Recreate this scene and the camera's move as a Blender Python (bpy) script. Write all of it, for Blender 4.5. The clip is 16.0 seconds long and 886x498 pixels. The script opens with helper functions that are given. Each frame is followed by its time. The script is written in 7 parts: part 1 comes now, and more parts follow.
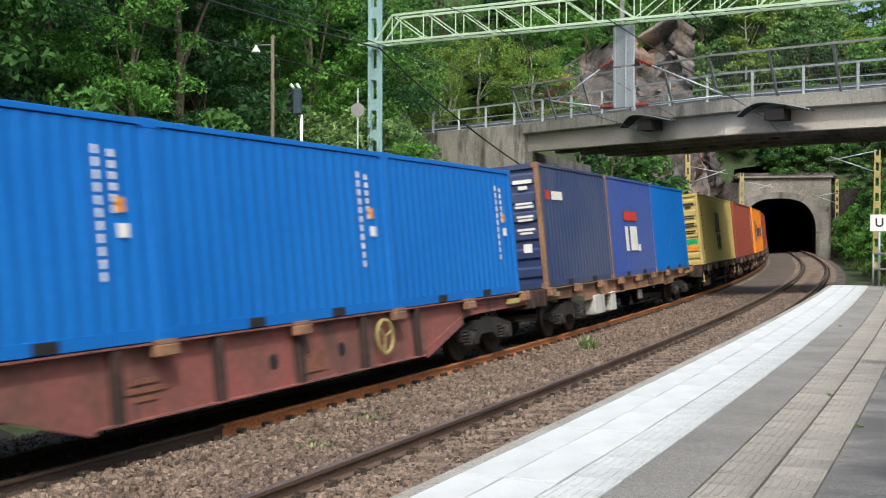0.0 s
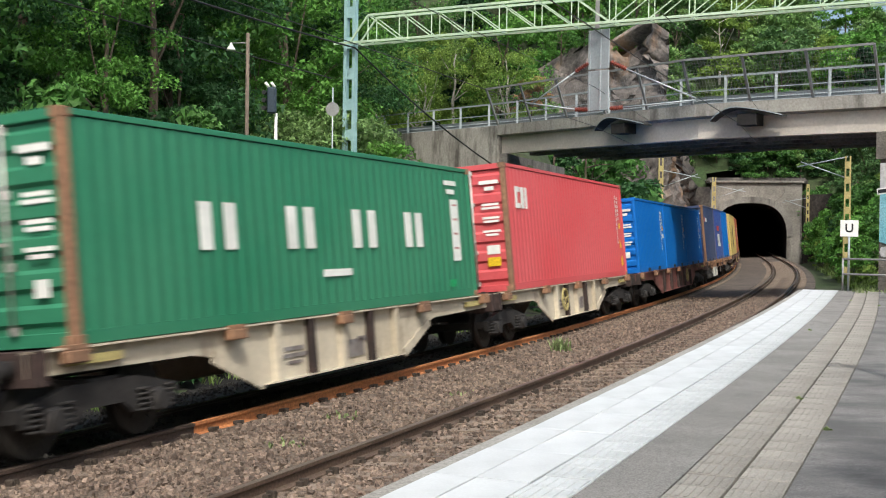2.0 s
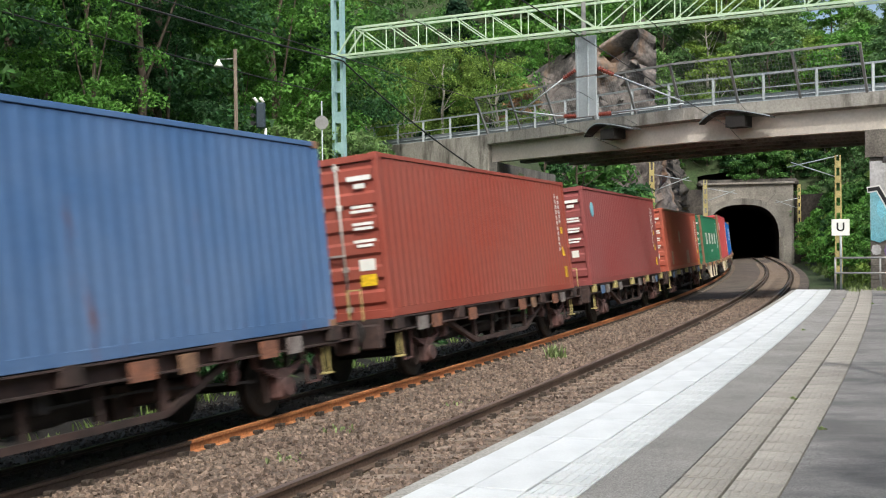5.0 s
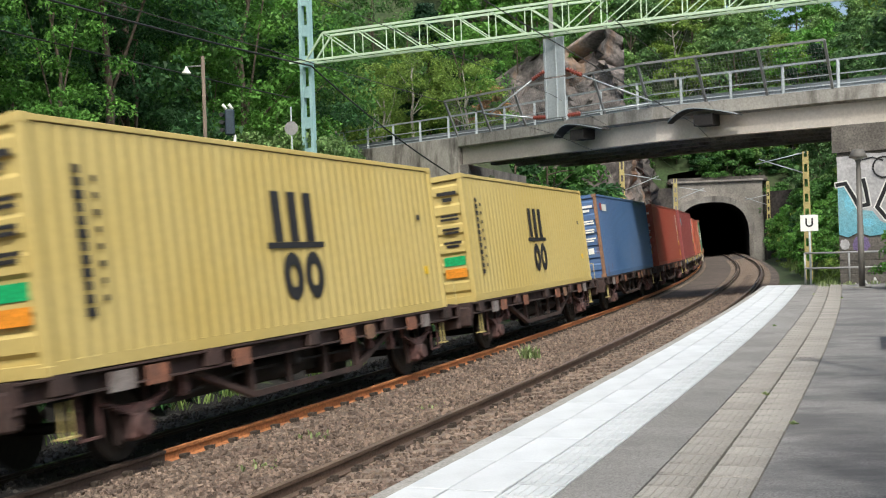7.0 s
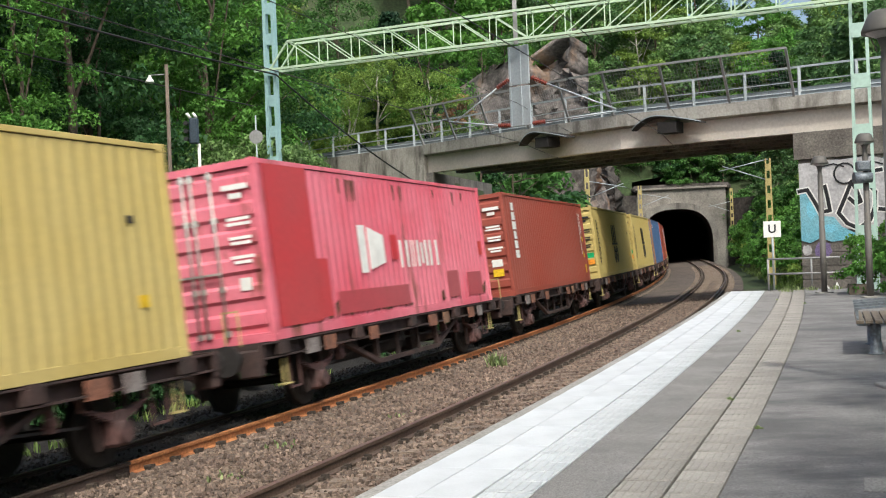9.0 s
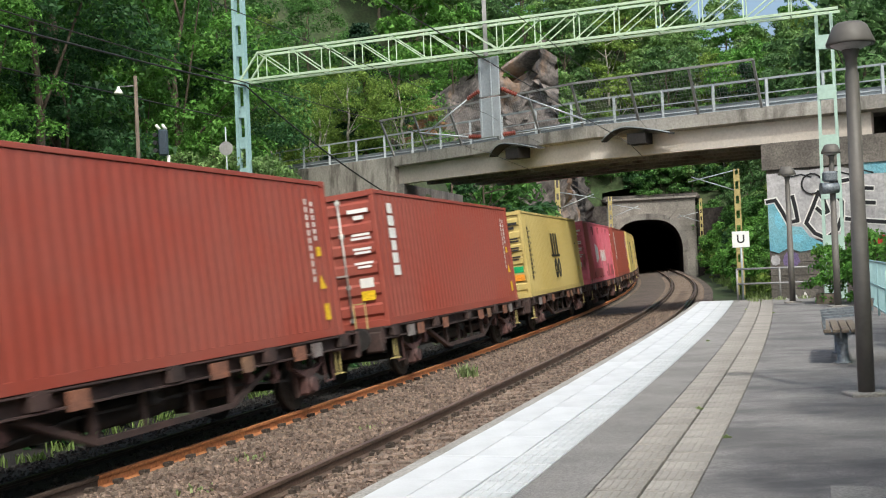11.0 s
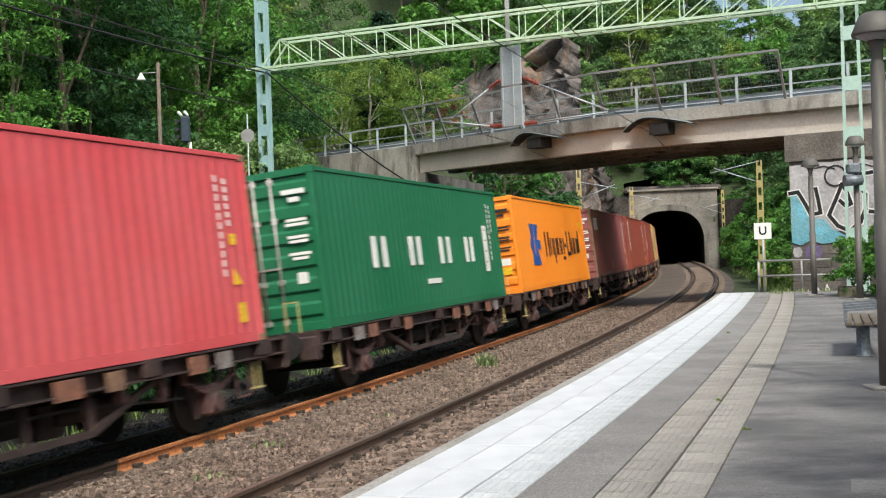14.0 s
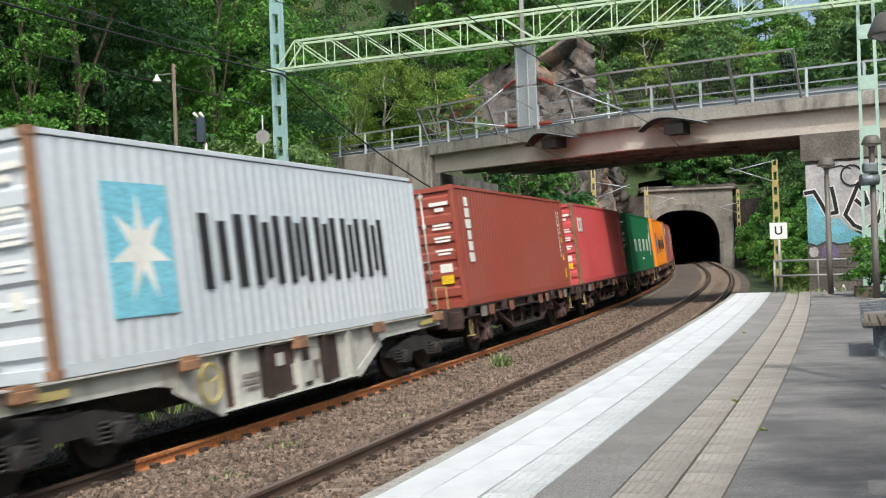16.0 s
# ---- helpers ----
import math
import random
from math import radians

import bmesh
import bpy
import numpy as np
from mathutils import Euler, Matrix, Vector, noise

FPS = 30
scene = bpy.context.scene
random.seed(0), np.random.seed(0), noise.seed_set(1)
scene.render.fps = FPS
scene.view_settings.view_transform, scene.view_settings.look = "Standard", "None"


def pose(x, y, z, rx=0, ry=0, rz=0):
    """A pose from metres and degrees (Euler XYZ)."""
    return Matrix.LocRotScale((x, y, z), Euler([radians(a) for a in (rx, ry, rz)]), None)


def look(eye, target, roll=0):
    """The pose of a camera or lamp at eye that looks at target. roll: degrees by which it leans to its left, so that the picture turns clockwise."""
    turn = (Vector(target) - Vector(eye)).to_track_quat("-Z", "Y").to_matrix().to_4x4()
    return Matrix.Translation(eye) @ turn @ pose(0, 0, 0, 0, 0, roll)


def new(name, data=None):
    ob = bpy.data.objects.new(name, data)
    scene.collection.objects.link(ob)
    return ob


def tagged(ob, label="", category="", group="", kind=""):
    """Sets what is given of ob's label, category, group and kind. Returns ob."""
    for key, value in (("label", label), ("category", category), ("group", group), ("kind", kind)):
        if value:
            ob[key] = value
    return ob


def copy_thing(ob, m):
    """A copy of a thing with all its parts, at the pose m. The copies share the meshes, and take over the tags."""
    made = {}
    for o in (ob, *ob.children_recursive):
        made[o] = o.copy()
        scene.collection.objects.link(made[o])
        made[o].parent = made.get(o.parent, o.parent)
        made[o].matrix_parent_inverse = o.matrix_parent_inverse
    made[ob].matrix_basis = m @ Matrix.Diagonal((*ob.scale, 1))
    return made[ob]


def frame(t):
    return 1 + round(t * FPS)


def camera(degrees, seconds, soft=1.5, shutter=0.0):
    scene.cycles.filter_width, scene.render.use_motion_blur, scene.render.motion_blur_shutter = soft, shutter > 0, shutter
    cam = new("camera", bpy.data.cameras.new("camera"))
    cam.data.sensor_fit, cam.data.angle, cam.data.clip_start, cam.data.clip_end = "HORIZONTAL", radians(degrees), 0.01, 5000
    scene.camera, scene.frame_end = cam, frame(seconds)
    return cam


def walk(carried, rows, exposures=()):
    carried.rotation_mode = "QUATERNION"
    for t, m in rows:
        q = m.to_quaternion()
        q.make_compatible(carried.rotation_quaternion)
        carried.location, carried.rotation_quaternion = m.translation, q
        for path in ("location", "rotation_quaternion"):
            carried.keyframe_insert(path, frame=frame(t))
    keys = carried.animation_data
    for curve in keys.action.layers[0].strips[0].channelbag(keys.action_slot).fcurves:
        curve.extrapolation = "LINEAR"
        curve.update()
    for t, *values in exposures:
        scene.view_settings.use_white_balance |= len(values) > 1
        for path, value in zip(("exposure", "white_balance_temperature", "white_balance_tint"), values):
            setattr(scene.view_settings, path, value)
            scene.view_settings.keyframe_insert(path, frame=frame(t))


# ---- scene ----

# ---------------------------------------------------------------- camera
cam = camera(41.92, 16.0, soft=1.1, shutter=0.28)
CAMERA_ROWS = [
    (0.0, -0.035, 0.044, 2.292, 89.15, -0.20, 6.07),
    (0.5, -0.036, 0.045, 2.285, 89.16, -0.32, 5.26),
    (1.0, -0.053, 0.026, 2.290, 89.16, -0.71, 4.97),
    (1.5, -0.052, 0.060, 2.281, 89.17, -0.95, 4.86),
    (2.0, -0.043, 0.020, 2.288, 89.20, -0.85, 4.75),
    (2.5, -0.032, 0.004, 2.291, 89.24, -0.61, 4.51),
    (3.0, -0.029, 0.012, 2.285, 89.23, -0.44, 4.41),
    (3.5, -0.026, 0.018, 2.292, 89.21, -0.20, 4.39),
    (4.0, -0.014, 0.040, 2.289, 89.16, 0.07, 4.51),
    (4.2, -0.015, 0.030, 2.290, 89.42, 0.25, 4.53),
    (6.5, -0.014, 0.002, 2.293, 89.82, 1.61, 3.71),
    (7.0, -0.004, -0.003, 2.293, 89.82, 1.90, 3.06),
    (7.5, 0.009, -0.024, 2.297, 89.84, 2.11, 2.27),
    (8.0, 0.001, 0.003, 2.291, 89.90, 2.37, 1.84),
    (8.5, -0.004, 0.001, 2.296, 90.01, 2.20, 1.63),
    (9.0, -0.003, -0.002, 2.292, 90.16, 2.24, 1.38),
    (11.5, 0.013, -0.014, 2.293, 90.68, 2.43, -0.17),
    (12.0, 0.010, -0.002, 2.294, 90.64, 2.23, -0.02),
    (12.5, 0.000, 0.000, 2.294, 90.55, 1.99, -0.00),
    (13.0, 0.004, 0.002, 2.291, 90.39, 1.74, 0.10),
    (13.5, 0.013, -0.001, 2.293, 90.26, 1.77, 0.20),
    (14.0, 0.018, 0.008, 2.287, 90.15, 1.91, 0.97),
    (14.5, 0.020, 0.001, 2.286, 90.02, 2.16, 1.44),
    (15.0, 0.013, -0.002, 2.293, 90.05, 2.45, 1.53),
    (15.5, 0.011, 0.008, 2.292, 90.17, 2.30, 1.68),
    (16.0, 0.007, -0.015, 2.296, 90.18, 2.00, 1.69)]
walk(cam, [(t, pose(x, y, z, rx, ry, rz)) for t, x, y, z, rx, ry, rz in CAMERA_ROWS],
     exposures=[(0, 0.54, 6330, 4), (16, 0.54, 6330, 4)])

# ---------------------------------------------------------------- light
SUN_ELEVATION, SUN_ROTATION = 54.0, 166.0
world = bpy.data.worlds.new("world")
scene.world = world
world.use_nodes = True
sky = world.node_tree.nodes.new("ShaderNodeTexSky")
sky.sky_type = "NISHITA"
sky.sun_disc = False
sky.sun_elevation, sky.sun_rotation = radians(SUN_ELEVATION), radians(SUN_ROTATION)
sky.air_density, sky.dust_density, sky.ozone_density = 1.0, 6.0, 1.0
back = world.node_tree.nodes["Background"]
world.node_tree.links.new(sky.outputs[0], back.inputs[0])
back.inputs[1].default_value = 0.15
sun = new("sun", bpy.data.lights.new("sun", "SUN"))
sun.data.energy, sun.data.angle, sun.data.color = 2.0, radians(2.5), (1.0, 0.95, 0.88)
_e, _r = radians(SUN_ELEVATION), radians(SUN_ROTATION)
SUN_WAY = Vector((math.sin(_r) * math.cos(_e), math.cos(_r) * math.cos(_e), math.sin(_e)))
sun.matrix_world = look(SUN_WAY * 200, (0, 0, 0))

# ---------------------------------------------------------------- materials
def mat(name, c1, c2=None, rough=0.75, metal=0.0, big=0.6, fine=25.0, fine_amount=0.35, bump=0.25, bump_scale=40.0,
        island=0.0, per_object=0.0, streak=None, stretch=(1, 1, 1), spec=0.4, translucent=0.0, coat=0.0):
    """A surface with stains at a large scale, grain at a small one, and relief."""
    m = bpy.data.materials.new(name)
    m.use_nodes = True
    nt = m.node_tree
    N, L = nt.nodes, nt.links
    bsdf = N["Principled BSDF"]
    c2 = c2 or tuple(v * 0.72 for v in c1)
    tc = N.new("ShaderNodeTexCoord")
    mp = N.new("ShaderNodeMapping")
    mp.inputs["Scale"].default_value = stretch
    L.new(tc.outputs["Object"], mp.inputs["Vector"])

    def noise_tex(scale, detail=5.0, rough_=0.6, vec=None):
        n = N.new("ShaderNodeTexNoise")
        n.inputs["Scale"].default_value, n.inputs["Detail"].default_value, n.inputs["Roughness"].default_value = scale, detail, rough_
        L.new(vec or mp.outputs["Vector"], n.inputs["Vector"])
        return n

    def ramp(src, a, b):
        r = N.new("ShaderNodeMapRange")
        r.inputs["From Min"].default_value, r.inputs["From Max"].default_value = a, b
        L.new(src, r.inputs["Value"])
        return r.outputs["Result"]

    def mix(fac, a, b, blend="MIX"):
        x = N.new("ShaderNodeMix")
        x.data_type, x.blend_type = "RGBA", blend
        for sock, v in ((x.inputs["Factor"], fac), (x.inputs["A"], a), (x.inputs["B"], b)):
            if hasattr(v, "links") or hasattr(v, "is_linked"):
                L.new(v, sock)
            else:
                sock.default_value = (*v, 1) if isinstance(v, tuple) else v
        return x.outputs["Result"]

    large = noise_tex(big)
    col = mix(ramp(large.outputs["Fac"], 0.36, 0.64), c1, c2)
    small = noise_tex(fine, 3.0)
    g = N.new("ShaderNodeMapRange")
    g.inputs["From Min"].default_value, g.inputs["From Max"].default_value = 0.3, 0.7
    g.inputs["To Min"].default_value, g.inputs["To Max"].default_value = 1 - fine_amount, 1 + fine_amount
    L.new(small.outputs["Fac"], g.inputs["Value"])
    grain = N.new("ShaderNodeCombineColor")
    for k in range(3):
        L.new(g.outputs["Result"], grain.inputs[k])
    col = mix(1.0, col, grain.outputs["Color"], "MULTIPLY")
    if island or per_object:
        rnd = N.new("ShaderNodeNewGeometry").outputs["Random Per Island"] if island else N.new("ShaderNodeObjectInfo").outputs["Random"]
        amount = island or per_object
        v = N.new("ShaderNodeMapRange")
        v.inputs["To Min"].default_value, v.inputs["To Max"].default_value = 1 - amount, 1 + amount
        L.new(rnd, v.inputs["Value"])
        cc = N.new("ShaderNodeCombineColor")
        for k in range(3):
            L.new(v.outputs["Result"], cc.inputs[k])
        col = mix(1.0, col, cc.outputs["Color"], "MULTIPLY")
    if streak:
        colour, lo, hi, scl = streak
        mp2 = N.new("ShaderNodeMapping")
        mp2.inputs["Scale"].default_value = scl
        L.new(tc.outputs["Object"], mp2.inputs["Vector"])
        st = noise_tex(1.0, 6.0, 0.65, mp2.outputs["Vector"])
        col = mix(ramp(st.outputs["Fac"], lo, hi), col, colour)
    L.new(col, bsdf.inputs["Base Color"])
    bsdf.inputs["Metallic"].default_value = metal
    bsdf.inputs["Specular IOR Level"].default_value = spec
    bsdf.inputs["Coat Weight"].default_value = coat
    rr = N.new("ShaderNodeMapRange")
    rr.inputs["To Min"].default_value, rr.inputs["To Max"].default_value = max(0.05, rough - 0.15), min(1.0, rough + 0.12)
    L.new(large.outputs["Fac"], rr.inputs["Value"])
    L.new(rr.outputs["Result"], bsdf.inputs["Roughness"])
    if bump:
        bt = noise_tex(bump_scale, 4.0)
        b = N.new("ShaderNodeBump")
        b.inputs["Strength"].default_value, b.inputs["Distance"].default_value = bump, 0.02
        L.new(bt.outputs["Fac"], b.inputs["Height"])
        L.new(b.outputs["Normal"], bsdf.inputs["Normal"])
    if translucent:
        tr = N.new("ShaderNodeBsdfTranslucent")
        L.new(col, tr.inputs["Color"])
        sh = N.new("ShaderNodeMixShader")
        sh.inputs[0].default_value = translucent
        L.new(bsdf.outputs[0], sh.inputs[1])
        L.new(tr.outputs[0], sh.inputs[2])
        L.new(sh.outputs[0], N["Material Output"].inputs["Surface"])
    return m


def paint(name, c, rust=0.12, fade=None):
    """Container paint: faded, with rain streaks and rust."""
    lo = 0.80 - rust * 1.3
    return mat(name, c, fade or tuple(min(1, v * 0.8 + 0.035) for v in c), rough=0.5, big=0.45, fine=9, fine_amount=0.07, bump=0.06, bump_scale=6,
               streak=((0.16, 0.06, 0.03), lo, lo + 0.12, (2.2, 2.2, 0.5)), spec=0.35)


M = {
    "soil": mat("soil", (0.038, 0.048, 0.020), (0.030, 0.055, 0.018), rough=0.95, big=0.25, fine=4, fine_amount=0.5, bump=0.9, bump_scale=3),
    "ballast": mat("ballast", (0.155, 0.115, 0.088), (0.10, 0.074, 0.058), rough=0.95, big=0.7, fine=28, fine_amount=0.6, bump=1.0, bump_scale=26),
    "ballast_sooty": mat("ballast_sooty", (0.100, 0.079, 0.065), (0.060, 0.048, 0.041), rough=0.95, big=0.5, fine=9, fine_amount=0.6, bump=1.0, bump_scale=9),
    # Under the train these colours hold its shade as well as the oil.
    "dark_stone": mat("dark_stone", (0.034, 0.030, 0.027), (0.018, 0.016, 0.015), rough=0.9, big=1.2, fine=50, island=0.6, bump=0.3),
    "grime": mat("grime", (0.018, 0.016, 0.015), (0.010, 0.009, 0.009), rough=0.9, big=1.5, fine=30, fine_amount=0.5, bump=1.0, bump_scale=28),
    "stone": mat("stone", (0.185, 0.138, 0.108), (0.125, 0.09, 0.072), rough=0.9, big=1.2, fine=50, island=0.55, bump=0.3),
    "rail_dark": mat("rail_dark", (0.085, 0.06, 0.05), (0.05, 0.038, 0.032), rough=0.55, metal=0.3, fine=30),
    "rail_brown": mat("rail_brown", (0.15, 0.105, 0.08), (0.09, 0.062, 0.05), rough=0.5, metal=0.3, fine=30),
    "rail_orange": mat("rail_orange", (0.47, 0.20, 0.078), (0.36, 0.14, 0.055), rough=0.7, metal=0.1, fine=20),
    "clip": mat("clip", (0.055, 0.042, 0.033), rough=0.8),
    "sleeper": mat("sleeper", (0.20, 0.155, 0.12), (0.13, 0.10, 0.08), rough=0.95, big=2.0, fine=40, per_object=0.2),
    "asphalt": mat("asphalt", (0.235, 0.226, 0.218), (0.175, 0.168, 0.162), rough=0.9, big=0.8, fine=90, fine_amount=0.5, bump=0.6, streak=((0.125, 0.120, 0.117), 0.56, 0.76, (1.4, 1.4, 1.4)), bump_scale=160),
    # Dark patches in this colour stand in for dappled tree shade.
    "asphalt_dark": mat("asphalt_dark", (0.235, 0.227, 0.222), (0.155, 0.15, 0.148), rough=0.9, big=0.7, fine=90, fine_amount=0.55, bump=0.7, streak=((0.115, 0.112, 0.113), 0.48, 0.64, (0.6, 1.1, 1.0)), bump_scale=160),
    "white_slab": mat("white_slab", (0.53, 0.55, 0.57), (0.45, 0.47, 0.49), rough=0.65, big=1.4, fine=45, fine_amount=0.05, per_object=0.045, bump=0.1),
    "white_tactile": mat("white_tactile", (0.49, 0.51, 0.525), (0.40, 0.42, 0.435), rough=0.7, big=2.5, fine=45, fine_amount=0.08, per_object=0.06, bump=0.1),
    "grey_tactile": mat("grey_tactile", (0.30, 0.28, 0.255), (0.23, 0.215, 0.195), rough=0.85, big=2.0, fine=70, fine_amount=0.22, per_object=0.12, bump=0.3),
    "kerb": mat("kerb", (0.30, 0.29, 0.27), (0.22, 0.21, 0.19), rough=0.9, big=1.0, fine=40),
    "concrete": mat("concrete", (0.40, 0.38, 0.345), (0.27, 0.255, 0.235), rough=0.9, big=0.35, fine=12, fine_amount=0.2, bump=0.3,
                    streak=((0.10, 0.09, 0.08), 0.50, 0.68, (1.3, 1.3, 0.35))),
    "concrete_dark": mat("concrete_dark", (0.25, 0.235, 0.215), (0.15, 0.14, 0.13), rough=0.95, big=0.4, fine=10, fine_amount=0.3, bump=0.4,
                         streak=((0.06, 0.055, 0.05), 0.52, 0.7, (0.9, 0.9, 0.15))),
    "portal": mat("portal", (0.27, 0.25, 0.225), (0.155, 0.145, 0.13), rough=0.95, big=0.25, fine=6, fine_amount=0.3, bump=0.6, bump_scale=6, streak=((0.07, 0.06, 0.055), 0.54, 0.72, (0.5, 0.5, 0.1))),
    "girder": mat("girder", (0.56, 0.51, 0.46), (0.46, 0.41, 0.36), rough=0.85, big=0.3, fine=10, fine_amount=0.1, streak=((0.2, 0.16, 0.12), 0.62, 0.8, (0.7, 0.7, 0.3))),
    "masonry": mat("masonry", (0.155, 0.140, 0.124), (0.082, 0.074, 0.066), rough=0.95, big=0.9, fine=14, fine_amount=0.35, per_object=0.25, bump=0.8, bump_scale=12),
    "rock": mat("rock", (0.175, 0.152, 0.142), (0.062, 0.056, 0.054), rough=0.95, big=0.45, fine=3.5, fine_amount=0.5, bump=1.0, bump_scale=3,
                streak=((0.30, 0.175, 0.10), 0.53, 0.74, (0.3, 0.3, 0.16))),
    # Darker rock: the shade of the cutting is put into its colour.
    "rock_dark": mat("rock_dark", (0.070, 0.060, 0.053), (0.024, 0.021, 0.020), rough=0.8, big=0.5, fine=3.0, fine_amount=0.55, bump=1.0, bump_scale=3,
                     streak=((0.15, 0.125, 0.105), 0.60, 0.78, (0.5, 0.5, 0.2))),
    # Hood sheet dark all over: the shade of its underside as colour.
    "hood": mat("hood", (0.045, 0.044, 0.043), (0.028, 0.027, 0.027), rough=0.8, fine=12),
    "galv": mat("galv", (0.42, 0.46, 0.49), (0.33, 0.37, 0.40), rough=0.5, metal=0.35, fine=15, fine_amount=0.1, bump=0.05),
    "grey_steel": mat("grey_steel", (0.30, 0.30, 0.30), (0.22, 0.22, 0.22), rough=0.55, metal=0.3, fine=20, fine_amount=0.12, bump=0.05),
    "mast_blue": mat("mast_blue", (0.33, 0.50, 0.52), (0.27, 0.43, 0.45), rough=0.6, fine=12, fine_amount=0.08, bump=0.05),
    "truss_green": mat("truss_green", (0.50, 0.64, 0.46), (0.43, 0.57, 0.41), rough=0.6, fine=12, fine_amount=0.08, bump=0.05),
    "mast_green": mat("mast_green", (0.42, 0.57, 0.50), (0.36, 0.50, 0.44), rough=0.6, fine=12, fine_amount=0.08, bump=0.05),
    "mast_yellow": mat("mast_yellow", (0.45, 0.38, 0.16), (0.33, 0.27, 0.11), rough=0.7),
    "pole_grey": mat("pole_grey", (0.115, 0.105, 0.095), (0.085, 0.08, 0.072), rough=0.55, fine=18, fine_amount=0.08, bump=0.04),
    "insulator": mat("insulator", (0.20, 0.05, 0.035), rough=0.3, bump=0),
    "wire": mat("wire", (0.03, 0.03, 0.03), rough=0.6, bump=0),
    "white": mat("white", (0.78, 0.78, 0.75), (0.66, 0.66, 0.63), rough=0.5, big=1.5, fine=8, fine_amount=0.06, bump=0),
    "black": mat("black", (0.022, 0.022, 0.025), rough=0.55, bump=0),
    "yellow": mat("yellow", (0.75, 0.50, 0.02), (0.62, 0.40, 0.02), rough=0.5, bump=0),
    "orange": mat("orange", (0.80, 0.30, 0.03), rough=0.5, bump=0),
    "red": mat("red", (0.55, 0.05, 0.04), rough=0.5, bump=0),
    "blue": mat("blue", (0.03, 0.11, 0.40), rough=0.5, bump=0),
    "cyan": mat("cyan", (0.22, 0.55, 0.66), (0.16, 0.44, 0.58), rough=0.6, bump=0),
    "sky_blue": mat("sky_blue", (0.13, 0.37, 0.47), (0.24, 0.46, 0.53), rough=0.7, big=0.7),
    "violet": mat("violet", (0.20, 0.15, 0.30), rough=0.8),
    "silver_paint": mat("silver_paint", (0.50, 0.49, 0.50), (0.34, 0.33, 0.34), rough=0.6, big=1.6, fine=9, fine_amount=0.22, streak=((0.20, 0.18, 0.17), 0.58, 0.72, (2.0, 2.0, 1.1))),
    "green_label": mat("green_label", (0.02, 0.40, 0.14), rough=0.5, bump=0),
    "bench_wood": mat("bench_wood", (0.20, 0.165, 0.125), (0.13, 0.105, 0.08), rough=0.8, stretch=(1, 8, 8), fine=12),
    "bench_steel": mat("bench_steel", (0.20, 0.225, 0.25), (0.15, 0.17, 0.19), rough=0.5, metal=0.4),
    "underframe": mat("underframe", (0.060, 0.034, 0.030), (0.028, 0.020, 0.018), rough=0.8, big=1.2, fine=12, fine_amount=0.3),
    "spring_brown": mat("spring_brown", (0.115, 0.055, 0.050), (0.060, 0.036, 0.034), rough=0.8, big=2.5, fine=14, fine_amount=0.3),
    "bogie": mat("bogie", (0.028, 0.025, 0.024), (0.016, 0.014, 0.014), rough=0.75, big=2, fine=14),
    "wheel": mat("wheel", (0.04, 0.035, 0.032), (0.026, 0.023, 0.021), rough=0.6, metal=0.4),
    "wagon_red": mat("wagon_red", (0.26, 0.085, 0.075), (0.17, 0.075, 0.065), rough=0.7, big=0.8, fine=9, fine_amount=0.2, streak=((0.07, 0.055, 0.045), 0.54, 0.68, (1.2, 1.2, 0.5))),
    "wagon_beige": mat("wagon_beige", (0.56, 0.50, 0.40), (0.44, 0.38, 0.29), rough=0.7, big=0.7, fine=9, fine_amount=0.12, streak=((0.14, 0.09, 0.06), 0.57, 0.72, (1.1, 1.1, 0.35))),
    "wagon_grey": mat("wagon_grey", (0.50, 0.50, 0.47), (0.40, 0.40, 0.37), rough=0.7, big=0.7, fine=9, fine_amount=0.12, streak=((0.10, 0.075, 0.06), 0.56, 0.72, (1.1, 1.1, 0.35))),
    "rust": mat("rust", (0.28, 0.15, 0.085), (0.17, 0.10, 0.065), rough=0.85, fine=14, fine_amount=0.3),
    "steel_rod": mat("steel_rod", (0.52, 0.50, 0.48), (0.40, 0.37, 0.34), rough=0.45, metal=0.3, bump=0.05),
    "bark": mat("bark", (0.13, 0.10, 0.075), (0.075, 0.06, 0.045), rough=0.95, stretch=(1, 1, 0.25), fine=12, bump=0.9, bump_scale=14),
    "birch": mat("birch", (0.50, 0.47, 0.42), (0.30, 0.27, 0.23), rough=0.9, stretch=(0.4, 0.4, 1.5), fine=10),
    "wood_pole": mat("wood_pole", (0.16, 0.125, 0.10), (0.10, 0.08, 0.065), rough=0.9, stretch=(1, 1, 0.1)),
    "signal_grey": mat("signal_grey", (0.045, 0.065, 0.09), rough=0.5, bump=0.05),
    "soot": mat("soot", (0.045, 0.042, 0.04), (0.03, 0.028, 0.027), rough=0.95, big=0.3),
}
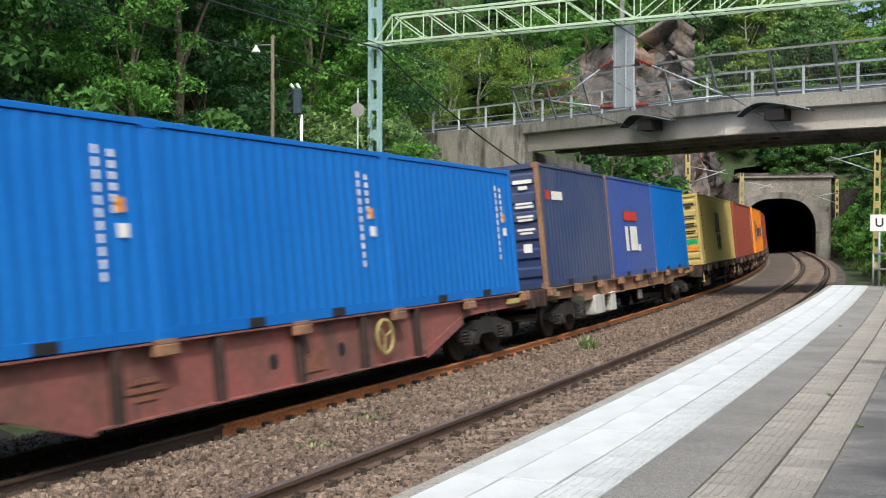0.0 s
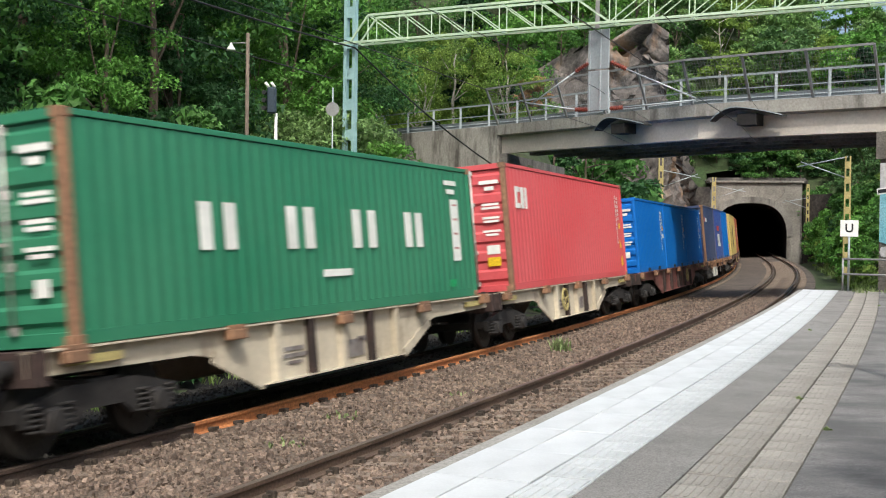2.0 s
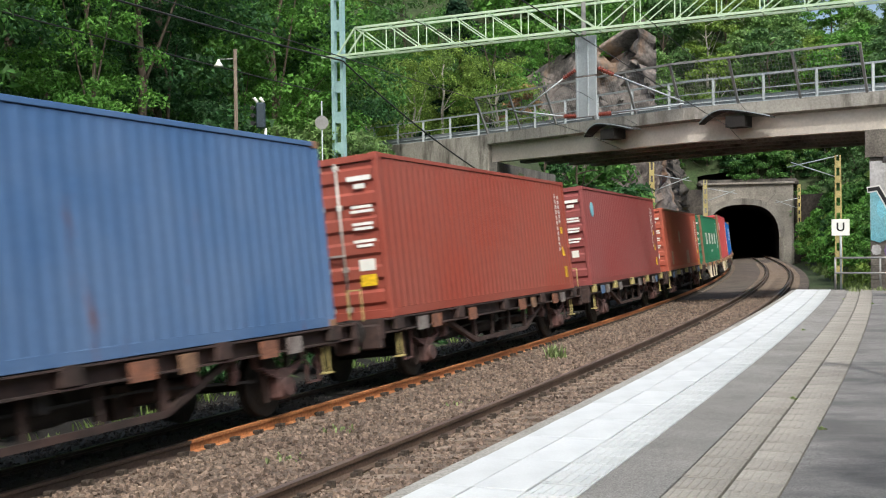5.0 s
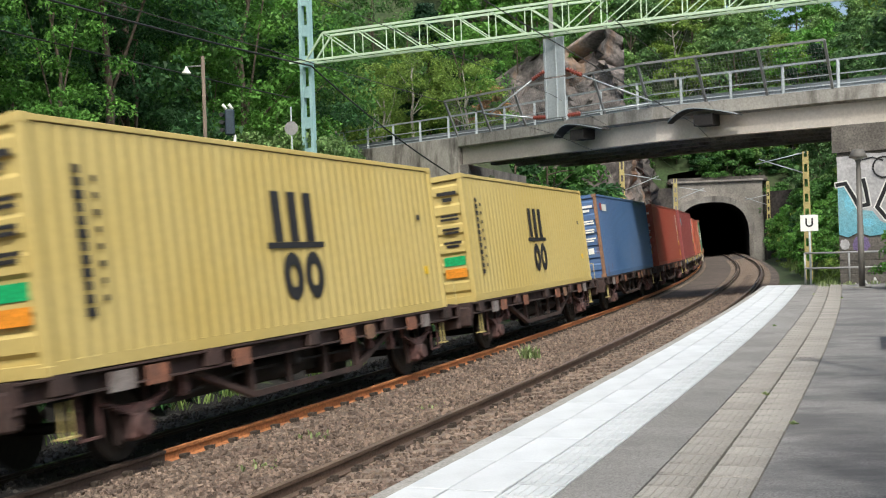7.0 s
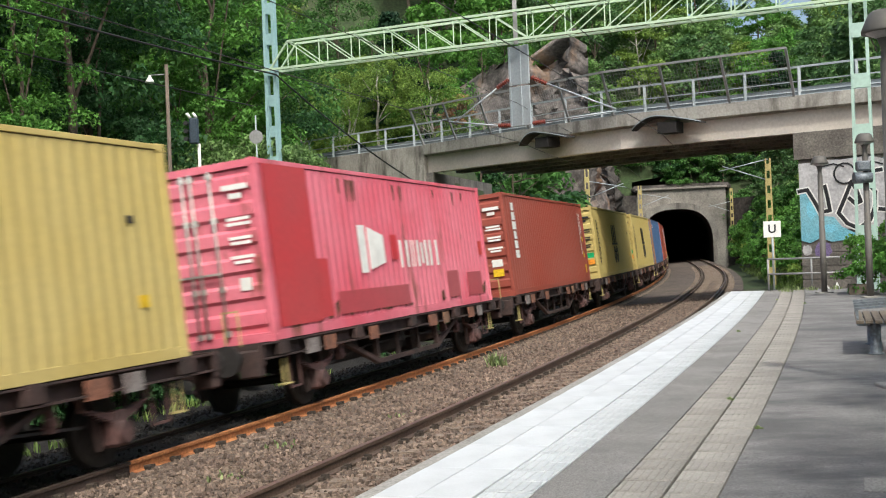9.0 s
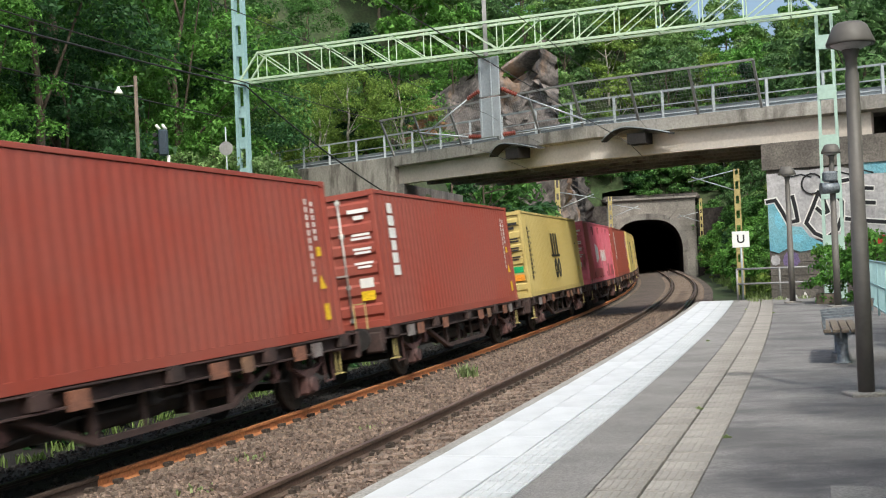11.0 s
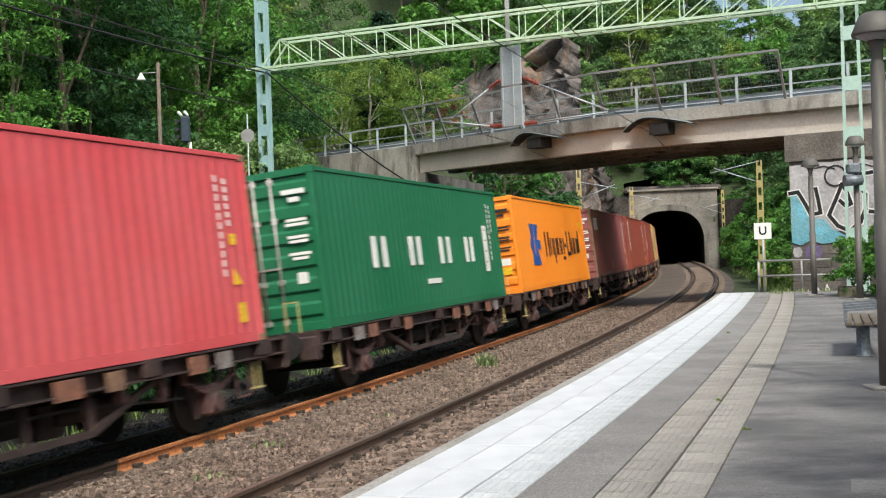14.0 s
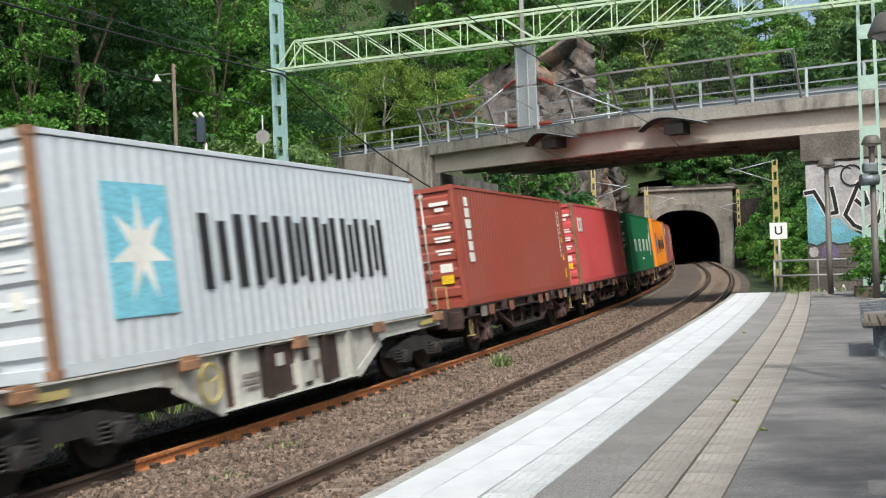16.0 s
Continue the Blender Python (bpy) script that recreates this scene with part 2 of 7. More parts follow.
GREENS = {"leaf": ((0.094, 0.215, 0.050), (0.062, 0.155, 0.036)), "leaf_light": ((0.205, 0.300, 0.060), (0.140, 0.235, 0.050)),
          "leaf_dark": ((0.050, 0.128, 0.043), (0.034, 0.092, 0.032)), "leaf_bright": ((0.130, 0.285, 0.052), (0.088, 0.225, 0.040)),
          "leaf_dry": ((0.42, 0.25, 0.13), (0.30, 0.16, 0.08)), "needle": ((0.030, 0.076, 0.036), (0.020, 0.052, 0.026)),
          "grass": ((0.24, 0.33, 0.10), (0.15, 0.23, 0.06)), "weed": ((0.27, 0.33, 0.15), (0.20, 0.26, 0.11)),
          # Leaves of the far wood are paler: distance haze put into their colour.
          "leaf_bush": ((0.190, 0.300, 0.105), (0.130, 0.225, 0.075)), "leaf_far": ((0.190, 0.310, 0.098), (0.130, 0.240, 0.074)), "leaf_far_dark": ((0.112, 0.212, 0.074), (0.078, 0.160, 0.056))}
for _n, (_a, _b) in GREENS.items():
    M[_n] = mat(_n, _a, _b, rough=0.6, big=0.35, fine=5, fine_amount=0.2, bump=0, island=0.45, translucent=0.42, spec=0.25)


# ---------------------------------------------------------------- mesh helpers
def from_bm(name, bm, material, parent=None, label="", smooth=False):
    me = bpy.data.meshes.new(name)
    bm.to_mesh(me)
    bm.free()
    return from_me(name, me, material, parent, label, smooth)


def from_me(name, me, material, parent=None, label="", smooth=False):
    for m in (material if isinstance(material, (list, tuple)) else [material]):
        if m is not None and len(me.materials) < 8:
            me.materials.append(M[m] if isinstance(m, str) else m)
    if smooth:
        me.shade_smooth()
    ob = new(name, me)
    if parent:
        ob.parent = parent
    if label:
        ob["label"] = label
    return ob


part = from_bm


def box(bm, c, size, m=None, slot=0, bevel=0.0):
    """A box with centre c; m turns it."""
    r = bmesh.ops.create_cube(bm, size=1.0, matrix=(m or Matrix()) @ Matrix.Translation(c) @ Matrix.Diagonal((*size, 1)))
    faces = {f for v in r["verts"] for f in v.link_faces}
    for f in faces:
        f.material_index = slot
    if bevel:
        bmesh.ops.bevel(bm, geom=list({e for f in faces for e in f.edges}), offset=bevel, segments=1, affect="EDGES")


def bar(bm, a, b, w, h=None, slot=0, up=(0, 0, 1)):
    """A square bar from a to b."""
    a, b = Vector(a), Vector(b)
    d = b - a
    z = d.normalized()
    u = Vector(up)
    if abs(z.dot(u)) > 0.98:
        u = Vector((1, 0, 0))
    x = u.cross(z).normalized()
    y = z.cross(x)
    m = Matrix.Translation((a + b) / 2) @ Matrix((x, y, z)).transposed().to_4x4()
    box(bm, (0, 0, 0), (w, h or w, d.length), m, slot)


def tube(bm, a, b, r, r2=None, n=10, slot=0, caps=True):
    a, b = Vector(a), Vector(b)
    d = b - a
    m = Matrix.Translation((a + b) / 2) @ d.to_track_quat("Z", "Y").to_matrix().to_4x4()
    k = bmesh.ops.create_cone(bm, cap_ends=caps, segments=n, radius1=r, radius2=r if r2 is None else r2, depth=d.length, matrix=m)
    for f in {f for v in k["verts"] for f in v.link_faces}:
        f.material_index = slot
        f.smooth = len(f.verts) == 4


def prism(bm, pts, y0, y1, slot=0):
    """A polygon in x and z, drawn out from y0 to y1."""
    a = [bm.verts.new((x, y0, z)) for x, z in pts]
    b = [bm.verts.new((x, y1, z)) for x, z in pts]
    n = len(pts)
    fs = [bm.faces.new(a), bm.faces.new(b[::-1])]
    fs += [bm.faces.new((a[i], b[i], b[(i + 1) % n], a[(i + 1) % n])) for i in range(n)]
    for f in fs:
        f.material_index = slot
    bmesh.ops.recalc_face_normals(bm, faces=fs)


def empty(name, m=None, **tags):
    ob = new(name)
    ob.empty_display_size = 0.2
    if m is not None:
        ob.matrix_basis = m
    return tagged(ob, **tags)


# ---------------------------------------------------------------- the line of the railway
STEP = 0.5
LINE_S = np.arange(-310.0, 470.0, STEP)
K0, K_FALL, K_FROM = 0.0016278, -2.608e-5, 73.5
_k = np.maximum(K0 + K_FALL * np.maximum(LINE_S - K_FROM, 0), 0)
_i0 = int(np.argmin(abs(LINE_S)))
_t = np.concatenate([[0], np.cumsum((_k[1:] + _k[:-1]) / 2 * STEP)])
LINE_T = -0.33157 + _t - _t[_i0]
_m = (LINE_T[1:] + LINE_T[:-1]) / 2
_x = np.concatenate([[0], np.cumsum(-np.sin(_m) * STEP)])
_y = np.concatenate([[0], np.cumsum(np.cos(_m) * STEP)])
LINE_X = _x - _x[_i0] - 4.9945 * math.cos(-0.33157)
LINE_Y = _y - _y[_i0] - 4.9945 * math.sin(-0.33157)
GAP, CANT, RAIL_A = 4.504, 0.07116, -0.187      # far track's distance, its lean, height of its near rail
PLATFORM = 0.715
FAR_CANT = 0.102


def heading(s):
    return float(np.interp(s, LINE_S, LINE_T))


def P(s, l, z=0.0):
    """The place s metres along the near track, l metres to its left."""
    t = np.interp(s, LINE_S, LINE_T)
    return Vector((np.interp(s, LINE_S, LINE_X) - math.cos(t) * l, np.interp(s, LINE_S, LINE_Y) - math.sin(t) * l, z))


def PM(s, l, z=0.0, lean=0.0):
    """The pose there: x along the track, y to the left, z up."""
    return Matrix.Translation(P(s, l, z)) @ Matrix.Rotation(heading(s) + math.pi / 2, 4, "Z") @ Matrix.Rotation(-lean, 4, "X")


def to_line(x, y):
    """s and l of places in the plan."""
    x, y = np.atleast_1d(np.asarray(x, float)), np.atleast_1d(np.asarray(y, float))
    cs, cx, cy, ct = LINE_S[::4], LINE_X[::4], LINE_Y[::4], LINE_T[::4]
    s, l = np.empty(len(x)), np.empty(len(x))
    for a in range(0, len(x), 20000):
        q = slice(a, a + 20000)
        i = ((x[q, None] - cx) ** 2 + (y[q, None] - cy) ** 2).argmin(1)
        dx, dy = x[q] - cx[i], y[q] - cy[i]
        s[q] = cs[i] - dx * np.sin(ct[i]) + dy * np.cos(ct[i])
        l[q] = -dx * np.cos(ct[i]) - dy * np.sin(ct[i])
    return s, l


def sweep(bm, s_values, profile, slot=0, closed=True, caps=False):
    """Draws a profile of (l, z) along the line."""
    rings = [[bm.verts.new(P(s, l, z)) for l, z in profile] for s in s_values]
    n = len(profile)
    for a, b in zip(rings, rings[1:]):
        for i in range(n if closed else n - 1):
            f = bm.faces.new((a[i], a[(i + 1) % n], b[(i + 1) % n], b[i]))
            f.material_index = slot
    if caps:
        bm.faces.new(rings[0]), bm.faces.new(rings[-1][::-1])
    return rings


def steps(a, b, d):
    return np.linspace(a, b, max(2, int(round((b - a) / d)) + 1))


# ---------------------------------------------------------------- ground
ROAD = [(-26.0, 84.0), (-15.0, 69.0), (-8.2, 60.4), (-2.07, 54.6), (5.88, 45.5), (12.8, 41.0), (14.9, 39.7), (24.0, 34.0), (44.0, 21.5)]
ROAD_Z = 7.35


def smooth(v, a, b):
    v = np.clip((v - a) / (b - a), 0, 1)
    return v * v * (3 - 2 * v)


def seg_dist(x, y, pts):
    d = np.full(len(x), 1e9)
    for (ax, ay), (bx, by) in zip(pts, pts[1:]):
        vx, vy = bx - ax, by - ay
        t = np.clip(((x - ax) * vx + (y - ay) * vy) / (vx * vx + vy * vy), 0, 1)
        d = np.minimum(d, np.hypot(x - ax - t * vx, y - ay - t * vy))
    return d


def ground_z(x, y):
    x, y = np.atleast_1d(np.asarray(x, float)), np.atleast_1d(np.asarray(y, float))
    s, l = to_line(x, y)
    wob = np.sin(x * 0.31 + 1.3 * np.sin(y * 0.17)) * 0.5 + np.sin(y * 0.43 + x * 0.11) * 0.35
    dl = np.maximum(l - 9.2, 0)
    left = -0.95 + 27 * (1 - np.exp(-dl / 50)) + wob * smooth(dl, 1, 12)
    left = left + 21 * smooth(s, 82, 108) * smooth(dl, 2, 15)
    dr = np.maximum(-l - 8.0, 0)
    near_right = -0.95 + 1.3 * smooth(dr, 0, 2) + 8 * (1 - np.exp(-np.maximum(dr - 6, 0) / 40))
    dr2 = np.maximum(-l - 4.6, 0)
    far_right = -0.95 + 26 * (1 - np.exp(-dr2 / 24)) + wob * smooth(dr2, 1, 8)
    w = smooth(s, 40, 54)
    right = near_right * (1 - w) + far_right * w
    z = np.where(l > 0, left, right)
    az = np.degrees(np.arctan2(x, np.maximum(y, 1.0)))
    over = 8.6 + (66 - 24 * smooth(az, 9.5, 13) + 20 * smooth(az, 17, 19)) * (1 - np.exp(-np.maximum(s - 149.5, 0) / 85)) + wob
    wt = smooth(s, 149.0, 151.5)
    z = np.maximum(z, -0.95 * (1 - wt) + over * wt)
    # road banks beyond both ends of the bridge
    for pts in (ROAD[:4], ROAD[6:]):
        k = 1.75 if pts[0][0] < 0 else 1.0
        shifted = [(px + 2.6 * k, py + 2.4 * k) for px, py in pts]
        d = seg_dist(x, y, shifted)
        bank = ROAD_Z - 0.25 - np.maximum(d - 3.2, 0) * 0.75
        bank = bank - 2.4 * np.maximum(12.6 - l, 0) * (pts[0][0] < 0)
        z = np.where((np.abs(l) > 8.6), np.maximum(z, bank), z)
        z = np.where((d < 3.6) & (np.abs(l) > 8.6), np.minimum(z, ROAD_Z - 0.2), z)
    return z


def build_ground():
    def axis(lo, a, b, hi, fine):
        mid = np.arange(a, b, fine)
        out = np.geomspace(4, hi - b, 14) + b
        ins = a - np.geomspace(4, a - lo, 14)[::-1]
        return np.concatenate([ins, mid, out])
    xs, ys = axis(-1600, -60, 75, 1600, 1.4), axis(-1500, -30, 190, 1800, 1.4)
    X, Y = np.meshgrid(xs, ys)
    Z = ground_z(X.ravel(), Y.ravel())
    v = np.stack([X.ravel(), Y.ravel(), Z], 1)
    nx, ny = len(xs), len(ys)
    i = (np.arange(ny - 1)[:, None] * nx + np.arange(nx - 1)).ravel()
    f = np.stack([i, i + 1, i + nx + 1, i + nx], 1)
    gs, gl = to_line(X.ravel(), Y.ravel())
    mouth = (gs > 146.5) & (gs < 156) & (gl > -3.6) & (gl < 6.3)
    low = mouth & (Z < 8.4)
    f = f[~low[f].any(1) | ~(gs[f] > 148.5).any(1)]          # the mouth of the tunnel stays open
    me = bpy.data.meshes.new("ground")
    me.from_pydata(v.tolist(), [], f.tolist())
    tagged(from_me("ground", me, "soil", smooth=True), "dark earth and grass slopes beside the railway", "ground", kind="structure")


build_ground()


def build_track_bed():
    bm = bmesh.new()
    prof = [(-1.72, -0.95), (-1.72, -0.06), (-1.25, -0.06), (0.0, -0.13), (1.1, -0.21), (1.6, -0.26), (2.6, -0.31), (3.5, -0.325), (5.6, -0.47), (6.4, -0.6), (8.6, -1.1)]
    sweep(bm, np.concatenate([steps(-305, -20, 5), steps(-19.5, 40, 0.5)[1:]]), prof, closed=False)
    tagged(from_bm("ballast_bed", bm, "ballast"), "reddish-brown crushed stone ballast under the tracks", "ballast", kind="structure")
    # From s = 40 on the bed is darker and greyer.
    bm = bmesh.new()
    sweep(bm, np.concatenate([steps(40, 160, 0.5), steps(165, 465, 5)]), prof, closed=False)
    tagged(from_bm("ballast_bed", bm, "ballast_sooty"), "darker grey-brown ballast towards the tunnel", "ballast", kind="structure")


build_track_bed()


def build_under_train_shade():
    """Oily ballast under the running line and up the far bank, blackened to stand in for the train's shade."""
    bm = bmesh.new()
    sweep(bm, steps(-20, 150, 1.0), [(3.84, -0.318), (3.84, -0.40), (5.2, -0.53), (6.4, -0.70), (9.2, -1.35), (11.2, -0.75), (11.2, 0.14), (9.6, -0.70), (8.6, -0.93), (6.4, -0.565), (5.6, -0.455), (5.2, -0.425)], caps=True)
    tagged(from_bm("oily_ballast", bm, "grime"), "oily ballast under and beyond the train, blackened to hold its shade", "ballast", kind="structure")


build_under_train_shade()


# ---------------------------------------------------------------- rails and sleepers
def rail_profile(l, z, lean=0.0):
    p = [(-0.036, 0), (0.036, 0), (0.036, -0.035), (0.012, -0.05), (0.012, -0.13), (0.07, -0.15), (0.07, -0.165), (-0.07, -0.165), (-0.07, -0.15), (-0.012, -0.13),
         (-0.012, -0.05), (-0.036, -0.035)]
    return [(l + a, z + b) for a, b in p]


def sleeper_mesh(bm, m=Matrix()):
    box(bm, (0, 0, -0.265), (0.24, 2.5, 0.2), m)


def clip_mesh(bm, m=Matrix(), proud=False):
    for y in (-0.75, 0.75):
        for d in (-0.1, 0.1):
            box(bm, (0, y + d, -0.145), (0.10, 0.07, 0.05), m)
            box(bm, (0.015, y + d * 1.25, -0.13), (0.035, 0.09, 0.07), m)
        if proud:
            box(bm, (0, y - 0.085, -0.122), (0.09, 0.10, 0.05), m, bevel=0.012)


def build_tracks():
    s_all = np.concatenate([steps(-305, -20, 4), steps(-19, 150, 1.0), steps(154, 465, 4)])
    for name, l0, zc, lean, rails in (("near_track", 0.0, 0.0535, CANT, (("rail_brown", 0.75, 0.0, None), ("rail_brown", -0.75, 0.107, None))),
                                      ("far_track", GAP, RAIL_A - 0.75 * math.sin(FAR_CANT), FAR_CANT,
                                       (("rail_dark", -0.75, RAIL_A, (-305, 12.3)), ("rail_orange", -0.75, RAIL_A, (12.3, 465)), ("rail_dark", 0.75, RAIL_A - 0.153, None)))):
        top = tagged(empty("railway_track"), "railway track with worn steel rails on concrete sleepers", "track", "tracks", "structure")
        for material, dl, z, span in rails:
            bm = bmesh.new()
            ss = s_all if span is None else np.concatenate([[span[0]], s_all[(s_all > span[0]) & (s_all < span[1])], [span[1]]])
            sweep(bm, ss, rail_profile(l0 + dl, z), caps=True)
            part("rail", bm, material, top, {"rail_orange": "orange rusted steel rail", "rail_dark": "dark greasy steel rail", "rail_brown": "brown steel rail"}[material])
        bm = bmesh.new()
        sleeper_mesh(bm)
        first = part("sleeper", bm, "sleeper", top)
        first.matrix_basis = PM(-6, l0, zc, lean)
        cm = bmesh.new()
        far = bmesh.new()
        for i, s in enumerate(np.arange(-5.4, 120, 0.6)):
            m = PM(s, l0, zc, lean)
            clip_mesh(cm, m, l0 > 1)
            if i < 130:
                o = new("sleeper", first.data)
                o.parent, o.matrix_basis = top, m
            else:
                sleeper_mesh(far, m)
        tagged(part("far_sleepers", far, "sleeper", top), kind="stuff")
        tagged(part("rail_clips", cm, "clip", top), "rusty rail fastenings", kind="stuff")


build_tracks()


def build_stones(name, material, label, n, l0, l1, seed):
    rng = np.random.default_rng(seed)
    base = np.array([[-1, -1, -1], [1, -1, -1], [1, 1, -1], [-1, 1, -1], [-.8, -.8, 1], [.8, -.8, 1], [.8, .8, 1], [-.8, .8, 1]], float)
    quads = np.array([[0, 3, 2, 1], [4, 5, 6, 7], [0, 1, 5, 4], [1, 2, 6, 5], [2, 3, 7, 6], [3, 0, 4, 7]])
    ps, pl = [-1.72, -1.25, 0.0, 1.1, 1.6, 2.6, 3.5, 5.2, 5.6, 6.4, 8.6], [-0.06, -0.06, -0.13, -0.21, -0.26, -0.31, -0.325, -0.425, -0.455, -0.565, -0.93]
    s = 6 + 44 * rng.random(n) ** 1.9
    l = rng.uniform(l0, l1, n)
    keep = ~((np.abs(l - 0.75) < 0.09) | (np.abs(l - (GAP - 0.80)) < 0.15) | (np.abs(l - (GAP + 0.75)) < 0.09))
    s, l = s[keep], l[keep]
    n = len(s)
    t = np.interp(s, LINE_S, LINE_T)
    x = np.interp(s, LINE_S, LINE_X) - np.cos(t) * l
    y = np.interp(s, LINE_S, LINE_Y) - np.sin(t) * l
    z = np.interp(l, ps, pl) + rng.uniform(-0.01, 0.025, n)
    size = 0.010 + 0.020 * rng.random(n) ** 1.5
    v = base[None] * (1 + rng.uniform(-.45, .45, (n, 8, 3))) * (size[:, None, None] * rng.uniform(.7, 1.3, (n, 1, 3)))
    a, b = rng.uniform(0, 6.28, n), rng.uniform(-.7, .7, n)
    ca, sa, cb, sb = np.cos(a), np.sin(a), np.cos(b), np.sin(b)
    R = np.stack([np.stack([ca, -sa * cb, sa * sb], 1), np.stack([sa, ca * cb, -ca * sb], 1), np.stack([0 * a, sb, cb], 1)], 1)
    v = np.einsum("nij,nkj->nki", R, v) + np.stack([x, y, z], 1)[:, None]
    f = (quads[None] + np.arange(n)[:, None, None] * 8).reshape(-1, 4)
    me = bpy.data.meshes.new(name)
    me.from_pydata(v.reshape(-1, 3).tolist(), [], f.tolist())
    tagged(from_me(name, me, material), label, "ballast", kind="stuff")


build_stones("ballast_stones", "stone", "loose reddish and grey crushed stones between the tracks", 36000, -1.55, 3.7, 4)
build_stones("ballast_stones", "dark_stone", "oily crushed stones under the running line, darkened for the train's shade", 9000, 3.9, 8.4, 9)


# ---------------------------------------------------------------- platform
E0, E1, E2, E3, T0, T1 = 1.898, 2.2, 2.573, 2.925, 3.40, 4.085
PLAT_A, PLAT_B = -70.0, 36.9


def build_platform():
    top = tagged(empty("platform"), "station platform with white edge slabs and grey asphalt", "platform", kind="structure")
    ss = np.concatenate([steps(PLAT_A, -10, 5), steps(-9, PLAT_B, 1)])
    bm = bmesh.new()
    sweep(bm, ss, [(-1.78, PLATFORM - 0.01), (-1.78, PLATFORM - 0.14), (-1.86, PLATFORM - 0.16), (-1.86, -0.9), (-7.6, -0.9), (-7.6, PLATFORM - 0.06), (-E0, PLATFORM - 0.06), (-E0, PLATFORM - 0.01)], caps=True)
    part("platform_body", bm, "kerb", top, "grey weathered concrete platform edge")
    bm = bmesh.new()
    sweep(bm, ss, [(-E0 - 0.01, PLATFORM - 0.045), (-E0 - 0.01, PLATFORM - 0.058), (-T1 + 0.01, PLATFORM - 0.058), (-T1 + 0.01, PLATFORM - 0.045)], caps=True)
    part("joint_bed", bm, "grime", top, "dark dirt in the joints")
    for name, a, b, material, z, lab in (("asphalt_strip", E3, T0, "asphalt", PLATFORM, "worn light grey asphalt"), ("asphalt_walkway", T1, 7.5, "asphalt_dark", PLATFORM, "patched grey asphalt with dappled tree shade in its colour")):
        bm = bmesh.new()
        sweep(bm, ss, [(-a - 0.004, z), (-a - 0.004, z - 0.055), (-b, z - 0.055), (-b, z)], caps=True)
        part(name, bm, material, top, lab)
    # slabs and tactile plates, each a piece
    def row(name, a, b, length, material, ridges, s0, s1, gap=0.02):
        w = b - a - gap
        bm = bmesh.new()
        box(bm, (0, 0, -0.03), (length - gap, w, 0.06), bevel=0.004)
        for k in range(ridges):
            y = (k + 0.5) / ridges * w - w / 2
            for x in ((0,) if length < 0.6 else (-0.25 * length, 0.25 * length)):
                box(bm, (x, y, 0.0015), ((length if length < 0.6 else length / 2) * 0.82, w / ridges * 0.45, 0.007))
        first, n = None, int((s1 - s0) / length)
        for i in range(n):
            s = s1 - length * (i + 0.5)
            m = PM(s, -(a + b) / 2, PLATFORM + random.uniform(-0.0025, 0.0015)) @ Matrix.Rotation(random.uniform(-.008, .008), 4, "Z")
            if first is None:
                first = part(name, bm, material, top)
                first.matrix_basis = m
            else:
                o = new(name, first.data)
                o.parent, o.matrix_basis = top, m
    row("edge_slab", E0, E1, 1.0, "white_slab", 0, 2, PLAT_B, 0.009)
    row("edge_slab", E1, E2, 1.0, "white_slab", 0, 2, PLAT_B, 0.009)
    row("white_tactile_plate", E2, E3, 0.35, "white_tactile", 5, 2, PLAT_B)
    row("tactile_plate", T0, (T0 + T1) / 2, 0.375, "grey_tactile", 6, 2, PLAT_B)
    row("tactile_plate", (T0 + T1) / 2, T1, 0.375, "grey_tactile", 6, 2, PLAT_B)
    for name, a, b, material in (("edge_paving", E0, E3, "white_slab"), ("tactile_paving", T0, T1, "grey_tactile")):
        bm = bmesh.new()
        sweep(bm, steps(PLAT_A, 1.9, 2), [(-a, PLATFORM), (-a, PLATFORM - 0.055), (-b, PLATFORM - 0.055), (-b, PLATFORM)], caps=True)
        part(name, bm, material, top)


build_platform()


# ---------------------------------------------------------------- road bridge
BRIDGE = [Vector((x, y, 0)) for x, y in ROAD[3:8]]


def offset_line(pts, o):
    """The line moved o metres to the bridge's far side."""
    out = []
    for i, p in enumerate(pts):
        a = (p - pts[i - 1]).normalized() if i else None
        b = (pts[i + 1] - p).normalized() if i + 1 < len(pts) else None
        d = ((a or b) + (b or a)).normalized()
        n = Vector((-d.y, d.x, 0))
        out.append(p + n * o / (n.dot(Vector((-(b or a).y, (b or a).x, 0))) or 1))
    return out


def run(bm, pts, prof, slot=0):
    """Draws a profile of (offset, z) along a line in the plan."""
    lines = [[Vector((p.x, p.y, z)) for p in offset_line(pts, o)] for o, z in prof]
    n = len(prof)
    vs = [[bm.verts.new(p) for p in ln] for ln in lines]
    fs = []
    for i in range(n):
        for k in range(len(pts) - 1):
            fs.append(bm.faces.new((vs[i][k], vs[i][k + 1], vs[(i + 1) % n][k + 1], vs[(i + 1) % n][k])))
    fs += [bm.faces.new([v[0] for v in vs]), bm.faces.new([v[-1] for v in vs][::-1])]
    for f in fs:
        f.material_index = slot
    bmesh.ops.recalc_face_normals(bm, faces=fs)


def along(pts, d):
    """The place and direction d metres along a line."""
    for a, b in zip(pts, pts[1:]):
        n = (b - a).length
        if d <= n or b is pts[-1]:
            u = (b - a) / n
            return a + u * d, u
        d -= n


def line_length(pts):
    return sum((b - a).length for a, b in zip(pts, pts[1:]))


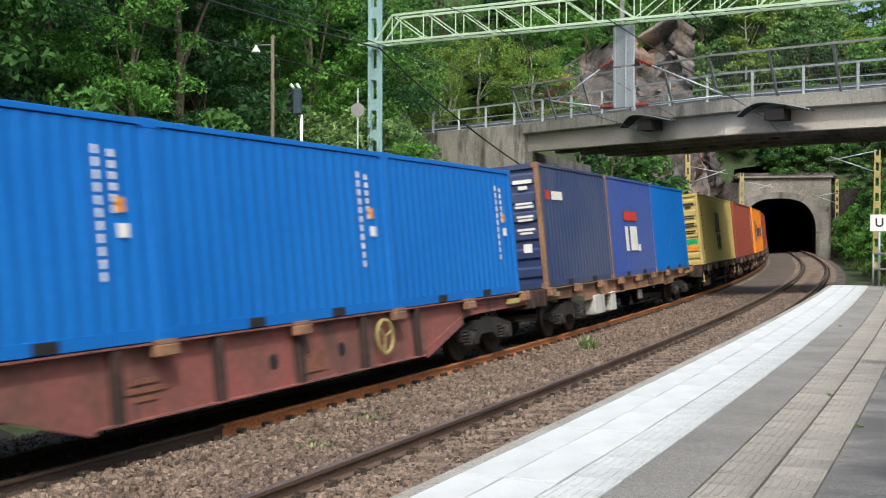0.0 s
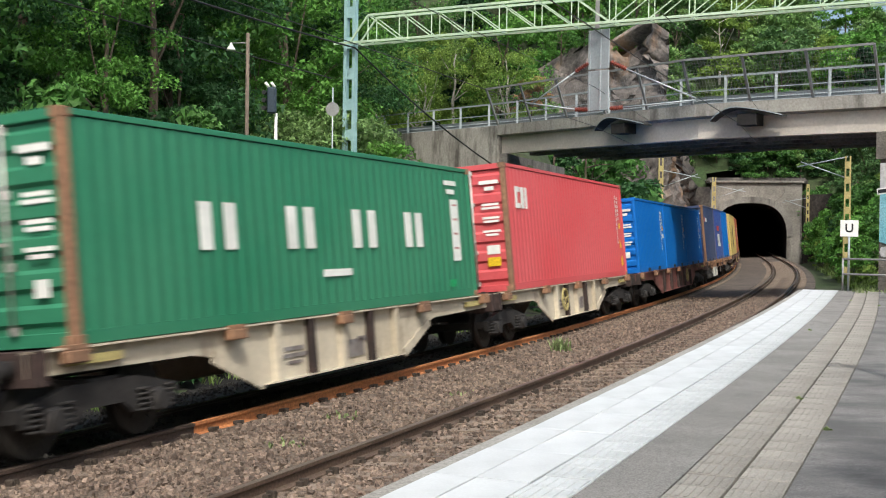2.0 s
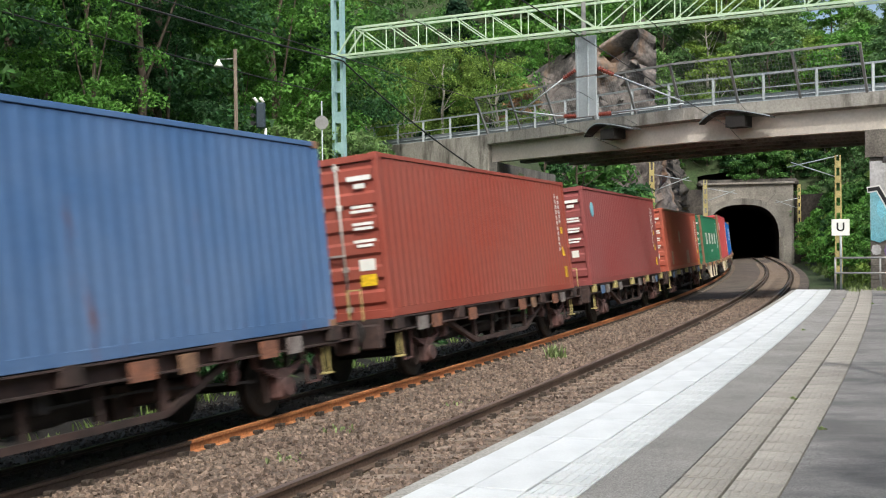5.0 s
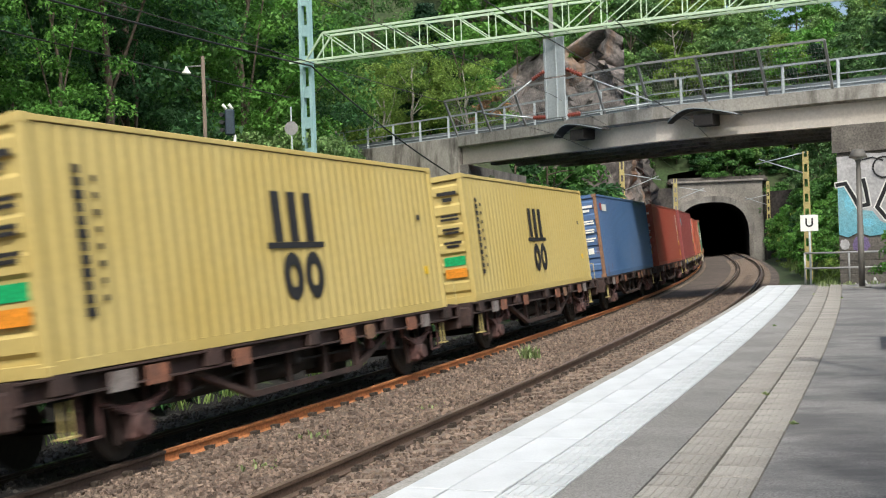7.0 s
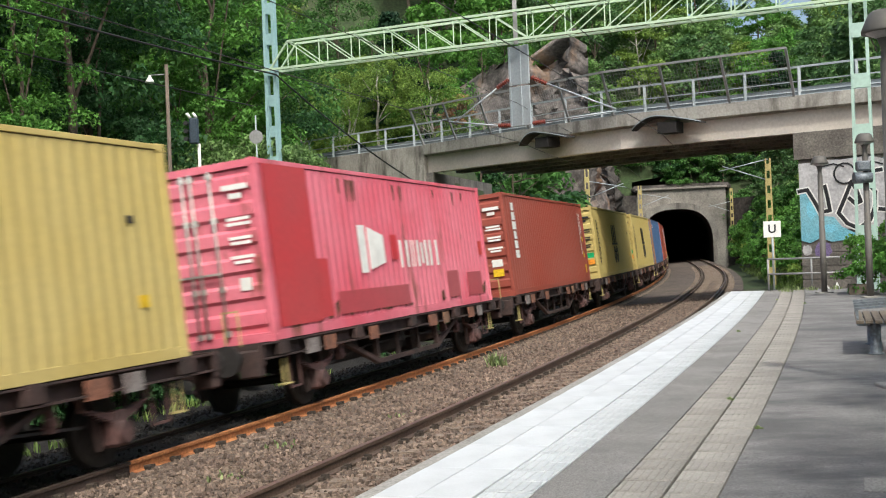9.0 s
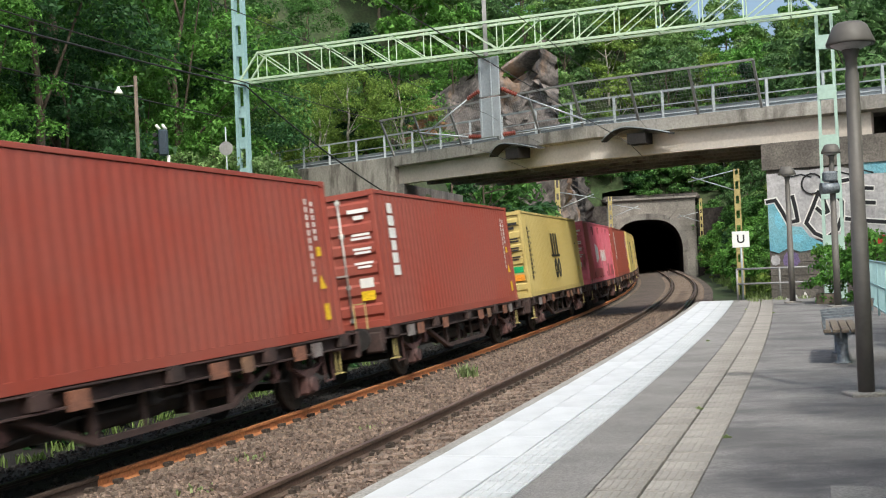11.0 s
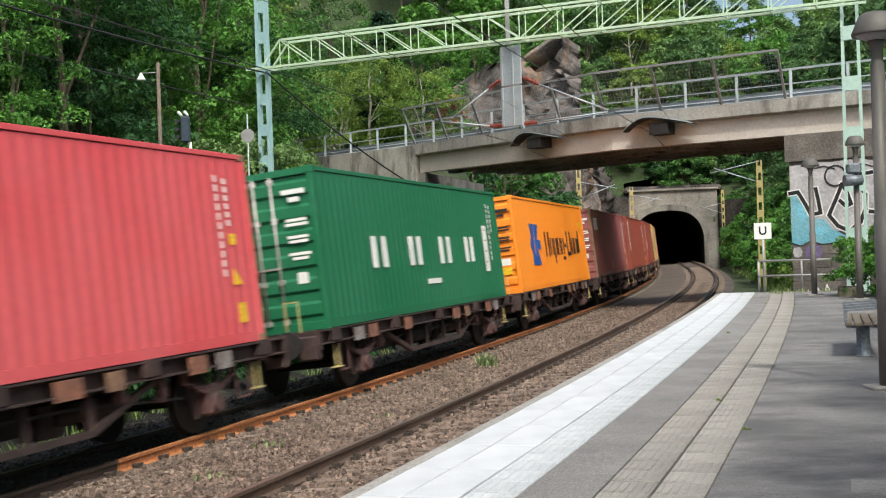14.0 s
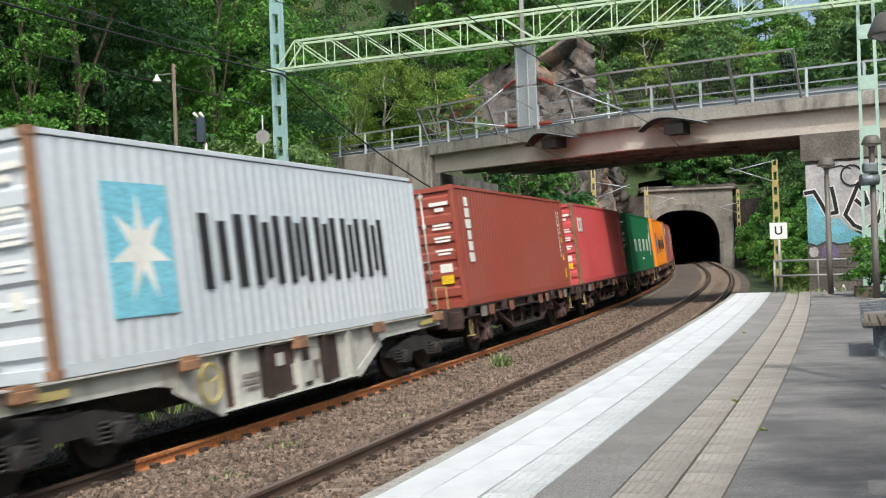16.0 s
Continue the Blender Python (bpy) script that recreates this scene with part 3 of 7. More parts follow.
def guard_profile(o, z):
    return [(o, z - 0.15), (o + 0.05, z - 0.10), (o + 0.05, z - 0.04), (o, z), (o + 0.05, z + 0.04), (o + 0.05, z + 0.10), (o, z + 0.15), (o + 0.012, z + 0.15),
            (o + 0.062, z + 0.10), (o + 0.062, z + 0.03), (o + 0.014, z), (o + 0.062, z - 0.03), (o + 0.062, z - 0.10), (o + 0.012, z - 0.15)]


def build_bridge():
    top = tagged(empty("road_bridge"), "concrete road bridge with steel railings over the tracks", "bridge", kind="structure")
    bm = bmesh.new()
    run(bm, BRIDGE, [(0, 6.93), (0, 7.40), (0.45, 7.42), (0.45, 7.05), (7.0, 7.05), (7.0, 7.42), (7.45, 7.40), (7.45, 6.93), (7.2, 6.85), (0.3, 6.85)])
    part("deck", bm, "concrete", top, "weathered concrete deck with a stained edge beam")
    # Inner girders take a darker concrete: shade under the deck as colour.
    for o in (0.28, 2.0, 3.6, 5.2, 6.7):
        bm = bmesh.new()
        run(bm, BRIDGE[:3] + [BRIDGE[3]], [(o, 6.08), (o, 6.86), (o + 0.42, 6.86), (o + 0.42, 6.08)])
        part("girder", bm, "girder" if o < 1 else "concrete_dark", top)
    bm = bmesh.new()
    run(bm, BRIDGE, [(0.9, 7.055), (0.9, 7.09), (6.6, 7.09), (6.6, 7.055)])
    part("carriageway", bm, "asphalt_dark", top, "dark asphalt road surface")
    rail_line = [Vector((x, y, 0)) for x, y in ROAD[1:8]]
    for o, zz in ((0.18, 7.4), (7.25, 7.4)):
        L = line_length(rail_line)
        off = offset_line(rail_line, o)
        for d in np.arange(0.6, L - 0.5, 2.0):
            p, u = along(off, d)
            bm = bmesh.new()
            box(bm, (p.x, p.y, zz + 0.5), (0.10, 0.10, 1.04))
            box(bm, (p.x, p.y, zz + 0.01), (0.16, 0.16, 0.02))
            part("railing_post", bm, "galv", top)
        bm = bmesh.new()
        run(bm, rail_line, [(o - 0.035, zz + 1.0), (o - 0.035, zz + 1.07), (o + 0.035, zz + 1.07), (o + 0.035, zz + 1.0)])
        part("top_rail", bm, "galv", top)
        bm = bmesh.new()
        run(bm, rail_line, [(o - 0.02, zz + 0.5), (o - 0.02, zz + 0.54), (o + 0.02, zz + 0.54), (o + 0.02, zz + 0.5)])
        part("middle_rail", bm, "galv", top)
    for o in (0.75, 6.5):
        bm = bmesh.new()
        run(bm, rail_line, guard_profile(o, 7.62))
        part("crash_barrier", bm, "galv", top, "galvanised steel crash barrier")
    off = offset_line(rail_line, 6.75)
    for d in np.arange(1, line_length(rail_line), 2.0):
        p, u = along(off, d)
        bm = bmesh.new()
        box(bm, (p.x, p.y, 7.45), (0.1, 0.1, 0.75))
        part("barrier_post", bm, "galv", top)
    # protective screen, leaning out over the tracks
    span = [BRIDGE[0], BRIDGE[1], Vector((11.75, 41.65, 0))]
    a, b = offset_line(span, 0.05), offset_line(span, -0.72)
    L = line_length(a)
    LB = line_length(b)
    bm, wires, n = bmesh.new(), bmesh.new(), 8
    for i in range(n + 1):
        p, q = along(a, L * i / n)[0], along(b, LB * i / n)[0]
        pm = bmesh.new()
        bar(pm, (p.x, p.y, 7.38), (q.x, q.y, 9.03), 0.09, 0.07)
        part("screen_post", pm, "grey_steel", top)
    for k in range(0, 150):
        p, q = along(a, L * k / 149)[0], along(b, LB * k / 149)[0]
        bar(wires, (p.x, p.y, 7.45), (q.x, q.y, 9.0), 0.006)
    for j in range(14):
        w = j / 13
        for u, v in zip(range(2), range(1, 3)):
            pa, pb = a[u].lerp(b[u], w), a[v].lerp(b[v], w)
            bar(wires, (pa.x, pa.y, 7.45 + 1.55 * w), (pb.x, pb.y, 7.45 + 1.55 * w), 0.006)
    tagged(part("screen_mesh", wires, "grey_steel", top, "fine wire mesh"), kind="stuff")
    for u, v in ((0, 1), (1, 2)):
        bm = bmesh.new()
        bar(bm, (b[u].x, b[u].y, 9.03), (b[v].x, b[v].y, 9.03), 0.08)
        part("screen_rail", bm, "grey_steel", top)
    # curved hoods on the face, above the wires of each track
    for px, py in ((3.5, 48.22), (7.8, 44.25)):
        p = Vector((px, py, 0))
        u = (BRIDGE[2] - BRIDGE[1]).normalized() if px > 6 else (BRIDGE[1] - BRIDGE[0]).normalized()
        out = Vector((u.y, -u.x, 0))
        bm = bmesh.new()
        rows_ = []
        for k in range(13):
            w = k / 12 * 2 - 1
            c = p + u * w * 1.4
            z = 7.16 - (0.75 * (w + 0.25) ** 2 if w < -0.25 else 0.26 * (w + 0.25) ** 1.4)
            rows_.append([bm.verts.new((c.x + out.x * e, c.y + out.y * e, z + dz)) for e, dz in ((0.02, 0), (0.75 - 0.25 * w * w, -0.03), (0.75 - 0.25 * w * w, -0.09), (0.02, -0.06))])
        for r1, r2 in zip(rows_, rows_[1:]):
            for i in range(4):
                bm.faces.new((r1[i], r1[(i + 1) % 4], r2[(i + 1) % 4], r2[i]))
        bm.faces.new(rows_[0]), bm.faces.new(rows_[-1][::-1])
        # Pale strip added along the front as the sunlit edge of the sheet.
        rim = bmesh.new()
        for r1, r2 in zip(rows_, rows_[1:]):
            bar(rim, r1[1].co + out * 0.012, r2[1].co + out * 0.012, 0.024, 0.035)
        hood = part("wire_hood", bm, "hood", top, "curved sheet hood over the wires, dark like its shaded underside")
        part("hood_rim", rim, "galv", hood, "pale strip standing in for the sunlit edge")
        bm = bmesh.new()
        c = p + out * 0.3
        m = Matrix.Translation((c.x, c.y, 0)) @ Matrix.Rotation(math.atan2(u.y, u.x), 4, "Z")
        box(bm, (0.1, 0, 6.66), (0.75, 0.7, 0.42), m)
        part("hood_bracket", bm, "bogie", top)


build_bridge()

PIER_A, PIER_B = Vector((11.80, 41.64, 0)), Vector((24.35, 33.73, 0))
PIER_U = (PIER_B - PIER_A).normalized()
PIER_M = Matrix.Translation(PIER_A) @ Matrix.Rotation(math.atan2(PIER_U.y, PIER_U.x), 4, "Z")     # x along the face, y away from the platform


def plan_prism(bm, pts, z0, z1, slot=0):
    a = [bm.verts.new((p[0], p[1], z0)) for p in pts]
    b = [bm.verts.new((p[0], p[1], z1)) for p in pts]
    n = len(pts)
    fs = [bm.faces.new(a), bm.faces.new(b)] + [bm.faces.new((a[i], a[(i + 1) % n], b[(i + 1) % n], b[i])) for i in range(n)]
    bmesh.ops.recalc_face_normals(bm, faces=fs)


def build_abutments():
    top = tagged(empty("abutment", PIER_M), "stone bridge abutment covered with silver and blue graffiti", "abutment", "bridge abutments", "structure")
    bm = bmesh.new()
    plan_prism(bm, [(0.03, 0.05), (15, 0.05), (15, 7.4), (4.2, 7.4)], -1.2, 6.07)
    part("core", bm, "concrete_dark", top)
    bm = bmesh.new()
    plan_prism(bm, [(-0.12, -0.06), (15, -0.06), (15, 0.05), (-0.05, 0.05)], 5.1, 6.05)
    part("bearing_shelf", bm, "masonry", top, "stained concrete bearing shelf")
    rows_ = 13
    h = 6.2 / rows_
    for r in range(rows_):
        x = 0.0
        while x < 9:
            w = random.uniform(0.7, 1.25) if x else random.uniform(0.45, 1.1)
            bm = bmesh.new()
            t = random.uniform(0.03, 0.055) if r < 5 else 0.035
            box(bm, (x + w / 2 + 0.0045 * (rows_ - r) * 0, 0.05 - t / 2, -1.1 + h * (r + 0.5)), (w - 0.02, t, h - 0.02), bevel=0.008)
            part("stone_block", bm, "masonry", top)
            x += w
    # paint on the stones
    def patch(pts, material, y, name="graffiti_patch"):
        bm = bmesh.new()
        prism(bm, pts, y, y - 0.003)
        part(name, bm, material, top)
    def blob(cx, cz, rx, rz, seed, n=26):
        rnd = random.Random(seed)
        return [(cx + rx * math.cos(a) * (0.82 + 0.3 * rnd.random()), cz + rz * math.sin(a) * (0.82 + 0.3 * rnd.random())) for a in (k / n * 6.2832 for k in range(n))]
    def stroke(pts, w, material, y):
        bm = bmesh.new()
        for k, ((ax, az), (bx, bz)) in enumerate(zip(pts, pts[1:])):
            d = Vector((bx - ax, 0, bz - az)).normalized()
            n = Vector((-d.z, 0, d.x)) * w / 2
            e = d * w * 0.35
            q = [Vector((ax, 0, az)) - e + n, Vector((bx, 0, bz)) + e + n, Vector((bx, 0, bz)) + e - n, Vector((ax, 0, az)) - e - n]
            yy = y - 0.0006 * k
            vs = [bm.verts.new((v.x, yy, v.z)) for v in q] + [bm.verts.new((v.x, y + 0.003, v.z)) for v in q]
            bm.faces.new(vs[:4])
            for i in range(4):
                bm.faces.new((vs[i], vs[i + 4], vs[(i + 1) % 4 + 4], vs[(i + 1) % 4]))
        part("graffiti_stroke", bm, material, top)
    rnd_ = random.Random(3)
    edge = [(0.02, 2.55), (0.02, 4.95)] + [(0.5 * k, 5.02 + rnd_.uniform(-0.12, 0.12)) for k in range(1, 18)] + [(8.7, 4.6), (8.7, 2.7)] + [(0.5 * k, 2.45 + rnd_.uniform(-0.16, 0.16)) for k in range(17, 0, -1)]
    patch(edge, "silver_paint", -0.009)
    patch([(0.03, 2.2), (0.03, 3.85), (0.28, 3.9), (0.55, 3.35), (0.75, 3.05), (1.2, 3.0), (1.45, 2.65), (2.0, 2.35), (1.7, 2.2), (1.1, 2.12), (0.7, 2.28), (0.35, 2.1)], "sky_blue", -0.0125)
    patch(blob(0.45, 3.3, 0.22, 0.32, 5), "cyan", -0.0145)
    patch(blob(1.0, 2.6, 0.3, 0.14, 6), "cyan", -0.0145)
    patch([(2.9, 4.95), (3.4, 5.12), (4.4, 5.1), (5.4, 5.0), (5.2, 4.75), (4.2, 4.7), (3.3, 4.72)], "sky_blue", -0.014)
    patch(blob(0.78, 1.85, 0.32, 0.3, 8), "violet", -0.012)
    patch(blob(0.22, 1.85, 0.18, 0.2, 9), "silver_paint", -0.012)
    patch([(3.0, 2.42), (3.5, 2.6), (4.6, 2.55), (4.9, 2.35), (4.0, 2.25), (3.2, 2.28)], "red", -0.0135)
    letters = [[(0.0, 3.96), (0.3, 4.0), (0.55, 3.55), (0.73, 3.18), (1.07, 3.23), (1.0, 3.7), (0.92, 4.1)],
               [(1.36, 3.13), (1.6, 3.65), (1.84, 4.2), (2.0, 3.9), (2.13, 3.5), (1.95, 3.42), (1.75, 3.62)],
               [(2.33, 4.2), (2.62, 3.8), (2.6, 3.3), (2.43, 2.85), (2.04, 2.55), (1.65, 2.75), (1.36, 3.13)],
               [(2.33, 4.2), (2.45, 4.5), (2.85, 4.55)], [(3.65, 4.2), (3.2, 4.25), (3.25, 3.75), (3.7, 3.7)], [(2.75, 3.2), (3.4, 3.1), (4.2, 3.0), (4.35, 3.4), (4.2, 4.1)],
               [(5.3, 4.3), (4.7, 4.2), (4.75, 3.0), (5.4, 2.9)], [(4.8, 3.65), (5.2, 3.65)], [(5.9, 2.9), (6.1, 4.3), (6.7, 4.2), (6.6, 3.5), (6.1, 3.45), (6.9, 2.85)], [(7.3, 4.3), (7.7, 3.0), (8.3, 4.2)]]
    for lt in letters:
        stroke(lt, 0.22, "white", -0.018)
        stroke(lt, 0.13, "black", -0.024)
    ring = [(1.62 + 0.36 * math.cos(a), 4.5 + 0.36 * math.sin(a)) for a in np.linspace(0, 6.2, 16)]
    stroke(ring, 0.06, "black", -0.026)
    for x in (0.9, 2.2, 3.0, 4.5):
        stroke([(x, 4.8), (x + 0.35, 4.86), (x + 0.7, 4.74)], 0.05, "black", -0.026)
    for k in range(5):
        x, z = 0.4 + 0.33 * k, 0.25 + 0.1 * (k % 3)
        stroke([(x, z - 0.2), (x + 0.15, z + 0.22), (x + 0.3, z - 0.1)], 0.05, "white", -0.018)
    # the left abutment and its wing wall
    top2 = tagged(empty("abutment"), "grey weathered concrete bridge abutment with a wing wall", "abutment", "bridge abutments", "structure")
    bm = bmesh.new()
    L0 = BRIDGE[0]
    u = (BRIDGE[1] - BRIDGE[0]).normalized()
    f = Vector((-u.y, u.x, 0))
    t = Vector((math.sin(0.25), math.cos(0.25), 0))
    q = L0 + u * 0.55 + f * 0.1
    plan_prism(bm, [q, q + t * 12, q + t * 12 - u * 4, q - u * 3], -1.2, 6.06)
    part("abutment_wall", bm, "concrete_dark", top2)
    bm = bmesh.new()
    run(bm, [Vector((x, y, 0)) for x, y in ROAD[1:3]] + [L0], [(0.0, 0.5), (0.0, 7.38), (0.5, 7.38), (0.5, 0.5)])
    part("wing_wall", bm, "concrete", top2, "streaked grey concrete wing wall")


build_abutments()


# ---------------------------------------------------------------- tunnel
TUNNEL_S = 147.5


def build_tunnel():
    top = tagged(empty("tunnel_portal"), "pale concrete tunnel portal with a dark arched mouth", "tunnel", kind="structure")
    C, HW = 2.0, 4.35
    arch = [(C - HW, -0.9), (C - HW, 2.4)]
    arch += [(C - HW * math.cos(a) ** 0.72, 2.4 + 4.15 * math.sin(a) ** 0.85) for a in np.linspace(0.12, math.pi / 2 - 0.02, 9)]
    arch += [(2 * C - l, z) for l, z in arch[::-1]]
    lo, hi, topz = -4.1, 6.8, 9.05
    bm = bmesh.new()
    for s in (TUNNEL_S, TUNNEL_S + 0.8):
        outer = [(lo, z) if l <= C - HW + 0.01 and z < 2.5 else (hi, z) if l >= C + HW - 0.01 and z < 2.5 else (lo + (l - (C - HW)) / (2 * HW) * (hi - lo), topz) for l, z in arch]
        a = [bm.verts.new(P(s, l, z)) for l, z in arch]
        b = [bm.verts.new(P(s, l, z)) for l, z in outer]
        for i in range(len(arch) - 1):
            bm.faces.new((a[i], a[i + 1], b[i + 1], b[i]))
    bmesh.ops.recalc_face_normals(bm, faces=bm.faces)
    part("portal_wall", bm, "portal", top)
    bm = bmesh.new()
    ring_ = [P(TUNNEL_S - 0.12, l, z) for l, z in arch[1:-1]]
    for (l1, z1), (l2, z2) in zip(arch[1:-2], arch[2:-1]):
        def grow(l, z):
            d = Vector((l - C, 0, z - 1.5)).normalized()
            return l + d.x * 0.75, z + d.z * 0.75
        g1, g2 = grow(l1, z1), grow(l2, z2)
        v = [bm.verts.new(P(s, l, z)) for s in (TUNNEL_S - 0.12, TUNNEL_S + 0.02) for l, z in ((l1, z1), (l2, z2), g2, g1)]
        for q in ((0, 1, 2, 3), (4, 7, 6, 5), (0, 4, 5, 1), (2, 6, 7, 3), (1, 5, 6, 2), (0, 3, 7, 4)):
            bm.faces.new([v[i] for i in q])
    part("arch_ring", bm, "concrete_dark", top, "dark concrete arch ring")
    bm = bmesh.new()
    box(bm, (0, (lo + hi) / 2, topz + 0.1), (1.2, hi - lo + 0.3, 0.25), PM(TUNNEL_S + 0.3, 0), bevel=0.03)
    part("coping", bm, "portal", top, "weathered coping stones")
    bm = bmesh.new()
    # Lining in one very dark tone along its whole length.
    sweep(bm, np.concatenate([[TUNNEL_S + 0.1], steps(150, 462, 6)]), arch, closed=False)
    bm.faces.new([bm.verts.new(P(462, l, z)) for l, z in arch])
    part("tunnel_lining", bm, "soot", top, "dark tunnel lining")
    # Block added to hide a gap in the ground; its dark colour holds shade.
    bm = bmesh.new()
    box(bm, (0, (lo + hi) / 2, 9.2), (6.5, hi - lo + 1.5, 1.1), PM(TUNNEL_S + 4.6, 0), bevel=0.4)
    part("earth_cover", bm, "rock_dark", top, "rock block over the mouth, with shade in its dark colour")
    # retaining walls beside the mouth
    for l0, l1 in ((lo - 0.1, -11.0), (hi + 0.1, 14.0)):
        bm = bmesh.new()
        q = [P(TUNNEL_S + 0.1, l0), P(TUNNEL_S - (6 if l0 < 0 else 2), l1), P(TUNNEL_S + 1.2 - (5 if l0 < 0 else 2), l1), P(TUNNEL_S + 1.2, l0)]
        plan_prism(bm, q, -1.0, 7.6 if l0 < 0 else 8.5)
        part("retaining_wall", bm, "rock_dark", top, "dark rough stone wall")


build_tunnel()


# ---------------------------------------------------------------- rock cutting
def rock_height(u, height, seed):
    """Height of a rock mass u metres round its face."""
    hh = height * (0.78 + 0.22 * math.sin(u * 0.23 + seed) + 0.10 * math.sin(u * 0.61) + 0.03 * math.sin(u * 2.1))
    return hh * (1.0 - 0.35 * min(1, max(0, u) / 40))


def rock_mass(name, s_range, l_face, depth, height, label, seed, ds=0.5, material="rock"):
    """A broken rock face along the line, with its near end turned to the platform."""
    bm = bmesh.new()
    S0, S1 = s_range
    us = np.arange(-depth, S1 - S0, ds)
    nz = 46
    grid = []
    for u in us:
        row = []
        hh = rock_height(u, height, seed)
        for k in range(nz + 1):
            w = k / nz
            s, l = (S0, l_face - u) if u < 0 else (S0 + u, l_face)
            p = P(s, l, -1.2 + hh * w)
            nrm = (P(s, l - 1) - P(s, l)) if u >= 0 else (P(s - 1, l) - P(s, l))
            q = Vector((p.x * 0.16, p.y * 0.16, p.z * 0.13 + seed))
            bent = q + noise.noise_vector(q * 2.0) * 0.25
            crack = abs(noise.noise(bent * 4.5))
            d = noise.fractal(q, 0.9, 2.1, 4) * 2.0 + noise.cell(bent * 2.3) * 0.55 + noise.fractal(q * 6, 0.8, 2.2, 5) * 0.35 - 0.5 * max(0, 0.10 - crack) / 0.10 - w * w * 2.4
            row.append(bm.verts.new(p + nrm * d))
        p = row[-1].co
        back = p + (P(S0 + 6, l_face + 9) - P(S0, l_face)) * 0.9
        row.append(bm.verts.new((back.x, back.y, p.z - 3.5)))
        row.append(bm.verts.new((back.x, back.y, -2)))
        grid.append(row)
    for a, b in zip(grid, grid[1:]):
        for i in range(len(a) - 1):
            bm.faces.new((a[i], b[i], b[i + 1], a[i + 1])).smooth = i % 3 != 0
    tagged(from_bm(name, bm, material), label, "rock", kind="structure")


rock_mass("rock_face", (89.0, 116.0), 8.6, 15, 20.0, "bare grey-brown granite rock face beside the cutting", 2.0, 0.4)
rock_mass("rock_face", (116.0, 151.0), 8.6, 4, 16.0, "damp rock face beside the tunnel mouth, darkened for the cutting's shade", 3.1, 0.5, "rock_dark")


# ---------------------------------------------------------------- gantry and overhead line
G_L, G_R = Vector((-7.2, 43.1, 0)), Vector((11.75, 34.6, 0))
G_U = (G_R - G_L).normalized()
G_N = Vector((-G_U.y, G_U.x, 0))


def lattice_mast(parent, base, z0, z1, w0, w1, u, material, leg=0.12, step=1.75, name="mast"):
    n = Vector((-u.y, u.x, 0))
    for sgn in (-1, 1):
        bm = bmesh.new()
        a, b = base + u * sgn * w0 / 2, base + u * sgn * w1 / 2
        bar(bm, (a.x, a.y, z0), (b.x, b.y, z1), leg, leg * 1.5, up=n)
        part("mast_leg", bm, material, parent)
    for k in range(1, int((z1 - z0) / step) + 1):
        z = z0 + k * step
        w = w0 + (w1 - w0) * (z - z0) / (z1 - z0)
        bm = bmesh.new()
        a, b = base - u * w / 2, base + u * w / 2
        for o in (-0.07, 0.07):
            bar(bm, (a.x + n.x * o, a.y + n.y * o, z), (b.x + n.x * o, b.y + n.y * o, z), 0.02, 0.42)
        part("batten_plate", bm, material, parent)


def cable(name, pts, r, material="wire", label="thin dark overhead wire", cat="wire", group="overhead wires", sag=0.0, n=14):
    bm = bmesh.new()
    path = []
    for a, b in zip(pts, pts[1:]):
        for k in range(n):
            w = k / n
            q = Vector(a).lerp(Vector(b), w)
            q.z -= sag * 4 * w * (1 - w)
            path.append(q)
    path.append(Vector(pts[-1]))
    rings = []
    for i, a in enumerate(path):
        d = (path[min(i + 1, len(path) - 1)] - path[max(i - 1, 0)]).normalized()
        x = d.cross(Vector((0, 0, 1))).normalized()
        y = x.cross(d)
        rings.append([bm.verts.new(a + (x * math.cos(k * 1.0472) + y * math.sin(k * 1.0472)) * r) for k in range(6)])
    for a, b in zip(rings, rings[1:]):
        for k in range(6):
            bm.faces.new((a[k], a[(k + 1) % 6], b[(k + 1) % 6], b[k]))
    return tagged(from_bm(name, bm, material), label, cat, group)


def ribbed(bm, p, q, n=12):
    """One turned rod with six ribs."""
    d = (q - p).normalized()
    x = d.cross(Vector((0, 0, 1))).normalized()
    y = x.cross(d)
    prof = [(0.0, 0.05)]
    for k in range(6):
        w = 0.1 + 0.16 * k
        prof += [(w - 0.04, 0.05), (w - 0.02, 0.085), (w + 0.02, 0.085), (w + 0.04, 0.05)]
    prof.append((1.0, 0.05))
    rings = [[bm.verts.new(p.lerp(q, w) + (x * math.cos(k / n * 6.28319) + y * math.sin(k / n * 6.28319)) * r) for k in range(n)] for w, r in prof]
    for a, b in zip(rings, rings[1:]):
        for k in range(n):
            bm.faces.new((a[k], a[(k + 1) % n], b[(k + 1) % n], b[k]))
    bm.faces.new(rings[0][::-1]), bm.faces.new(rings[-1])


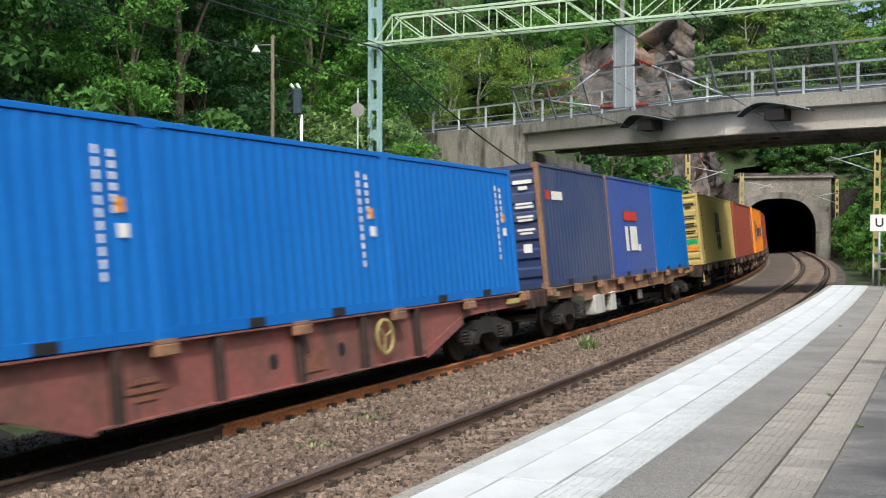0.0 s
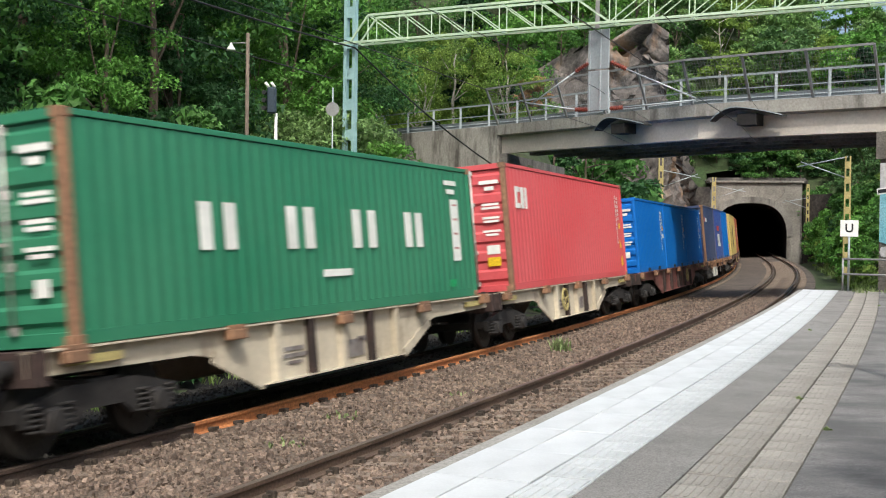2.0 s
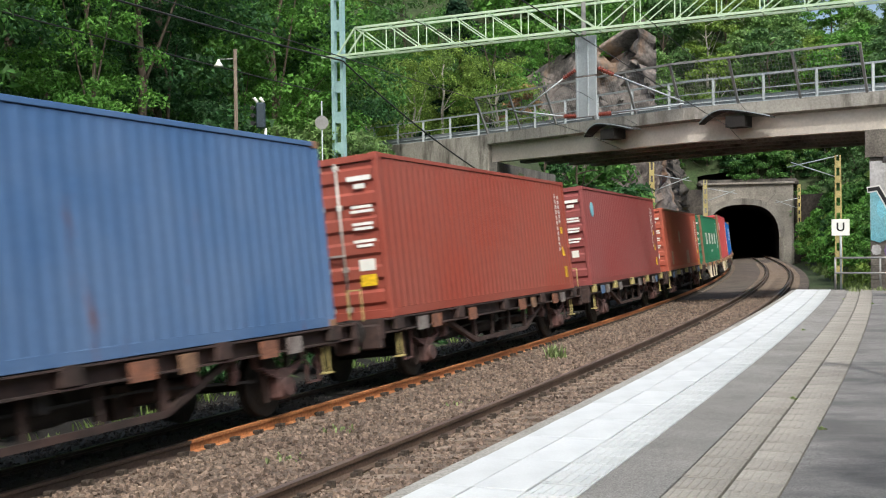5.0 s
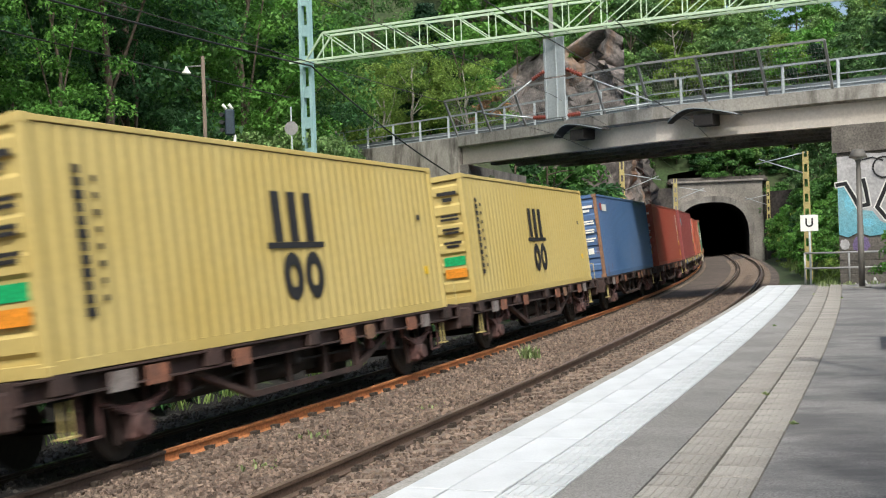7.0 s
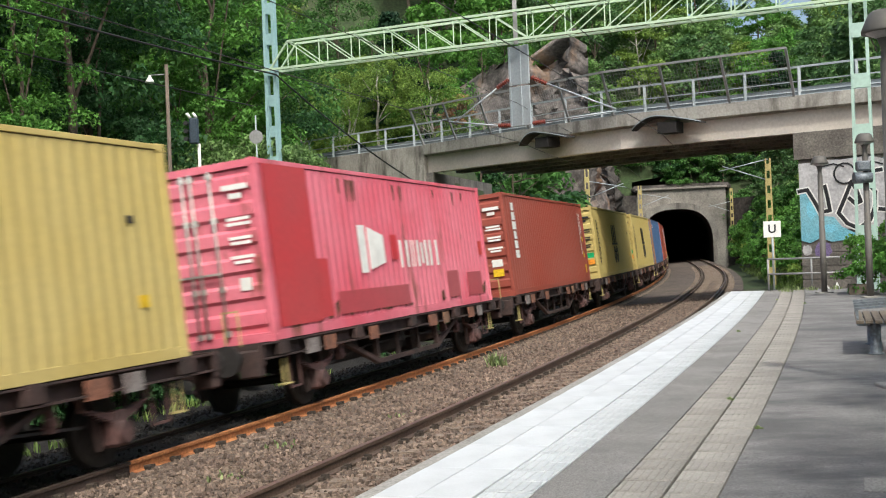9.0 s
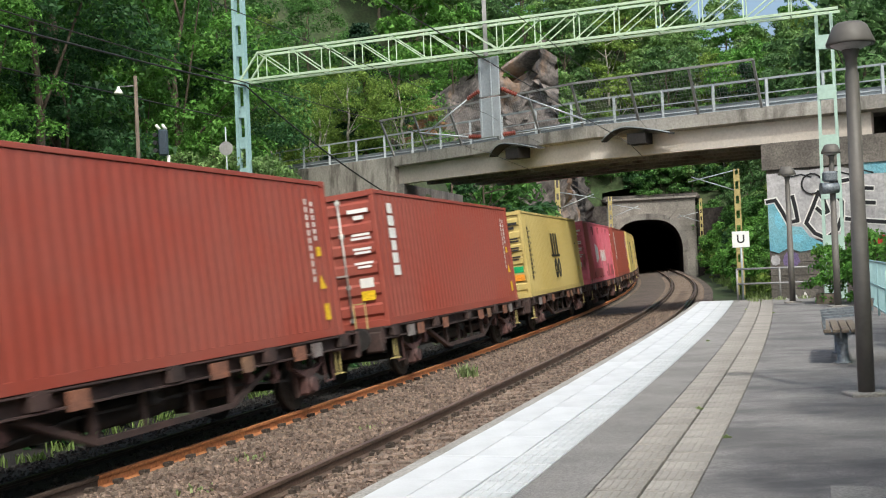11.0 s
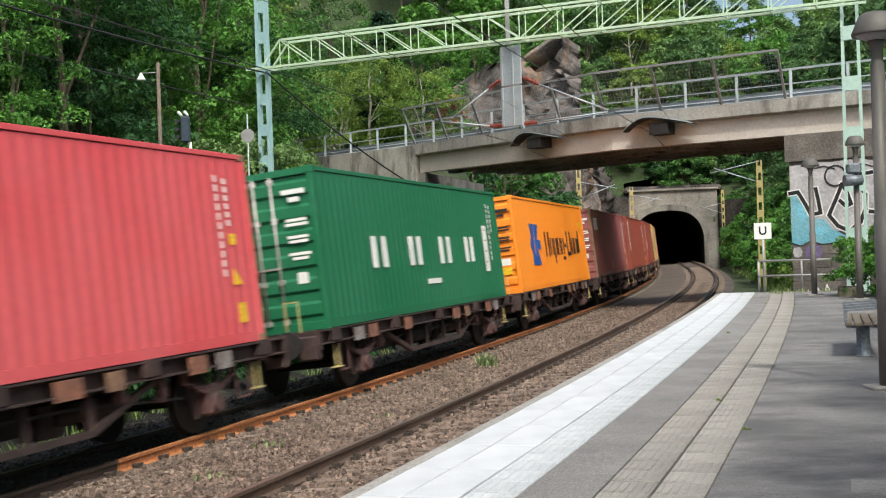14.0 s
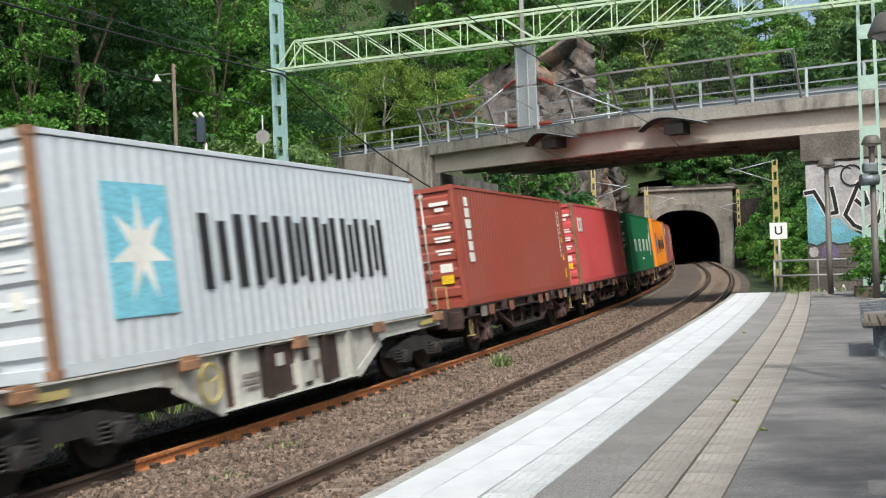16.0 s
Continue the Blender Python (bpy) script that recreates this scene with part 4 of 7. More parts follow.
def build_gantry():
    top = tagged(empty("catenary_gantry"), "pale green lattice gantry on blue-grey masts over the tracks", "gantry")
    lattice_mast(top, G_L, -1.0, 14.2, 0.44, 0.36, G_U, "mast_blue", leg=0.13, step=1.15)
    lattice_mast(top, G_R, -0.6, 9.25, 0.58, 0.42, G_U, "mast_green", leg=0.085, step=1.5)
    zb, zt = 9.32, 10.28
    span = (G_R - G_L).length
    x0, x1 = -0.55, span + 0.45
    def at(x, o, z):
        p = G_L + G_U * x + G_N * o
        return (p.x, p.y, z)
    for o in (-0.3, 0.3):
        for z, a, b in ((zb, x0, x1), (zt, 0.95, span - 0.95)):
            bm = bmesh.new()
            bar(bm, at(a, o, z), at(b, o, z), 0.08, 0.08)
            part("chord", bm, "truss_green", top)
        for a, b in ((0.15, 0.95), (span - 0.15, span - 0.95)):
            bm = bmesh.new()
            bar(bm, at(a, o, zb), at(b, o, zt), 0.06)
            part("end_brace", bm, "truss_green", top)
        n = 14
        for k in range(n + 1):
            x = 0.95 + (span - 1.9) * k / n
            bm = bmesh.new()
            bar(bm, at(x, o, zb), at(x, o, zt), 0.035)
            part("upright", bm, "truss_green", top)
            if k < n:
                y = 0.95 + (span - 1.9) * (k + 1) / n
                bm = bmesh.new()
                a, b = (zt, zb) if k < n / 2 else (zb, zt)
                bar(bm, at(x, o, a), at(y, o, b), 0.035)
                part("diagonal", bm, "truss_green", top)
    for k in range(15):
        x = 0.95 + (span - 1.9) * k / 14
        for z in (zb, zt):
            bm = bmesh.new()
            bar(bm, at(x, -0.3, z), at(x, 0.3, z), 0.035)
            part("cross_bar", bm, "truss_green", top)
    # hanger with its two sheet panels and the arms
    hx = 9.95
    bm = bmesh.new()
    bar(bm, at(hx - 0.1, 0, 9.2), at(hx - 0.1, 0, 11.2), 0.14)
    part("hanger_post", bm, "grey_steel", top)
    for z0, z1 in ((6.45, 7.78), (7.84, 9.15)):
        bm = bmesh.new()
        m = Matrix.Translation(at(hx, 0, (z0 + z1) / 2)) @ Matrix.Rotation(math.atan2(G_U.y, G_U.x) - 0.25, 4, "Z")
        box(bm, (0, 0, 0), (0.78, 0.06, z1 - z0), m, bevel=0.01)
        box(bm, (-0.38, -0.03, 0), (0.06, 0.1, z1 - z0), m)
        box(bm, (0.06, -0.04, 0), (0.05, 0.06, z1 - z0), m)
        part("hanger_panel", bm, "galv", top, "grey sheet steel hanger panel")
    for a, b, c in (((hx + 0.4, 8.05), (hx + 0.95, 7.78), (hx + 3.3, 6.72)), ((hx - 0.4, 8.05), (hx - 0.85, 7.8), (hx - 2.5, 6.75)),
                    ((hx + 0.4, 6.5), (hx + 0.85, 6.52), (hx + 3.3, 6.66)), ((hx - 0.4, 6.5), (hx - 0.85, 6.52), (hx - 2.7, 6.82))):
        bm = bmesh.new()
        tube(bm, at(b[0], 0, b[1]), at(c[0], 0, c[1]), 0.028)
        arm = part("cantilever_arm", bm, "galv", top)
        bm = bmesh.new()
        ribbed(bm, Vector(at(a[0], 0, a[1])), Vector(at(b[0], 0, b[1])))
        part("insulator", bm, "insulator", arm, "red-brown ribbed insulator")
    return at


GAT = build_gantry()
for _l in (0.0, GAP):
    for _z, _r in ((5.75, 0.009), (7.0, 0.008)):
        cable("overhead_wire", [P(s, _l, _z) for s in (-40, 0, 36, 56, 90, 146)], _r, sag=0.05, n=8)
cable("feeder_cable", [P(-30, 13.4, 9.3), P(4, 13.6, 8.75), Vector((-7.0, 42.9, 9.15)), Vector((-2.0, 53.2, 5.3))], 0.032, label="thick black sagging feeder cable", sag=0.25)
cable("feeder_cable", [P(-30, 14.6, 9.3), Vector((-8.0, 43.6, 8.1))], 0.022, label="thin black sagging feeder cable", sag=0.3)


def far_mast(x, y, z0, z1, side):
    top = tagged(empty("catenary_mast"), "slim yellowish lattice mast with a bracket arm beside the track", "mast", "catenary masts")
    s, l = [float(v[0]) for v in to_line(x, y)]
    u = P(s, l - 1) - P(s, l)
    lattice_mast(top, Vector((x, y, 0)), z0, z1, 0.36, 0.26, u, "mast_yellow", leg=0.09, step=0.9)
    b = Vector((x, y, 0))
    t = P(s, 0.0 if side > 0 else GAP)
    d = (t - b).normalized()
    bm = bmesh.new()
    tube(bm, (x, y, 7.2), tuple(b + d * 2.9 + Vector((0, 0, 6.6))), 0.03)
    tube(bm, (x, y, 5.9), tuple(b + d * 2.7 + Vector((0, 0, 6.9))), 0.03)
    part("bracket_arm", bm, "galv", top)


far_mast(18.3, 71.0, -0.5, 7.25, 1)
far_mast(32.3, 143.2, 0.5, 8.8, 1)
far_mast(8.9, 87.0, -0.8, 8.1, -1)
far_mast(16.5, 112.0, -0.8, 8.0, -1)


# ---------------------------------------------------------------- the goods train
DECK = 1.143
TRAIN_L, TRAIN_LEAN = 4.60, 0.1021        # the train's middle and its lean into the curve
PAINTS = {
    "navy": paint("paint_navy", (0.030, 0.048, 0.125), 0.10), "mid_blue": paint("paint_mid_blue", (0.035, 0.075, 0.30), 0.08),
    "blue": paint("paint_blue", (0.006, 0.125, 0.47), 0.0, (0.008, 0.14, 0.50)), "red": paint("paint_red", (0.54, 0.070, 0.080), 0.04, (0.56, 0.10, 0.11)),
    "faded_green": paint("paint_faded_green", (0.026, 0.168, 0.090), 0.05, (0.040, 0.190, 0.105)),
    "green": paint("paint_green", (0.010, 0.122, 0.050), 0.05, (0.020, 0.142, 0.066)), "terracotta": paint("paint_terracotta", (0.42, 0.085, 0.052), 0.08, (0.44, 0.125, 0.085)),
    "maroon": paint("paint_maroon", (0.235, 0.052, 0.051), 0.10, (0.245, 0.074, 0.072)), "dull_maroon": paint("paint_dull_maroon", (0.29, 0.080, 0.078), 0.13, (0.31, 0.108, 0.104)), "brown": paint("paint_brown", (0.275, 0.054, 0.036), 0.09, (0.275, 0.074, 0.054)),
    "faded_blue": paint("paint_faded_blue", (0.060, 0.125, 0.27), 0.13, (0.095, 0.16, 0.30)), "yellow": paint("paint_yellow", (0.47, 0.36, 0.12), 0.05, (0.49, 0.39, 0.15)),
    "pink": paint("paint_pink", (0.60, 0.105, 0.15), 0.17, (0.66, 0.19, 0.245)), "bright_red": paint("paint_bright_red", (0.50, 0.032, 0.042), 0.08), "old_red": paint("paint_old_red", (0.40, 0.06, 0.075), 0.14),
    "orange": paint("paint_orange", (0.80, 0.235, 0.020), 0.0, (0.82, 0.26, 0.026)), "grey": paint("paint_grey", (0.47, 0.52, 0.57), 0.10, (0.53, 0.57, 0.61)),
}


def corrugated(bm, x0, x1, y, out, z0, z1, pitch=0.278, depth=0.017, top=False, w=None):
    """A pressed sheet with upright waves; y is its outer plane, out its outward sign."""
    n = max(1, int(round((x1 - x0) / pitch)))
    p = (x1 - x0) / n
    cols = []
    for k in range(n):
        a = x0 + k * p
        for dx, d in ((0.0, 0), (0.26 * p, 0), (0.5 * p, 1), (0.76 * p, 1)):
            cols.append((a + dx, y - out * depth * d))
    cols.append((x1, y))
    lo = [bm.verts.new((x, yy, z0)) for x, yy in cols]
    hi = [bm.verts.new((x, yy, z1)) for x, yy in cols]
    for i in range(len(cols) - 1):
        f = (lo[i], lo[i + 1], hi[i + 1], hi[i]) if out < 0 else (lo[i + 1], lo[i], hi[i], hi[i + 1])
        bm.faces.new(f)


def build_container(colour, label, L=12.192, H=2.888, W=2.438, marks=(), pockets=False, post=None, doors=True, group="containers on the train"):
    """A corrugated shipping container: x forward, doors to the rear, base at z = 0."""
    top = tagged(empty("shipping_container"), label, "container", group)
    hx, hy = L / 2, W / 2
    pm = PAINTS[colour]
    for sgn in (-1, 1):
        bm = bmesh.new()
        corrugated(bm, -hx + 0.11, hx - 0.11, sgn * (hy - 0.012), sgn, 0.15, H - 0.1)
        part("side_wall", bm, pm, top)
    bm = bmesh.new()
    n = int(L / 0.3)
    rows_ = [[bm.verts.new((-hx + 0.05 + (L - 0.1) * k / n, y, H - 0.03 - 0.02 * (k % 2))) for y in (-hy + 0.06, hy - 0.06)] for k in range(n + 1)]
    for a, b in zip(rows_, rows_[1:]):
        bm.faces.new((a[0], b[0], b[1], a[1]))
    part("roof", bm, pm, top)
    for sgn in (-1, 1):
        for nm, y, z, w, h in (("top_rail", hy - 0.03, H - 0.05, 0.06, 0.075), ("bottom_rail", hy - 0.040, 0.085, 0.05, 0.15)):
            bm = bmesh.new()
            box(bm, (0, sgn * y, z), (L - 0.2, w, h), bevel=0.006)
            part(nm, bm, pm, top)
        for nm, z, h in (("header", H - 0.07, 0.12), ("door_sill", 0.08, 0.15)):
            bm = bmesh.new()
            box(bm, (sgn * (hx - 0.05), 0, z), (0.10, W - 0.2, h), bevel=0.006)
            part(nm, bm, pm, top)
    for sx in (-1, 1):
        for sy in (-1, 1):
            bm = bmesh.new()
            box(bm, (sx * (hx - 0.07), sy * (hy - 0.055), H / 2), (0.13, 0.11, H - 0.2), bevel=0.01)
            part("corner_post", bm, "rust" if post and sx < 0 else pm, top)
            for z in (0.06, H - 0.06):
                bm = bmesh.new()
                box(bm, (sx * (hx - 0.085), sy * (hy - 0.077), z), (0.178, 0.162, 0.118), bevel=0.008)
                part("corner_casting", bm, "rust" if post else pm, top)
    bm = bmesh.new()
    corrugated(bm, -hy + 0.1, hy - 0.1, hx - 0.02, 1, 0.15, H - 0.12)
    bm.transform(Matrix(((0, 1, 0, 0), (-1, 0, 0, 0), (0, 0, 1, 0), (0, 0, 0, 1))))
    bmesh.ops.recalc_face_normals(bm, faces=bm.faces)
    part("front_wall", bm, pm, top)
    for sy in (-1, 1):
        bm = bmesh.new()
        y0 = sy * (hy - 0.1) / 2
        w = hy - 0.13
        zs, n = [], 6
        hh = (H - 0.3) / n
        for k in range(n):
            a = 0.15 + k * hh
            zs += [(a, 0.055), (a + hh * 0.2, 0.055), (a + hh * 0.32, 0.012), (a + hh * 0.72, 0.012), (a + hh * 0.84, 0.055)]
        zs.append((H - 0.15, 0.055))
        prism(bm, [(-hx + d_, z) for z, d_ in zs] + [(-hx + 0.09, H - 0.15), (-hx + 0.09, 0.15)], y0 - w / 2, y0 + w / 2)
        d = part("door", bm, pm, top)
        for f in (0.07, 0.38):
            bm = bmesh.new()
            y = sy * (hy - 0.12) * f
            tube(bm, (-hx - 0.035, y, 0.14), (-hx - 0.035, y, H - 0.12), 0.021, n=8)
            for z in (0.2, 0.9, H - 0.9, H - 0.2):
                box(bm, (-hx - 0.02, y, z), (0.05, 0.10, 0.09))
            box(bm, (-hx - 0.04, y - sy * 0.12, 1.15), (0.03, 0.3, 0.035))
            part("locking_bar", bm, "steel_rod", d, "worn galvanised locking bar")
        if sy < 0 and colour in ("yellow", "red", "brown", "orange"):
            for z, h, m in ((0.95, 0.2, "green_label" if colour == "yellow" else "white"), (0.68, 0.2, "orange" if colour == "yellow" else "yellow")):
                bm = bmesh.new()
                box(bm, (-hx + 0.006, -hy * 0.68, z), (0.012, 0.5 if colour == "yellow" else 0.3, h))
                part("warning_label", bm, m, d)
        # lines of markings
        for dz, w, h in ((0.42, 0.46, 0.085), (0.56, 0.22, 0.085), (0.92, 0.40, 0.05), (1.0, 0.44, 0.05), (1.22, 0.40, 0.05), (1.30, 0.36, 0.05), (1.52, 0.42, 0.05), (1.60, 0.30, 0.05), (1.95, 0.2, 0.2)):
            if sy > 0 and dz < 0.9 or dz > 1.9 and colour in ("yellow", "red", "brown", "orange"):
                continue
            bm = bmesh.new()
            box(bm, (-hx - 0.004, sy * hy * 0.68, H - dz), (0.004, w, h))
            part("marking_bar", bm, "black" if colour in ("yellow", "orange") else "white", d)
    # Black blocks paint in the dark of the fork pockets; nothing is recessed.
    if pockets:
        for x in (-1.1, 1.1):
            bm = bmesh.new()
            box(bm, (x, -hy + 0.01, 0.085), (0.36, 0.04, 0.115))
            part("fork_pocket", bm, "black", top)
    for mk in marks:
        kind, args = mk[0], mk[1:]
        bm = bmesh.new()
        y0, y1 = -hy - 0.002, -hy + 0.008
        if kind == "rect":
            x, z, w, h, m = args
            box(bm, (-hx + x, -hy + 0.0, z), (w, 0.008, h))
        elif kind == "poly":
            pts, m = args
            prism(bm, [(-hx + a, b) for a, b in pts], y0, y1)
        elif kind == "star":
            pts, m = args
            a, b = [[bm.verts.new((-hx + x, y, z)) for x, z in pts] for y in (y0 - 0.004, y1)]
            mid = bm.verts.new((-hx + sum(x for x, z in pts) / len(pts), y0 - 0.004, sum(z for x, z in pts) / len(pts)))
            for i in range(len(pts)):
                j = (i + 1) % len(pts)
                bm.faces.new((a[i], a[j], mid)), bm.faces.new((a[i], b[i], b[j], a[j]))
        elif kind == "ring":
            x, z, w, h, t, m = args
            n = 24
            rr = [[bm.verts.new((-hx + x + (w / 2 - t * i) * math.cos(k / n * 6.28319), y, z + (h / 2 - t * i) * math.sin(k / n * 6.28319))) for k in range(n)]
                  for i, y in ((1, y1), (1, y0), (0, y0), (0, y1))]
            for a, b in zip(rr, rr[1:]):
                for k in range(n):
                    bm.faces.new((a[k], a[(k + 1) % n], b[(k + 1) % n], b[k]))
        part("painted_mark", bm, m, top)
    return top


def codes(L=12.192, H=2.888, m="white", yellow=True):
    """The columns of small writing near a container's forward edge, as bars."""
    out = [("rect", L - 0.72, H - 0.45 - k * 0.125, 0.075, 0.085, m) for k in range(6)]
    out += [("rect", L - 0.98, H - 0.42 - k * 0.14, 0.06, 0.10, m) for k in range(11)]
    if yellow:
        out += [("rect", L - 0.66, H - 1.32, 0.17, 0.17, "yellow"), ("poly", [(L - 0.75, H - 2.0), (L - 0.5, H - 2.0), (L - 0.72, H - 1.75)], "yellow"), ("rect", L - 0.6, H - 2.42, 0.2, 0.3, "yellow")]
    return out


def blocks(x, z, widths, h, gap, m, kind="block"):
    """A lettered name as plain blocks of its size."""
    out = []
    for k, w in enumerate(widths):
        t = min(w, h) * 0.24
        if kind == "block":
            out.append(("rect", x + w / 2, z, w, h, m))
        else:
            out += [("rect", x + t / 2, z, t, h, m), ("rect", x + w - t / 2, z, t, h, m)]
            if w > 0.6:
                out.append(("rect", x + w / 2, z, t * 0.9, h * 0.8, m))
        x += w + gap
    return out


def column(x, z, n, w, h, gap, m):
    return [("rect", x, z - k * (h + gap), w * (0.7 + 0.3 * ((k * 7) % 3) / 2), h, m) for k in range(n)]


H40 = 2.888
YELLOW_MARKS = [("rect", 5.45 + 0.52 * k, 1.8, 0.26, 0.78, "black") for k in range(3)] + [("rect", 6.0, 1.36, 1.85, 0.09, "black")] + \
    [("ring", 5.78, 0.88, 0.62, 0.74, 0.19, "black"), ("ring", 6.48, 0.88, 0.62, 0.74, 0.19, "black")] + column(0.85, 2.3, 12, 0.17, 0.10, 0.05, "black") + column(1.15, 2.2, 8, 0.10, 0.07, 0.13, "black") + \
    [("rect", 11.3, 0.8, 0.2, 0.16, "yellow"), ("rect", 11.2, 1.85, 0.14, 0.1, "black")]
GREEN_MARKS = []
for _x, _w in ((2.46, 0.85), (4.66, 0.8), (6.76, 0.85), (8.81, 0.75)):
    GREEN_MARKS += [("rect", _x + 0.14, 1.32, 0.28, 0.62, "white"), ("rect", _x + _w - 0.14, 1.32, 0.28, 0.62, "white")]
GREEN_MARKS += [("rect", 11.23, 1.33, 0.38, 1.2, "white"), ("rect", 6.14, 0.63, 0.95, 0.11, "white")] + [("rect", 11.23, 0.98 + 0.28 * k, 0.22, 0.04, "red") for k in range(4)] + \
    [("rect", 11.1, 2.25 - 0.17 * k, 0.6 - 0.2 * k, 0.09, "white") for k in range(2)] + [("rect", 10.9, 0.3, 0.3, 0.14, "green_label")]
GREEN_SIDE = [(k[0], k[1] - 0.5, *k[2:]) if k[1] > 11.0 and k[2] < 2.0 else k for k in GREEN_MARKS if not k[1] == 10.9] + codes(yellow=False)
GREEN_SIDE = [k for k in GREEN_SIDE if not (k[1] < 11.2 and k[2] > 2.0 and k[3] > 0.3)]
STAR = [(1.95 + (0.68 if k % 2 == 0 else 0.24) * math.sin(k * math.pi / 7), 1.46 + (0.72 if k % 2 == 0 else 0.25) * math.cos(k * math.pi / 7)) for k in range(14)]
GREYMARKS = [("rect", 1.95, 1.46, 1.45, 1.7, "cyan")] + [("star", STAR, "white")] + blocks(3.4, 1.42, [1.25, 0.95, 0.8, 0.85, 0.8, 0.85], 1.08, 0.24, "black", "n")
ORANGE_MARKS = [("poly", [(2.0, 2.07), (2.65, 2.05), (2.5, 1.55), (2.5, 1.25), (2.72, 0.76), (2.1, 0.78), (2.2, 1.1), (1.95, 1.4), (2.2, 1.7)], "blue"),
         ("poly", [(2.72, 2.05), (3.3, 2.05), (2.95, 1.56), (3.42, 1.55), (3.42, 1.28), (2.95, 1.25), (3.3, 0.76), (2.8, 0.76), (2.6, 1.42)], "blue")] + \
    [("rect", 4.32, 1.42, 0.16, 0.82, "black"), ("rect", 4.85, 1.42, 0.16, 0.82, "black")] + blocks(5.1, 1.34, [0.52, 0.52, 0.52, 0.52], 0.58, 0.13, "black", "n") + \
    [("rect", 7.85, 1.36, 0.32, 0.13, "black"), ("rect", 5.83, 0.98, 0.14, 0.4, "black"), ("rect", 7.45, 0.92, 0.4, 0.12, "black"), ("rect", 8.25, 1.45, 0.15, 0.86, "black"), ("rect", 8.5, 1.06, 0.4, 0.14, "black"), ("rect", 8.85, 1.45, 0.15, 0.86, "black")] + \
    blocks(9.1, 1.34, [0.5, 0.5], 0.58, 0.1, "black", "n") + [("rect", 10.42, 1.34, 0.42, 0.5, "black"), ("rect", 10.62, 1.5, 0.14, 0.8, "black"), ("rect", 11.5, 2.12, 0.2, 0.28, "yellow"), ("rect", 11.05, 2.14, 0.16, 0.16, "yellow")]
RED_MARKS = [("rect", 0.76, 2.12, 0.16, 0.5, "white"), ("rect", 0.95, 2.31, 0.2, 0.12, "white"), ("rect", 0.95, 1.93, 0.2, 0.12, "white"), ("rect", 1.24, 2.12, 0.24, 0.5, "white"), ("rect", 1.53, 2.12, 0.15, 0.5, "white")] + codes()
TRI = column(0.95, 2.5, 6, 0.42, 0.22, 0.05, "white") + codes()
BR = PAINTS["bright_red"]
STAIN = mat("rust_stain", (0.14, 0.06, 0.035), (0.09, 0.045, 0.03), rough=0.9, big=3)
_r = random.Random(12)
PINK = [("rect", 1.05, 1.5, 1.6, 2.6, BR), ("rect", 2.05, 0.75, 0.5, 1.0, BR), ("rect", 10.9, 0.5, 1.1, 0.55, PAINTS["old_red"]), ("rect", 9.2, 0.55, 0.8, 0.6, PAINTS["old_red"]), ("rect", 4.4, 0.45, 3.6, 0.4, PAINTS["old_red"]),
        ("rect", 4.0, 1.4, 0.34, 0.9, "white"), ("poly", [(4.3, 1.0), (4.3, 1.82), (5.1, 1.66), (5.1, 1.12)], "white"), ("rect", 5.65, 1.42, 0.34, 0.5, BR), ("rect", 11.67, 1.35, 0.24, 0.34, "red")] + \
    blocks(5.95, 1.28, [0.5, 0.22, 0.65, 0.55], 0.56, 0.16, "white", "n")
for _k in range(26):
    _x, _h = _r.uniform(0.6, 11.8), _r.uniform(0.06, 0.34)
    PINK.append(("poly", [(_x, 0.2), (_x + _r.uniform(0.05, 0.16), 0.2 + _h * 0.4), (_x + 0.1, 0.2 + _h), (_x - 0.04, 0.2 + _h * 0.8), (_x - _r.uniform(0.02, 0.09), 0.2 + _h * 0.3)], STAIN))
for _k in range(9):
    _x, _h = _r.uniform(0.6, 11.8), _r.uniform(0.1, 0.4)
    PINK.append(("poly", [(_x, 2.7), (_x + 0.1, 2.68), (_x + 0.07, 2.7 - _h), (_x + 0.03, 2.66 - _h)], STAIN))
PATCH = mat("bare_patch", (0.50, 0.32, 0.22), (0.42, 0.24, 0.17), rough=0.6)
TERRA = [("rect", 4.75, 1.4, 0.45, 0.5, PATCH), ("rect", 1.83, 0.52, 0.5, 0.56, PATCH), ("rect", 7.02, 0.48, 0.45, 0.6, PATCH), ("rect", 7.53, 0.5, 0.45, 0.62, PATCH)] + codes(12.192, 2.591)
